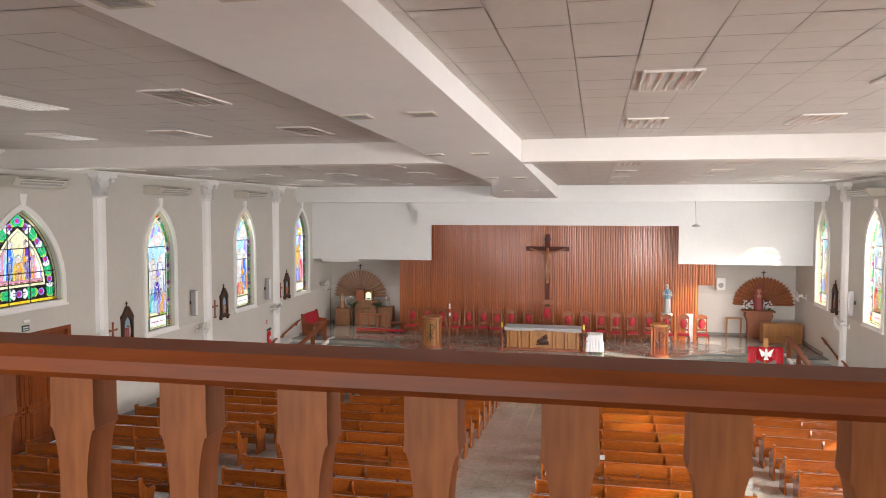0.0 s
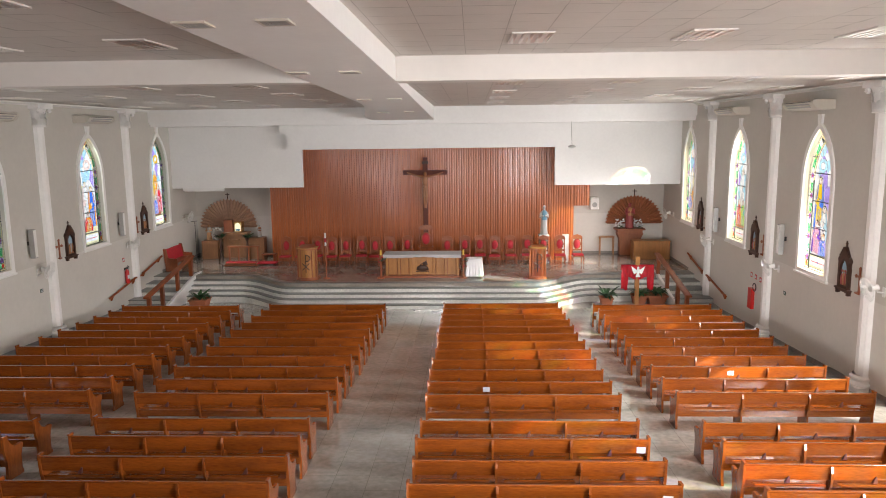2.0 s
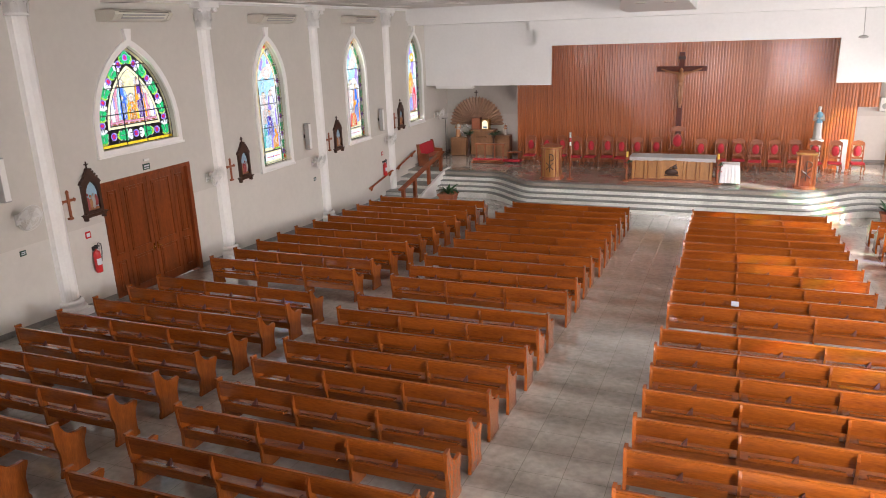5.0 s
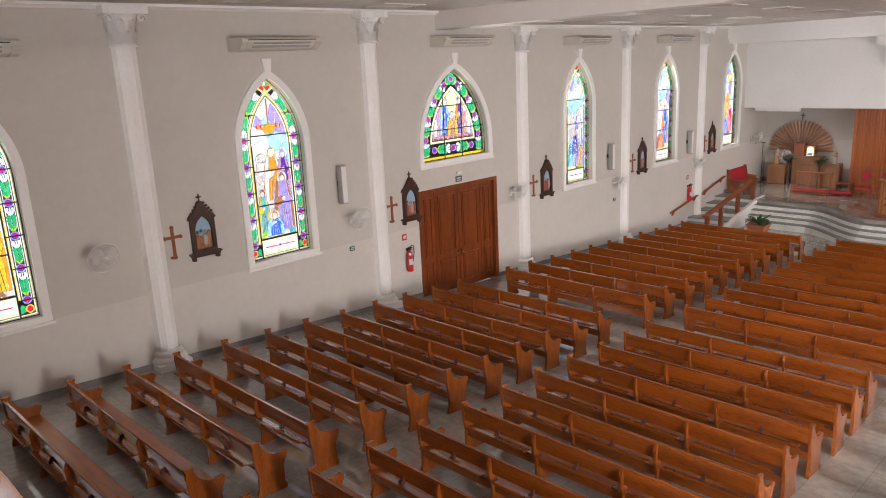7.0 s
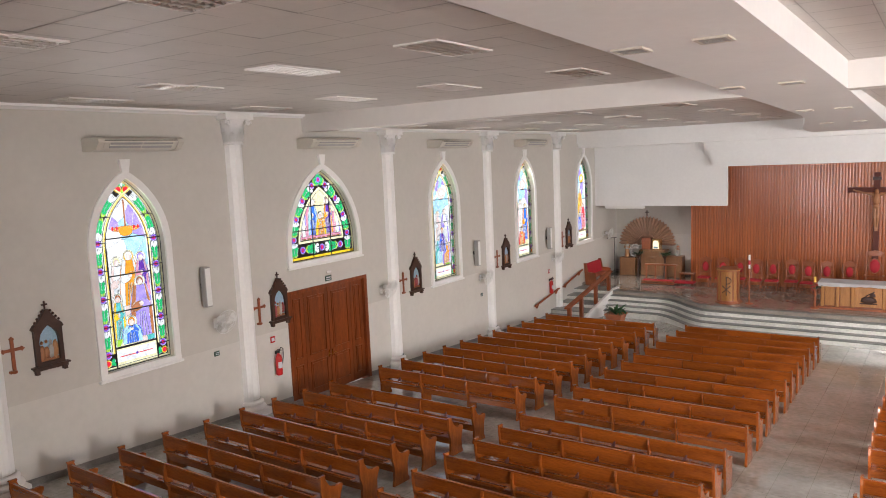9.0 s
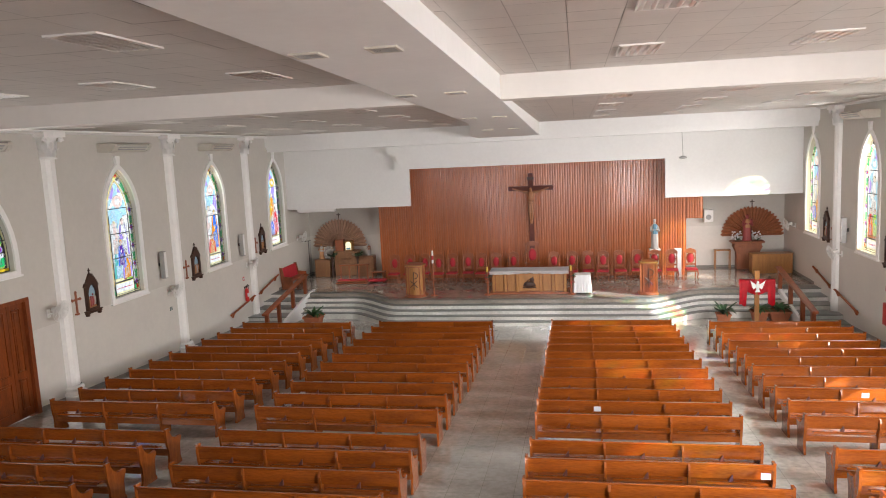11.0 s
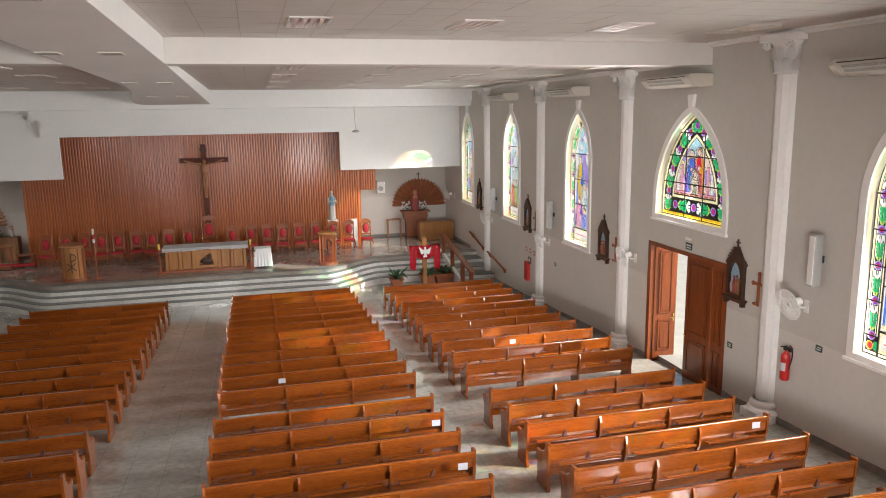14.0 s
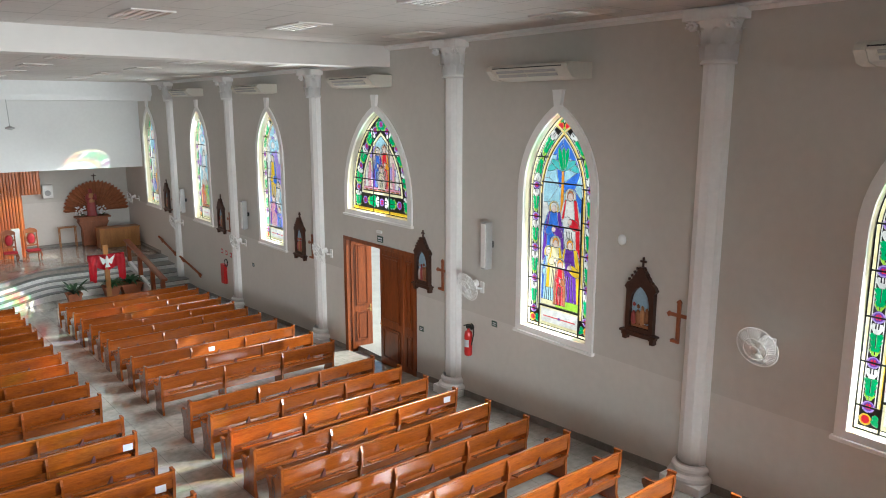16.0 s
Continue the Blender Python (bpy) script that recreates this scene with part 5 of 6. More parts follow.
def ambo(x, y, w, h, mt, rz, label, bow=0.0):
    a = base_z(thing("ambo", label, "lectern"), x, y, rz)

    def plan(half, out, back):
        """Straight sides and back, the front bowed out by out."""
        return [(half * (-1 + 2 * q / 12), -out * (1 - (-1 + 2 * q / 12) ** 2)) for q in range(13)] + [(half, back), (-half, back)]

    for nm, half, out, back, z0, z1, m in (("base_plate", w * 0.62, bow + 0.10, 0.50, 0, 0.06, CHAIRWOOD), ("plinth", w * 0.56, bow + 0.05, 0.45, 0.06, 0.12, CHAIRWOOD),
                                           ("body", w / 2, bow, 0.40, 0.12, h - 0.07, mt), ("cornice", w * 0.54, bow + 0.03, 0.43, h - 0.07, h - 0.03, CHAIRWOOD), ("top", w * 0.58, bow + 0.06, 0.46, h - 0.03, h + 0.015, LIGHTWOOD)):
        bm = bmesh.new()
        prism(bm, plan(half, out, back), "z", z0, z1)
        bmesh.ops.bevel(bm, geom=bm.edges[:], offset=0.006, segments=1, affect="EDGES", clamp_overlap=True)
        part(nm, bm, m, a)
    for sx in (-1, 1):
        part("corner_post", boxes((sx * w / 2 - 0.035, sx * w / 2 + 0.035, -0.03, 0.05, 0.12, h - 0.07), bevel=0.01), CHAIRWOOD, a)
        f = -bow * (1 - 0.62 ** 2)
        part("stripe", boxes((sx * w * 0.31 - 0.022, sx * w * 0.31 + 0.022, f - 0.014, f + 0.03, 0.12, h - 0.07)), CHAIRWOOD, a, "dark inlaid stripe")
    bm = bmesh.new()
    chi_rho(bm, -bow - 0.012, h * 0.53, 0.95)
    part("chi_rho", bm, DARKWOOD, a, "dark carved monogram")
    bm = bmesh.new()
    prism(bm, [(0.02, h + 0.015), (0.40, h + 0.015), (0.40, h + 0.10), (0.02, h + 0.03)], "x", -w * 0.42, w * 0.42)
    part("book_rest", bm, CHAIRWOOD, a)


ambo(-7.13, 30.75, 0.78, 1.40, LIGHTWOOD, 0, "striped wooden ambo with a dark carved monogram", 0.20)
ambo(2.87, 30.75, 0.66, 1.36, DOORWOOD, 0, "brown wooden lectern with a dark carved monogram", 0.06)

c = base_z(thing("paschal_candle_stand", "tall white paschal candle on a wooden stand", "candle stand"), -6.33, 30.95)
bm = bmesh.new()
lathe(bm, [(0.16, 0), (0.16, 0.03), (0.06, 0.06), (0.03, 0.1), (0.028, 1.4), (0.06, 1.43), (0.06, 1.46)], 12)
part("stand", bm, CHAIRWOOD, c)
bm = bmesh.new()
lathe(bm, [(0.042, 1.46), (0.042, 2.02), (0.01, 2.03)], 12)
part("candle", bm, WHITEPLASTIC, c, "white candle")
part("band", lathe(bmesh.new(), [(0.045, 1.62), (0.045, 1.80)], 12), REDCLOTH, c)


def fern_mesh(seed, n, length, droop, width, name="frond"):
    """Arching fronds or blades from one root."""
    rng = random.Random(seed)
    bm = bmesh.new()
    for k in range(n):
        a = 2 * math.pi * k / n + rng.uniform(-0.3, 0.3)
        ln, dr = length * rng.uniform(0.7, 1.1), droop * rng.uniform(0.5, 1.3)
        prev = None
        for t in range(7):
            f = t / 6
            r = ln * f * (0.85 - 0.15 * f)
            z = ln * (0.95 * f - dr * f * f)
            w = width * math.sin(math.pi * min(0.98, 0.12 + 0.86 * f)) * rng.uniform(0.8, 1.1)
            cxy = Vector((r * math.cos(a), r * math.sin(a), z))
            side = Vector((-math.sin(a), math.cos(a), 0.25)) * w
            cur = [bm.verts.new(cxy - side), bm.verts.new(cxy + Vector((0, 0, -0.2 * w))), bm.verts.new(cxy + side)]
            if prev:
                bm.faces.new((prev[0], prev[1], cur[1], cur[0]))
                bm.faces.new((prev[1], prev[2], cur[2], cur[1]))
            prev = cur
    return bm


def planter(x, y, z, w, seed, leafmat, label, n=34, length=0.6, pot=True):
    p = thing("potted_plant", label, "plant", pose(x, y, z))
    bm = bmesh.new()
    lathe(bm, [(w * 0.36, 0), (w * 0.5, 0.36), (w * 0.54, 0.36), (w * 0.54, 0.42), (w * 0.47, 0.42), (w * 0.45, 0.36)], 4, start=math.pi / 4)
    part("pot", bm, TERRACOTTA, p, "terracotta pot")
    part("foliage", fern_mesh(seed, n, length, 0.75, 0.055), leafmat, p, "green arching leaves", m=pose(0, 0, 0.36))
    return p


planter(-11.35, 29.2, floor_z(29.2) + 0.01, 1.0, 1, LEAF, "green fern in a square terracotta planter", 40, 0.75)
planter(5.55, 29.3, floor_z(29.3) + 0.01, 0.7, 2, LEAF_DARK, "dark broad-leaved plant beside the steps", 26, 0.85)
planter(7.0, 29.85, floor_z(29.9) + 0.01, 0.8, 3, LEAF, "green leafy plant below the side stairs", 44, 0.7)
planter(7.75, 30.0, floor_z(30) + 0.01, 1.1, 4, LEAF, "green fern in a wide terracotta planter", 40, 0.75)


def candle_flowers(x):
    c = base_z(thing("candle_stand", "wooden altar candle stand with green flowers", "candle stand"), x, 31.0)
    bm = bmesh.new()
    lathe(bm, [(0.17, 0), (0.17, 0.04), (0.05, 0.08), (0.04, 0.5), (0.07, 0.55), (0.04, 0.6), (0.035, 0.95), (0.09, 1.0), (0.09, 1.03)], 10)
    part("stand", bm, CHAIRWOOD, c)
    part("candle", lathe(bmesh.new(), [(0.045, 1.03), (0.045, 1.24), (0.008, 1.25)], 10), mat("candle_wax_yellow", (0.75, 0.5, 0.08), 0.5, noise_scale=5), c, "yellow candle")
    part("foliage", fern_mesh(int(x * 10), 22, 0.34, 0.8, 0.03), LEAF_DARK, c, m=pose(0.05, -0.05, 0.75))
    bm = bmesh.new()
    rng = random.Random(int(x * 7))
    for k in range(7):
        blob(bm, (rng.uniform(-0.12, 0.16), rng.uniform(-0.15, 0), rng.uniform(0.5, 0.95)), (0.035, 0.035, 0.03), 1, 0.4)
    part("flowers", bm, REDCLOTH, c, "small red flowers")


candle_flowers(-3.93)
candle_flowers(-0.33)

t = base_z(thing("credence_table", "small table covered with a white cloth", "table"), 0.15, 31.35)
part("tabletop", boxes((-0.34, 0.34, -0.3, 0.3, 0.78, 0.81)), CHAIRWOOD, t)
for sx in (-0.3, 0.3):
    for sy in (-0.26, 0.26):
        part("leg", boxes((sx - 0.02, sx + 0.02, sy - 0.02, sy + 0.02, 0, 0.78)), CHAIRWOOD, t)
bm = bmesh.new()
n = 64
top, low = [], []
for k in range(n):
    a = 2 * math.pi * k / n
    ca, sa = math.cos(a), math.sin(a)
    s = 1 / max(abs(ca), abs(sa)) ** 0.85
    top.append(bm.verts.new((0.35 * ca * s, 0.32 * sa * s, 0.82)))
    q = 1.10 + 0.06 * math.sin(k * 1.9)
    low.append(bm.verts.new((0.35 * ca * s * q, 0.32 * sa * s * q, 0.06)))
bm.faces.new(top)
for k in range(n):
    bm.faces.new((top[k], top[(k + 1) % n], low[(k + 1) % n], low[k]))
tagged(part("tablecloth", bm, WHITECLOTH, m=t.matrix_basis.copy()), "white draped tablecloth over the small table", "cloth")


def robed_statue(name, label, x, y, z, h, mats, child=False, slim=0.95):
    bm = bmesh.new()
    rng = random.Random(int(h * 100))
    seg, rings = 20, []
    prof = [(0.17, 0.0), (0.19, 0.02), (0.165, 0.10), (0.15, 0.3), (0.14, 0.5), (0.155, 0.68), (0.14, 0.78), (0.075, 0.835), (0.045, 0.855), (0.06, 0.89), (0.07, 0.94), (0.055, 0.985), (0.01, 1.0)]
    for r, f in prof:
        ring = []
        for k in range(seg):
            a = 2 * math.pi * k / seg
            fold = 1 + (0.10 * math.sin(a * 6 + f * 3) if f < 0.7 else 0.0)
            ring.append(bm.verts.new((r * h * slim * fold * math.cos(a), r * h * slim * 0.84 * fold * math.sin(a), f * h)))
        rings.append(ring)
    for i, (a, b) in enumerate(zip(rings, rings[1:])):
        for k in range(seg):
            fc = bm.faces.new((a[k], a[(k + 1) % seg], b[(k + 1) % seg], b[k]))
            fc.smooth = True
            fc.material_index = 1 if (4 <= i <= 6 and (k < 4 or k > 12)) else 0
    bm.faces.new(rings[0])
    bm.faces.new(rings[-1])
    for s in (-1, 1):
        tube(bm, [(s * 0.14 * h * slim, 0, 0.74 * h), (s * 0.17 * h * slim, -0.06 * h, 0.60 * h), (s * 0.03 * h, -0.14 * h * slim, 0.66 * h)], [0.045 * h, 0.05 * h, 0.03 * h], 8)
    if child:
        blob(bm, (0.12 * h, -0.12 * h, 0.72 * h), (0.06 * h, 0.06 * h, 0.11 * h))
    return tagged(part(name, bm, mats, m=pose(x, y, z)), label, "statue")


pd = base_z(thing("statue_pedestal", "tall cream pedestal by the slat screen", "pedestal"), 3.52, 34.75)
part("shaft", boxes((-0.2, 0.2, -0.2, 0.2, 0.06, 1.30), bevel=0.01), PLASTER_BACK, pd)
part("base", boxes((-0.26, 0.26, -0.26, 0.26, 0, 0.06), bevel=0.01), PLASTER_BACK, pd)
part("cap", boxes((-0.25, 0.25, -0.25, 0.25, 1.30, 1.36), bevel=0.01), PLASTER_BACK, pd)
robed_statue("plaster_statue", "painted white and blue robed plaster statue", 3.52, 34.75, PLAT + 1.37, 1.40, [STATUE_WHITE, STATUE_BLUE], slim=0.72)
tagged(part("white_pillar", boxes((4.42, 4.72, 34.75, 34.95, PLAT + 0.005, 0.55), bevel=0.01), PLASTER_BACK), "narrow white pillar between two chairs", "pedestal")


# fan-shaped backdrops of the two side altars
def fan(x, y, z, r, material, label):
    f = thing("fan_backdrop", label, "wall panel", pose(x, y, z))
    n = 25
    bm = bmesh.new()
    half = math.pi / n / 2
    rows = [[(0.10, -0.006), (r * 0.925, -half * r * 0.955)], [(0.10, 0.0), (r * 1.01, 0.0)], [(0.10, 0.006), (r * 0.925, half * r * 0.955)]]
    vs = [[bm.verts.new((q[0], 0.0 if i != 1 else -0.06, q[1])) for q in row] for i, row in enumerate(rows)]
    bk = [[bm.verts.new((q[0], 0.03, q[1])) for q in (row[0], row[-1])] for row in (rows[0], rows[2])]
    for i in range(2):
        bm.faces.new((vs[i][0], vs[i][1], vs[i + 1][1], vs[i + 1][0]))
    bm.faces.new((bk[0][0], bk[1][0], bk[1][1], bk[0][1]))
    bm.faces.new((vs[0][0], bk[0][0], bk[0][1], vs[0][1]))
    bm.faces.new((vs[2][0], vs[2][1], bk[1][1], bk[1][0]))
    blade = mesh_of("fan_blade", bm, material)
    for k in range(n):
        a = 180 * (k + 0.5) / n
        part("fan_blade", blade, None, f, m=pose(0, 0, 0, 0, -a, 0))
    bm = bmesh.new()
    cross_bars(bm, 0.02, 0.11, r + 0.30, 0.02, -0.02, 0.02, 0, r - 0.02, r + 0.2)
    part("finial_cross", bm, DARKWOOD, f)
    return f


fan(-12.66, 37.2, 0.70, 1.52, FANWOOD, "pale wooden fan-shaped backdrop with a small cross")
fan(8.34, 37.2, 0.76, 1.46, FANRED, "reddish wooden fan-shaped backdrop with a small cross")

# left side altar with tabernacle
a = base_z(thing("tabernacle_altar", "brown wooden side altar with a tabernacle", "altar"), -12.15, 36.45)
part("body", boxes((-0.62, 0.62, 0, 0.6, 0, 1.25), bevel=0.015), BROWNWOOD, a)
part("moulding", boxes((-0.68, 0.68, -0.05, 0.64, 1.25, 1.33), bevel=0.015), BROWNWOOD, a)
part("scroll", blob(bmesh.new(), (0, -0.02, 0.95), (0.28, 0.03, 0.07), 2, 0.4), BROWNWOOD, a)
part("tabernacle", boxes((-0.58, -0.12, 0.1, 0.5, 1.33, 1.95), bevel=0.01), CHAIRWOOD, a, "brown tabernacle box")
tb = part("niche", boxes((-0.06, 0.36, 0.12, 0.5, 1.33, 1.86), bevel=0.02), BRASS, a, "gilded niche")
tab_light = bpy.data.materials.new("lit_opal_niche")
tab_light.use_nodes = True
tab_light.node_tree.nodes["Principled BSDF"].inputs["Base Color"].default_value = (0.9, 0.85, 0.7, 1)
tab_light.node_tree.nodes["Principled BSDF"].inputs["Emission Color"].default_value = (1.0, 0.86, 0.55, 1)
tab_light.node_tree.nodes["Principled BSDF"].inputs["Emission Strength"].default_value = 0.16
bm = bmesh.new()
prism(bm, [(0.0, 1.38), (0.30, 1.38), (0.30, 1.66)] + [(0.15 + 0.15 * math.cos(math.pi * k / 8), 1.66 + 0.15 * math.sin(math.pi * k / 8)) for k in range(1, 8)] + [(0.0, 1.66)], "y", 0.09, 0.118)
part("niche_light", bm, tab_light, tb, "small lit opal pane")
part("niche_flowers", boxes((0.04, 0.26, 0.08, 0.089, 1.40, 1.50), bevel=0.003), STATUE_BLUE, tb)
for x, h, nm in ((-13.35, 0.95, "left"), (-10.95, 1.1, "right")):
    st = base_z(thing("side_pedestal", "brown wooden pedestal by the side altar", "pedestal"), x, 36.1)
    part("body", boxes((-0.42, 0.42, 0, 0.5, 0, h), bevel=0.015), BROWNWOOD, st)
    part("panel", boxes((-0.32, 0.32, -0.015, 0.0, 0.12, h - 0.12), bevel=0.006), BROWNWOOD, st)
robed_statue("small_statue", "small pale robed plaster statue on a pedestal", -13.42, 36.32, PLAT + 0.96, 0.82, [STATUE_BROWN, STATUE_WHITE])
bm = bmesh.new()
for k in range(9):
    a2 = math.pi * (0.25 + 1.35 * k / 8)
    blob(bm, (0.24 * math.cos(a2), 0, 0.30 + 0.28 * math.sin(a2)), (0.09, 0.06, 0.09), 1)
tagged(part("crescent_ornament", bm, STATUE_WHITE, m=pose(-13.0, 36.3, PLAT + 1.0)), "white crescent plaster ornament on a pedestal", "ornament")
robed_statue("angel_statue", "small kneeling plaster statue in pale pink", -10.8, 36.32, PLAT + 1.11, 0.62, [STATUE_WHITE, SKIN_PLASTER])
for x, y, zz, seed in ((-12.72, 35.95, 0.0, 21), (-11.35, 35.95, 0.0, 22)):
    v = base_z(thing("flower_vase", "tall vase of green leaves beside the tabernacle", "vase"), x, y)
    bm = bmesh.new()
    lathe(bm, [(0.10, 0), (0.06, 0.3), (0.05, 0.95), (0.12, 1.1), (0.10, 1.12)], 12)
    part("stand", bm, DARKWOOD, v)
    part("foliage", fern_mesh(seed, 30, 0.5, 0.6, 0.05), LEAF_DARK, v, m=pose(0, 0, 1.05))

# kneeler in front of the tabernacle
k2 = base_z(thing("prayer_kneeler", "dark wooden kneeler with red cushion", "kneeler"), -11.1, 34.0)
part("kneeling_board", boxes((-0.75, 0.75, -0.05, 0.25, 0.12, 0.18), bevel=0.01), CHAIRWOOD, k2)
part("cushion", boxes((-0.72, 0.72, -0.03, 0.23, 0.18, 0.23), bevel=0.02), REDCLOTH, k2, "red cushion")
part("armrest", boxes((-0.78, 0.78, 0.42, 0.68, 0.86, 0.92), bevel=0.012), CHAIRWOOD, k2)
for sx in (-0.7, -0.25, 0.25, 0.7):
    part("post", boxes((sx - 0.035, sx + 0.035, 0.46, 0.54, 0, 0.86), bevel=0.008), CHAIRWOOD, k2)
part("foot_rail", boxes((-0.8, 0.8, -0.08, 0.6, 0.03, 0.08), bevel=0.008), CHAIRWOOD, k2)
k3 = base_z(thing("low_bench", "low wooden bench with red kneeling pad", "bench"), -9.95, 34.75)
part("seat", boxes((-0.35, 0.35, 0, 0.35, 0.42, 0.48), bevel=0.01), CHAIRWOOD, k3)
part("pad", boxes((-0.5, 0.5, -0.5, -0.1, 0.06, 0.16), bevel=0.03), REDCLOTH, k3, "red pad on the floor")
for sx in (-0.3, 0.3):
    part("leg", boxes((sx - 0.03, sx + 0.03, 0.05, 0.3, 0, 0.42)), CHAIRWOOD, k3)

# right side altar
a = base_z(thing("side_altar", "reddish wooden side altar with carved brackets", "altar"), 8.05, 36.6)
part("body", boxes((-0.50, 0.50, 0.05, 0.55, 0, 1.05), bevel=0.015), FANRED, a)
bm = bmesh.new()
prism(bm, [(-0.50, 0.78), (-0.30, 0.70), (0, 0.80), (0.30, 0.70), (0.50, 0.78), (0.66, 1.12), (-0.66, 1.12)], "y", -0.02, 0.5)
part("bracket", bm, FANRED, a)
part("shelf", boxes((-0.75, 0.75, -0.06, 0.6, 1.28, 1.36), bevel=0.012), FANRED, a)
part("neck", boxes((-0.62, 0.62, -0.02, 0.55, 1.12, 1.28), bevel=0.01), FANRED, a)
robed_statue("red_statue", "dark red robed plaster statue between white flowers", 8.05, 36.85, PLAT + 1.37, 1.28, [STATUE_RED, STATUE_BROWN], True)
for dx in (-0.52, 0.45):
    v = thing("flower_arrangement", "white flowers beside the red statue", "flowers", pose(8.05 + dx, 36.8, PLAT + 1.37))
    rng = random.Random(int(dx * 100))
    bm = bmesh.new()
    for k in range(26):
        blob(bm, (rng.uniform(-0.22, 0.22), rng.uniform(-0.15, 0.12), rng.uniform(0.10, 0.48)), (0.05, 0.05, 0.04), 1, 0.5)
    part("blossoms", bm, WHITECLOTH, v, "white blossoms")
    part("foliage", fern_mesh(int(dx * 70), 16, 0.34, 0.7, 0.03), LEAF, v)
b2 = base_z(thing("side_bench", "small wooden bench against the end wall", "bench"), 6.95, 37.0)
part("seat", boxes((-0.38, 0.38, -0.15, 0.2, 0.88, 0.93), bevel=0.008), LIGHTWOOD, b2)
for sx in (-0.34, 0.34):
    for sy in (-0.12, 0.16):
        part("leg", boxes((sx - 0.02, sx + 0.02, sy - 0.02, sy + 0.02, 0, 0.88)), LIGHTWOOD, b2)
b3 = base_z(thing("wooden_chest", "plain light wooden counter near the side wall", "counter"), 8.85, 35.35)
part("body", boxes((-0.88, 0.88, 0, 0.7, 0, 0.88), bevel=0.008), LIGHTWOOD, b3)
part("top", boxes((-0.91, 0.91, -0.03, 0.73, 0.88, 0.92), bevel=0.008), LIGHTWOOD, b3)

# standing cross with red cloth and white dove, below the platform
rc = thing("standing_cross", "wooden standing cross draped with red satin", "cross", pose(6.85, 29.6, floor_z(29.6)))
part("upright", boxes((-0.09, 0.09, -0.06, 0.06, 0, 2.08), bevel=0.01), LIGHTWOOD, rc)
part("crossbar", boxes((-0.6, 0.6, -0.05, 0.05, 1.58, 1.72), bevel=0.01), LIGHTWOOD, rc)
bm = bmesh.new()
rows = []
for k in range(33):
    u = -0.66 + 1.32 * k / 32
    e = abs(u) / 0.66
    hem = 0.72 if e > 0.62 else 1.28 - 0.16 * math.cos(u / 0.41 * math.pi / 2)
    hem = 0.70 + 0.05 * math.sin(k) if e > 0.62 else hem
    fold = 0.035 * math.sin(k * 1.7)
    rows.append([bm.verts.new((u, yy, z)) for yy, z in ((-0.07 + fold, hem), (-0.08 + fold, 1.55), (-0.06, 1.73), (0.06, 1.73), (0.07, 1.5))])
for r1, r2 in zip(rows, rows[1:]):
    for i in range(4):
        f = bm.faces.new((r1[i], r2[i], r2[i + 1], r1[i + 1]))
        f.smooth = True
bmesh.ops.solidify(bm, geom=bm.faces[:], thickness=0.008)
tagged(part("red_drape", bm, REDSATIN, m=rc.matrix_basis.copy()), "red satin cloth hanging over the standing cross", "cloth")
dove = thing("dove_ornament", "white dove ornament on the red cloth", "ornament", rc.matrix_basis.copy())
bm = bmesh.new()
blob(bm, (0, -0.16, 1.48), (0.07, 0.05, 0.17))
blob(bm, (0, -0.17, 1.63), (0.045, 0.045, 0.06))
part("body", bm, PLASTER_BACK, dove)
for s in (-1, 1):
    for q in range(4):
        bm = bmesh.new()
        prism(bm, [(s * 0.03, 1.52), (s * (0.30 - 0.03 * q), 1.72 - 0.09 * q), (s * (0.24 - 0.03 * q), 1.62 - 0.09 * q), (s * 0.03, 1.44)], "y", -0.175 + 0.008 * q, -0.163 + 0.008 * q)
        part("wing_feather", bm, PLASTER_BACK, dove)
bm = bmesh.new()
prism(bm, [(-0.10, 1.24), (0.10, 1.24), (0.04, 1.40), (-0.04, 1.40)], "y", -0.17, -0.15)
part("tail", bm, PLASTER_BACK, dove)


# side stair balustrades and wall handrails
def stair_rail(x, sgn):
    r = thing("stair_balustrade", "brown wooden stair balustrade on square posts", "railing", kind="structure")
    pts = [(28.3, -0.74), (31.9, 0.10)]
    bm = bmesh.new()
    (y0, z0), (y1, z1) = (27.1, -0.72), (32.0, 0.12)
    prism(bm, [(y0, z0 - 0.09), (y1, z1 - 0.09), (y1, z1), (y0, z0)], "x", x - 0.12, x + 0.12)
    bmesh.ops.bevel(bm, geom=bm.edges[:], offset=0.02, segments=2, affect="EDGES")
    part("handrail", bm, RAILWOOD if sgn > 0 else DOORWOOD, r)
    for y, foot in ((27.35, floor_z(27.35)), (28.6, -1.5), (30.2, -1.2), (31.75, PLAT)):
        top = z0 + (z1 - z0) * (y - y0) / (y1 - y0) - 0.05
        part("post", boxes((x - 0.075, x + 0.075, y - 0.075, y + 0.075, foot, top), bevel=0.008), DOORWOOD, r)


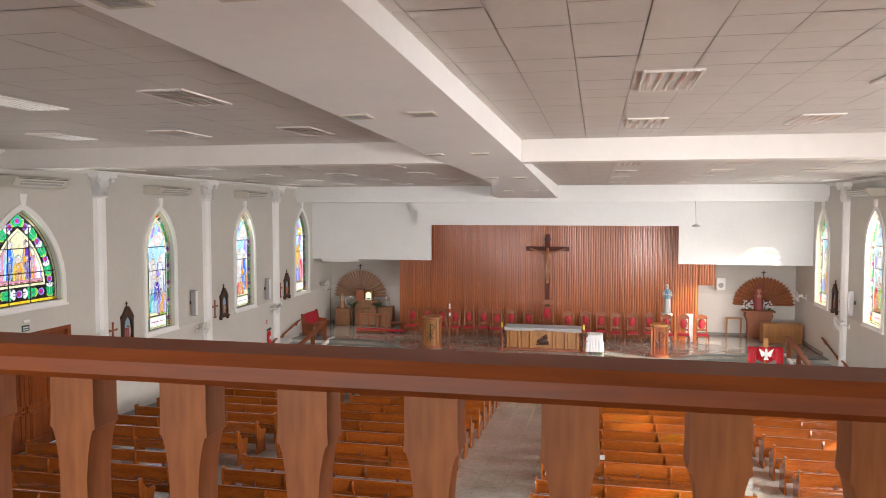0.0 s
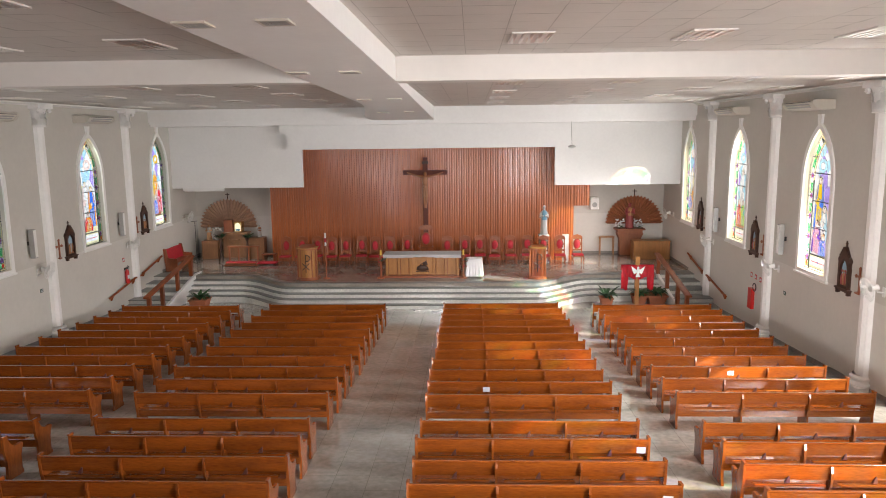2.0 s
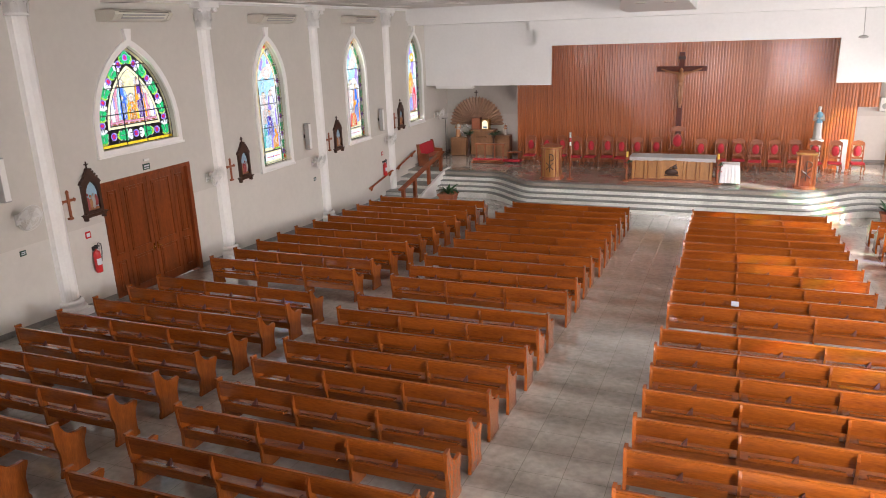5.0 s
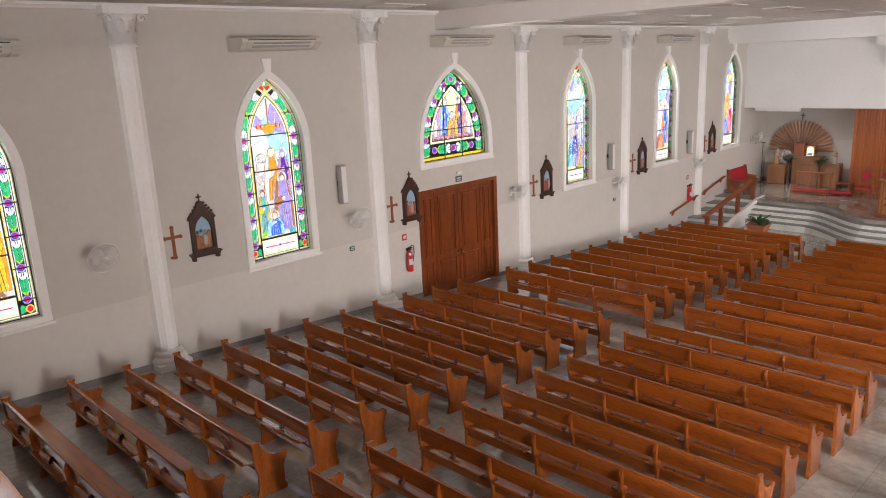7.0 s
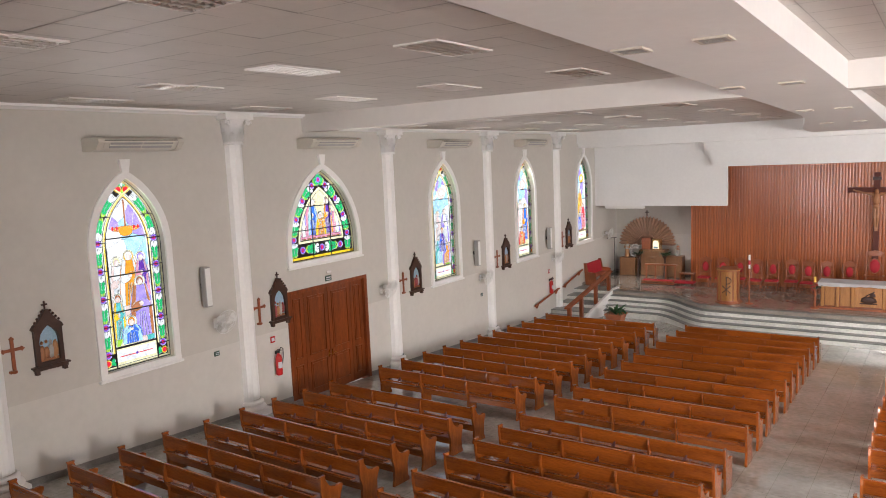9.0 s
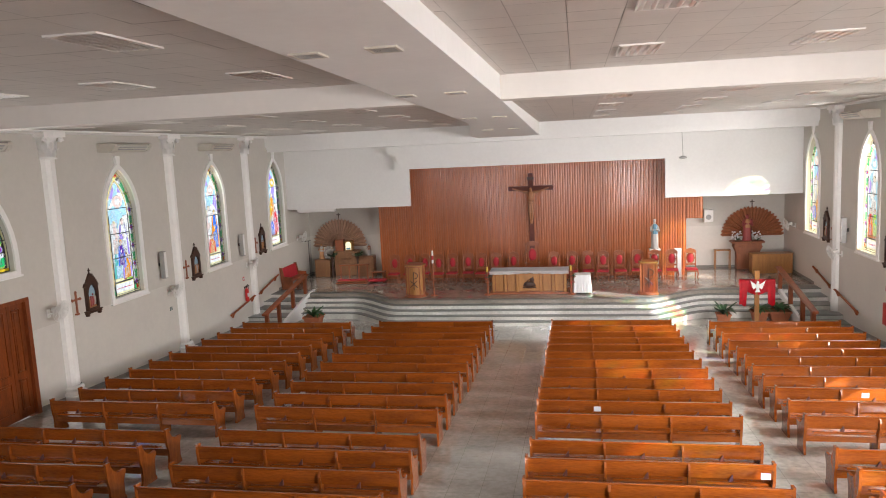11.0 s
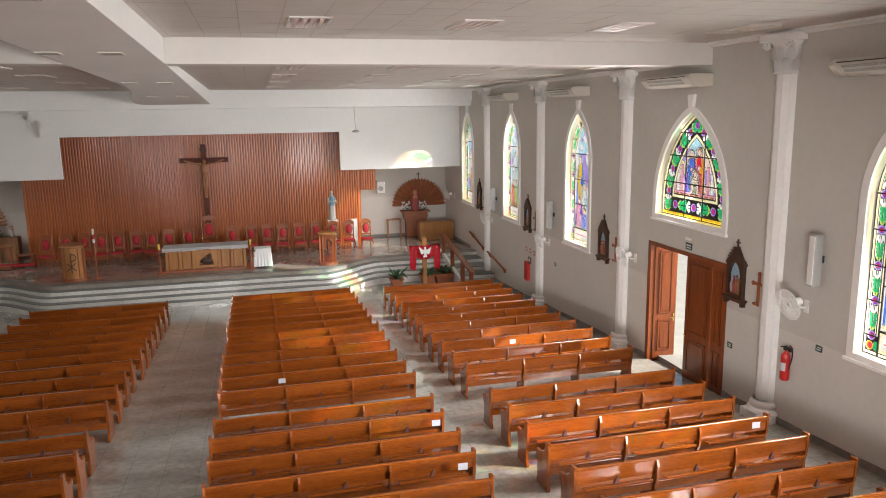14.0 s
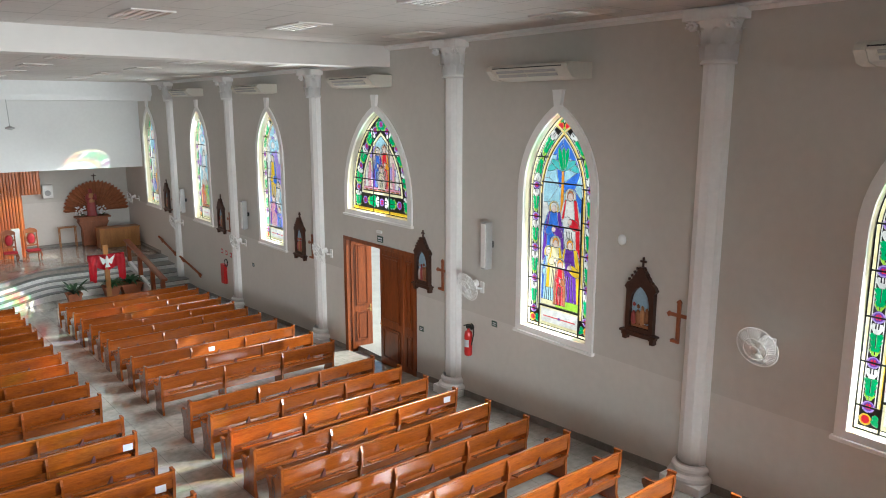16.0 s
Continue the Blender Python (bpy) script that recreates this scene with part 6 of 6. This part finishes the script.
stair_rail(PX0 - 0.12, 1)
stair_rail(PX1 - 0.0, -1)
for x, sgn in ((XL, 1), (XR, -1)):
    r = thing("wall_handrail", "brown wooden handrail on the wall by the stairs", "railing", kind="structure")
    for pts in ([(27.4, -0.84), (29.7, -0.47), (30.3, -0.47)], [(30.3, -0.47), (30.5, -0.40), (32.45, 0.0)]):
        bm = bmesh.new()
        tube(bm, [(x + sgn * 0.11, y, z) for y, z in pts], 0.042, 8)
        part("rail", bm, RAILWOOD, r)
    for y, z in ((27.7, -0.80), (29.6, -0.50), (30.6, -0.38), (32.2, -0.05)):
        bm = bmesh.new()
        prism(bm, [(x, z - 0.20), (x + sgn * 0.05, z - 0.20), (x + sgn * 0.13, z - 0.03), (x, z - 0.02)], "y", y - 0.025, y + 0.025)
        part("bracket", bm, RAILWOOD, r)

# red-backed bench and microphone stand at the left of the platform
b4 = base_z(thing("red_bench", "wooden bench with a red upholstered back", "bench"), -13.74, 32.85, 90)
part("seat", boxes((0.0, 1.9, 0.0, 0.48, 0.38, 0.44), bevel=0.01), CHAIRWOOD, b4)
bm = bmesh.new()
prism(bm, [(0.44, 0.44), (0.52, 0.44), (0.62, 1.0), (0.54, 1.0)], "x", 0.04, 1.86)
part("backrest", bm, REDCLOTH, b4, "red upholstered back")
for x in (0.0, 1.86):
    bm = bmesh.new()
    prism(bm, [(0.0, 0), (0.55, 0), (0.64, 1.05), (0.50, 1.05), (0.42, 0.62), (0.0, 0.58)], "x", x, x + 0.05)
    part("end_panel", bm, CHAIRWOOD, b4)
m2 = base_z(thing("microphone_stand", "thin black microphone stand with boom", "stand"), -13.85, 35.6)
bm = bmesh.new()
tube(bm, [(0, 0, 0.0), (0, 0, 2.0)], 0.014)
part("pole", bm, BLACK, m2)
part("boom", tube(bmesh.new(), [(-0.4, 0, 1.98), (0.12, 0, 2.04)], 0.012), BLACK, m2)
for q in range(3):
    a3 = 2.1 * q
    part("foot", tube(bmesh.new(), [(0, 0, 0.12), (0.28 * math.cos(a3), 0.28 * math.sin(a3), 0.01)], 0.012), BLACK, m2)


# ---------------------------------------------------------------- things on the side walls
# Each is built against the plane y = 0, standing out towards -y, and turned to its wall.
def on_wall(ob, side, y, z, proud=0.0):
    ob.matrix_basis = pose(XL + proud, y, z, 0, 0, 90) if side < 0 else pose(XR - proud, y, z, 0, 0, -90)
    return ob


def air_conditioner():
    a = thing("air_conditioner", "long cream split air conditioner high on the wall", "air conditioner", group="air conditioners above the windows")
    bm = bmesh.new()
    prism(bm, [(0, 0.02), (0, 0.27), (-0.52, 0.27), (-0.60, 0.23), (-0.62, 0.17), (-0.50, 0.04), (-0.30, 0.0), (-0.04, 0.0)], "x", -0.85, 0.85)
    bmesh.ops.bevel(bm, geom=bm.edges[:], offset=0.012, segments=1, affect="EDGES")
    part("body", bm, ACWHITE, a)
    for s in (-1, 1):
        bm = bmesh.new()
        prism(bm, [(0, 0.01), (0, 0.275), (-0.53, 0.275), (-0.61, 0.235), (-0.625, 0.17), (-0.50, 0.03), (-0.30, -0.008)], "x", s * 0.85, s * 0.985)
        part("end_cap", bm, ACWHITE, a)
    for q in range(2):
        bm = bmesh.new()
        prism(bm, [(-0.625, 0.165), (-0.63, 0.155), (-0.535, 0.055), (-0.525, 0.06)], "x", -0.72 + q * 0.73, -0.02 + q * 0.73)
        part("air_outlet", bm, GREYPLASTIC, a, "dark slotted outlet")
    part("flap", boxes((-0.74, 0.74, -0.60, -0.585, 0.10, 0.135)), ACWHITE, a)
    # a black strip stands for the shade in the front slot
    part("shadow_slot", boxes((-0.84, 0.84, -0.613, -0.60, 0.205, 0.222)), BLACK, a, "narrow black strip for the shade of a slot along the front")
    return a


first = None
for n, y in enumerate(BAYS[:5]):
    for side in (-1, 1):
        yy = y + ((0.28 if n else 0.0) if side > 0 else 0.12)
        if first is None:
            first = on_wall(air_conditioner(), side, yy, 6.03)
        else:
            copy_thing(first, pose(XL, yy, 6.03 if n < 3 else 5.98, 0, 0, 90) if side < 0 else pose(XR, yy, 6.03 if n < 3 else 5.98, 0, 0, -90))


def station(seed):
    s = thing("station_panel", "dark carved gothic frame with a painted relief", "wall plaque", group="devotional plaques on the walls")
    out = [(-0.30, 0.0), (0.30, 0.0), (0.30, 0.06), (0.27, 0.10), (0.27, 0.78), (0.31, 0.82), (0.26, 0.90), (0.20, 0.93), (0.12, 1.04), (0.05, 1.14), (0.035, 1.18), (-0.035, 1.18), (-0.05, 1.14), (-0.12, 1.04),
           (-0.20, 0.93), (-0.26, 0.90), (-0.31, 0.82), (-0.27, 0.78), (-0.27, 0.10), (-0.30, 0.06)]
    inn = [(0.19, 0.16), (0.19, 0.58), (0.16, 0.70), (0.10, 0.79), (0.0, 0.87), (-0.10, 0.79), (-0.16, 0.70), (-0.19, 0.58), (-0.19, 0.16)]
    bm = bmesh.new()
    loops = []
    for lp in (out, inn):
        vs = [bm.verts.new((u, -0.09, z)) for u, z in lp]
        loops += [bm.edges.new((vs[i], vs[(i + 1) % len(vs)])) for i in range(len(vs))]
    bmesh.ops.triangle_fill(bm, use_beauty=True, use_dissolve=False, edges=loops)
    ext = bmesh.ops.extrude_face_region(bm, geom=bm.faces[:])
    bmesh.ops.translate(bm, verts=[v for v in ext["geom"] if isinstance(v, bmesh.types.BMVert)], vec=(0, 0.09, 0))
    for u in (-0.27, 0.27):
        box(bm, u - 0.05, u + 0.05, -0.11, 0, 0.0, 0.09)
        box(bm, u - 0.035, u + 0.035, -0.10, 0, -0.07, 0.0)
    box(bm, -0.36, 0.36, -0.12, 0, 0.05, 0.085)
    for s2 in (-1, 1):
        for q in range(4):
            blob(bm, (s2 * (0.23 - 0.05 * q), -0.07, 0.95 + 0.065 * q), (0.03, 0.03, 0.03), 1)
    part("frame", bm, DARKWOOD, s)
    bm = bmesh.new()
    bm.faces.new([bm.verts.new((u * 1.02, -0.02, z)) for u, z in inn])
    part("painted_ground", bm, PANEL_SKY, s, "pale blue painted ground")
    rng = random.Random(seed)
    for q in range(4):
        u = -0.13 + 0.085 * q
        bm = bmesh.new()
        blob(bm, (u, -0.04, 0.30 + 0.02 * q), (0.06, 0.025, 0.15 + rng.uniform(-0.03, 0.04)), 2, 0.3)
        blob(bm, (u, -0.045, 0.50 + rng.uniform(-0.03, 0.05)), (0.032, 0.022, 0.04), 1)
        part("relief", bm, [rng.choice([STATUE_RED, STATUE_BROWN, STATUE_WHITE, SKIN_PLASTER])], s)
    part("relief_ground", boxes((-0.18, 0.18, -0.05, -0.015, 0.16, 0.22), bevel=0.008), SKIN_PLASTER, s)
    bm = bmesh.new()
    box(bm, -0.011, 0.011, -0.05, -0.02, 1.18, 1.34)
    box(bm, -0.055, 0.055, -0.05, -0.02, 1.255, 1.285)
    part("finial_cross", bm, DARKWOOD, s)
    return s


def small_cross():
    c = thing("wooden_wall_cross", "small brown wooden cross beside a plaque", "cross", group="small crosses on the walls")
    bm = bmesh.new()
    box(bm, -0.032, 0.032, -0.035, 0, 0, 0.66, bevel=0.005)
    box(bm, -0.17, 0.17, -0.03, -0.002, 0.43, 0.49, bevel=0.005)
    for u, z in ((-0.17, 0.46), (0.17, 0.46), (0.0, 0.67)):
        out = ellipse(u, z, 0.048, 0.048, 4)
        prism(bm, out, "y", -0.034, -0.003)
    part("upright", bm, CHAIRWOOD, c)
    part("foot_block", boxes((-0.10, 0.03, -0.08, 0, 0.02, 0.07), bevel=0.008), CHAIRWOOD, c)
    return c


st0 = cr0 = None
ST_Y = [(6.93, 1.84), (12.93, 1.50), (19.0, 1.24), (25.1, 1.20), (31.1, 1.30)]
for n, (y, z) in enumerate(ST_Y):
    for side in (-1, 1):
        on_wall(station(n * 2 + (side > 0)), side, y, z)
        cy = y - 0.70 if side > 0 else y - 0.66
        m = pose(XL, cy, z + 0.06, 0, 0, 90) if side < 0 else pose(XR, cy, z + 0.06, 0, 0, -90)
        if cr0 is None:
            cr0 = small_cross()
            cr0.matrix_basis = m
        else:
            copy_thing(cr0, m)


def column_speaker():
    s = thing("column_loudspeaker", "slim grey column loudspeaker on the wall", "loudspeaker", group="column loudspeakers on the walls")
    part("cabinet", boxes((-0.085, 0.085, -0.26, -0.09, 0, 0.95), bevel=0.012), GREYPLASTIC, s)
    part("grille", boxes((-0.07, 0.07, -0.272, -0.26, 0.03, 0.92), bevel=0.005), WHITEPLASTIC, s)
    part("bracket", boxes((-0.03, 0.03, -0.09, 0, 0.42, 0.55), bevel=0.005), BLACK, s)
    return s


sp0 = None
for y, z in ((10.6, 2.37), (22.72, 1.60), (28.8, 1.48)):
    for side in (-1, 1):
        m = pose(XL, y, z, 0, 0, 90) if side < 0 else pose(XR, y, z, 0, 0, -90)
        if sp0 is None:
            sp0 = column_speaker()
            sp0.matrix_basis = m
        else:
            copy_thing(sp0, m)


def wall_fan():
    f = thing("wall_fan", "white oscillating wall fan with a wire guard", "fan", group="fans on the side walls")
    part("wall_plate", boxes((-0.06, 0.06, -0.03, 0, -0.22, 0.02), bevel=0.01), WHITEPLASTIC, f)
    part("arm", tube(bmesh.new(), [(0, -0.02, -0.12), (0, -0.16, -0.10), (0, -0.20, 0.0)], 0.025), WHITEPLASTIC, f)
    bm = bmesh.new()
    tube(bm, [(0, -0.16, 0.02), (0, -0.34, -0.02)], [0.075, 0.06], 12)
    part("motor", bm, WHITEPLASTIC, f)
    R = 0.30
    tilt = Matrix.Translation((0, -0.42, -0.03)) @ Matrix.Rotation(radians(16), 4, "X")
    bm = bmesh.new()
    for k in range(44):
        a = 2 * math.pi * k / 44
        c, s = math.cos(a), math.sin(a)
        tube(bm, [(0.05 * c, -0.075, 0.05 * s), (R * 0.6 * c, -0.065, R * 0.6 * s), (R * c, 0, R * s)], 0.0026, 3)
        tube(bm, [(0.06 * c, 0.085, 0.06 * s), (R * 0.6 * c, 0.07, R * 0.6 * s), (R * c, 0, R * s)], 0.0026, 3)
    for rr, yy in ((R, 0), (R * 0.55, -0.068)):
        tube(bm, [(rr * math.cos(2 * math.pi * k / 28), yy, rr * math.sin(2 * math.pi * k / 28)) for k in range(29)], 0.007, 4)
    bmesh.ops.transform(bm, matrix=tilt, verts=bm.verts)
    part("guard", bm, WHITEPLASTIC, f, "white wire guard")
    bm = bmesh.new()
    blob(bm, (0, -0.078, 0), (0.06, 0.014, 0.06))
    bmesh.ops.transform(bm, matrix=tilt, verts=bm.verts)
    part("badge", bm, WHITEPLASTIC, f)
    for k in range(3):
        a = 2.094 * k + 0.4
        bm = bmesh.new()
        vs = []
        for r, w, tw in ((0.05, 0.25, 0.02), (0.16, 0.42, 0.03), (0.25, 0.5, 0.03), (0.275, 0.3, 0.02)):
            vs.append([bm.verts.new((r * math.cos(a + e * w), e * tw, r * math.sin(a + e * w))) for e in (-1, 0, 1)])
        for r1, r2 in zip(vs, vs[1:]):
            for e in range(2):
                bm.faces.new((r1[e], r1[e + 1], r2[e + 1], r2[e]))
        bmesh.ops.solidify(bm, geom=bm.faces[:], thickness=0.004)
        bmesh.ops.transform(bm, matrix=tilt, verts=bm.verts)
        part("blade", bm, WHITEPLASTIC, f)
    return f


fan0 = None
FAN_Z = {4.72: 2.36, 10.9: 2.0, 17.2: 1.72, 23.1: 1.16, 29.4: 1.08, 35.4: 1.5}
for y, z in FAN_Z.items():
    for side in (-1, 1):
        m = pose(XL, y, z, 0, 0, 90) if side < 0 else pose(XR, y, z, 0, 0, -90)
        if fan0 is None:
            fan0 = wall_fan()
            fan0.matrix_basis = m
        else:
            copy_thing(fan0, m)


def extinguisher():
    e = thing("fire_extinguisher", "red fire extinguisher hung on the wall", "fire extinguisher")
    bm = bmesh.new()
    lathe(bm, [(0.07, 0.0), (0.085, 0.02), (0.088, 0.05), (0.088, 0.46), (0.075, 0.52), (0.03, 0.56), (0.025, 0.60)], 16, cy=-0.11)
    part("cylinder", bm, REDPAINT, e)
    bm = bmesh.new()
    prism(bm, ellipse(0, -0.11, 0.0905, 0.0905, 10, math.radians(215), math.radians(325)) + ellipse(0, -0.11, 0.087, 0.087, 10, math.radians(215), math.radians(325))[::-1], "z", 0.20, 0.36)
    part("label_band", bm, PAPER, e, "white label")
    part("valve", boxes((-0.03, 0.03, -0.16, -0.06, 0.60, 0.66), bevel=0.008), BLACK, e)
    part("lever", boxes((-0.012, 0.012, -0.24, -0.08, 0.67, 0.69), bevel=0.004), BLACK, e)
    part("hose", tube(bmesh.new(), [(0.02, -0.1, 0.63), (0.10, -0.11, 0.72), (0.17, -0.11, 0.68), (0.17, -0.11, 0.5), (0.11, -0.12, 0.25)], 0.013), BLACK, e)
    part("hook", boxes((-0.02, 0.02, -0.05, 0, 0.55, 0.64)), BLACK, e)
    return e


def plate(name, label, cat, w, h, material, inset=None, insmat=None, t=0.012):
    p = thing(name, label, cat)
    part("plate", boxes((-w / 2, w / 2, -t, 0, 0, h), bevel=0.003), material, p)
    if inset:
        for (a, b, c, d) in inset:
            part("mark", boxes((a, b, -t - 0.004, -t + 0.001, c, d)), insmat, p)
    return p


on_wall(extinguisher(), -1, 12.72, 0.13)
on_wall(extinguisher(), 1, 11.22, 0.36)
on_wall(extinguisher(), -1, 29.0, -0.55)
cab = on_wall(thing("hose_cabinet", "red fire hose cabinet on the side wall", "fire cabinet"), 1, 25.1, -0.72)
part("box", boxes((-0.16, 0.16, -0.12, 0, 0, 0.72), bevel=0.01), REDPAINT, cab)
part("hose", tube(bmesh.new(), [(0.25 + 0.14 * math.cos(q * 0.7), -0.06, 0.80 + 0.14 * math.sin(q * 0.7)) for q in range(10)], 0.018), BLACK, cab)
for dy, z in ((12.66, 1.0), (29.0, 0.35), (24.9, 0.35), (24.5, 0.33), (25.3, 0.36)):
    side = -1 if dy in (12.66, 29.0) else 1
    on_wall(plate("fire_sign", "small red and white fire equipment sign", "sign", 0.16, 0.17, REDPAINT, [(-0.05, 0.05, 0.04, 0.13)], PAPER), side, dy, z)
for side, y in ((-1, 14.88), (1, 14.75)):
    on_wall(plate("exit_sign", "small green and white sign over the door", "sign", 0.26, 0.16, GREEN_SIGN, [(-0.09, 0.09, 0.03, 0.055), (-0.09, 0.09, 0.085, 0.12)], PAPER), side, y, 2.29)
    e = on_wall(thing("emergency_light", "small white emergency light above the door", "light"), side, y, 2.52)
    part("body", boxes((-0.10, 0.10, -0.06, 0, 0, 0.07), bevel=0.012), WHITEPLASTIC, e)
for side, y, z in ((-1, 10.87, 1.09), (1, 10.52, 1.14), (-1, 23.2, 0.35), (1, 22.57, 0.33), (1, 13.05, 0.42)):
    on_wall(plate("wall_switch_plate", "small dark green sign plate on the wall", "sign", 0.16, 0.12, GREEN_SIGN, [(-0.05, 0.05, 0.03, 0.05), (-0.04, 0.06, 0.07, 0.09)], PAPER), side, y, z)
lamp = on_wall(thing("round_sensor", "small round white sensor on the wall", "sensor"), 1, 7.39, 3.40)
part("dome", blob(bmesh.new(), (0, -0.02, 0), (0.08, 0.05, 0.10)), WHITEPLASTIC, lamp)

# speaker and tube lamp by the side altars, pendant near the altar beam
s2 = thing("wall_loudspeaker", "white box loudspeaker on the end wall", "loudspeaker", pose(6.3, 37.28, 1.5))
part("cabinet", boxes((-0.22, 0.22, -0.30, 0, 0, 0.62), bevel=0.03), WHITEPLASTIC, s2)
part("cone", lathe(bmesh.new(), [(0.13, 0.0), (0.12, 0.012), (0.04, 0.004)], 16), GREYPLASTIC, s2, m=pose(0, -0.30, 0.25, 90, 0, 0))
s3 = thing("tube_lamp", "white tube lamp under the hanging wall", "lamp", pose(-12.9, 34.6, 2.80))
part("housing", boxes((-1.0, 1.0, -0.08, 0.08, 0.03, 0.17), bevel=0.015), WHITEPLASTIC, s3)
part("tube", tube(bmesh.new(), [(-0.95, 0, 0.015), (0.95, 0, 0.015)], 0.02), WHITEPLASTIC, s3)
pm = thing("ceiling_pendant", "small pendant fixture hanging on a thin rod", "pendant", pose(4.45, 32.2, 4.78))
part("rod", tube(bmesh.new(), [(0, 0, 0.08), (0, 0.3, 1.1)], 0.012), GREYPLASTIC, pm)
part("head", lathe(bmesh.new(), [(0.05, 0.10), (0.16, 0.05), (0.17, 0.0), (0.05, -0.03)], 14), GREYPLASTIC, pm)

# papers left on pews
for x, y, dz in ((0.35, 15.6, 0.7), (3.0, 18.8, 0.72), (2.95, 12.0, 0.72), (2.9, 10.08, 0.72), (6.2, 16.9, 0.72), (8.35, 16.05, 0.74), (8.2, 10.1, 0.72)):
    m = pose(x, y - 0.075, floor_z(y) + dz, 0, 0, jit.uniform(-4, 4))
    tagged(part("notice_sheet", boxes((-0.075, 0.075, -0.004, 0.0, -0.055, 0.055)), PAPER, m=m), "white paper notice fixed to a pew back", "paper")


# ---------------------------------------------------------------- ceiling fittings
def troffer():
    t = thing("ceiling_light", "recessed louvred fluorescent ceiling light, switched off", "ceiling light", group="recessed lights in the ceiling")
    part("frame", boxes((-0.32, -0.295, -0.64, 0.64, -0.016, 0.01), (0.295, 0.32, -0.64, 0.64, -0.016, 0.01), (-0.295, 0.295, -0.64, -0.615, -0.016, 0.01), (-0.295, 0.295, 0.615, 0.64, -0.016, 0.01)), CEIL_PAINT, t)
    part("back_tray", boxes((-0.295, 0.295, -0.615, 0.615, 0.012, 0.016)), GREYPLASTIC, t)
    # polished wings with rounded faces, the lamp slots between them
    for k in range(5):
        x = -0.262 + 0.131 * k
        bm = bmesh.new()
        arc = [(x - 0.033 * math.cos(math.pi * q / 8), 0.008 - 0.026 * math.sin(math.pi * q / 8)) for q in range(9)]
        prism(bm, arc, "y", -0.612, 0.612)
        for f in bm.faces:
            f.smooth = len(f.verts) == 4
        part("reflector", bm, ALU, t)
    for k in range(4):
        x = -0.1965 + 0.131 * k
        bm = bmesh.new()
        for q in range(16):
            y = -0.58 + q * 0.0773
            prism(bm, [(y - 0.012, 0.008), (y + 0.012, 0.008), (y + 0.003, -0.013), (y - 0.003, -0.013)], "x", x - 0.032, x + 0.032)
        tagged(part("louvre", bm, ALU, t), kind="stuff")
    return t


t0 = None
for z, ys in ((CEIL_A, (-0.5, 3.5, 7.62, 11.72)), (CEIL_B, (17.2, 20.95, 24.7, 28.6))):
    for y in ys:
        for x in (0.98, 3.63, 6.25, 8.7, -5.2, -7.85, -10.5, -13.1):
            m = pose(x, y, z - 0.008)
            if t0 is None:
                t0 = troffer()
                t0.matrix_basis = m
            else:
                copy_thing(t0, m)


def diffuser():
    d = thing("air_diffuser", "small square white ceiling air vent", "air vent", group="air vents in the duct box")
    for q in range(4):
        r0, r1 = 0.17 - 0.042 * q, 0.135 - 0.042 * q
        bm = bmesh.new()
        for (a, b, c2, d2) in ((-r0, r0, -r0, -r1), (-r0, r0, r1, r0), (-r0, -r1, -r1, r1), (r1, r0, -r1, r1)):
            if r1 > 0:
                box(bm, a, b, c2, d2, -0.022 + 0.002 * q, 0.0)
        if r1 > 0:
            part("vane", bm, ACWHITE if q == 0 else GREYPLASTIC, d)
    part("damper", boxes((-0.02, 0.02, -0.02, 0.02, -0.02, 0.0)), GREYPLASTIC, d)
    return d


d0 = None
for x, y in ((-2.8, 7.6), (-1.94, 7.55), (-2.87, 12.4), (-1.98, 12.4), (-2.72, 19.0), (-1.92, 19.0), (-3.0, 25.5), (-2.1, 25.5), (-2.75, 2.8), (-1.95, 2.8)):
    m = pose(x, y, duct_row(y)[2] - 0.002, -1.35)
    if d0 is None:
        d0 = diffuser()
        d0.matrix_basis = m
    else:
        copy_thing(d0, m)
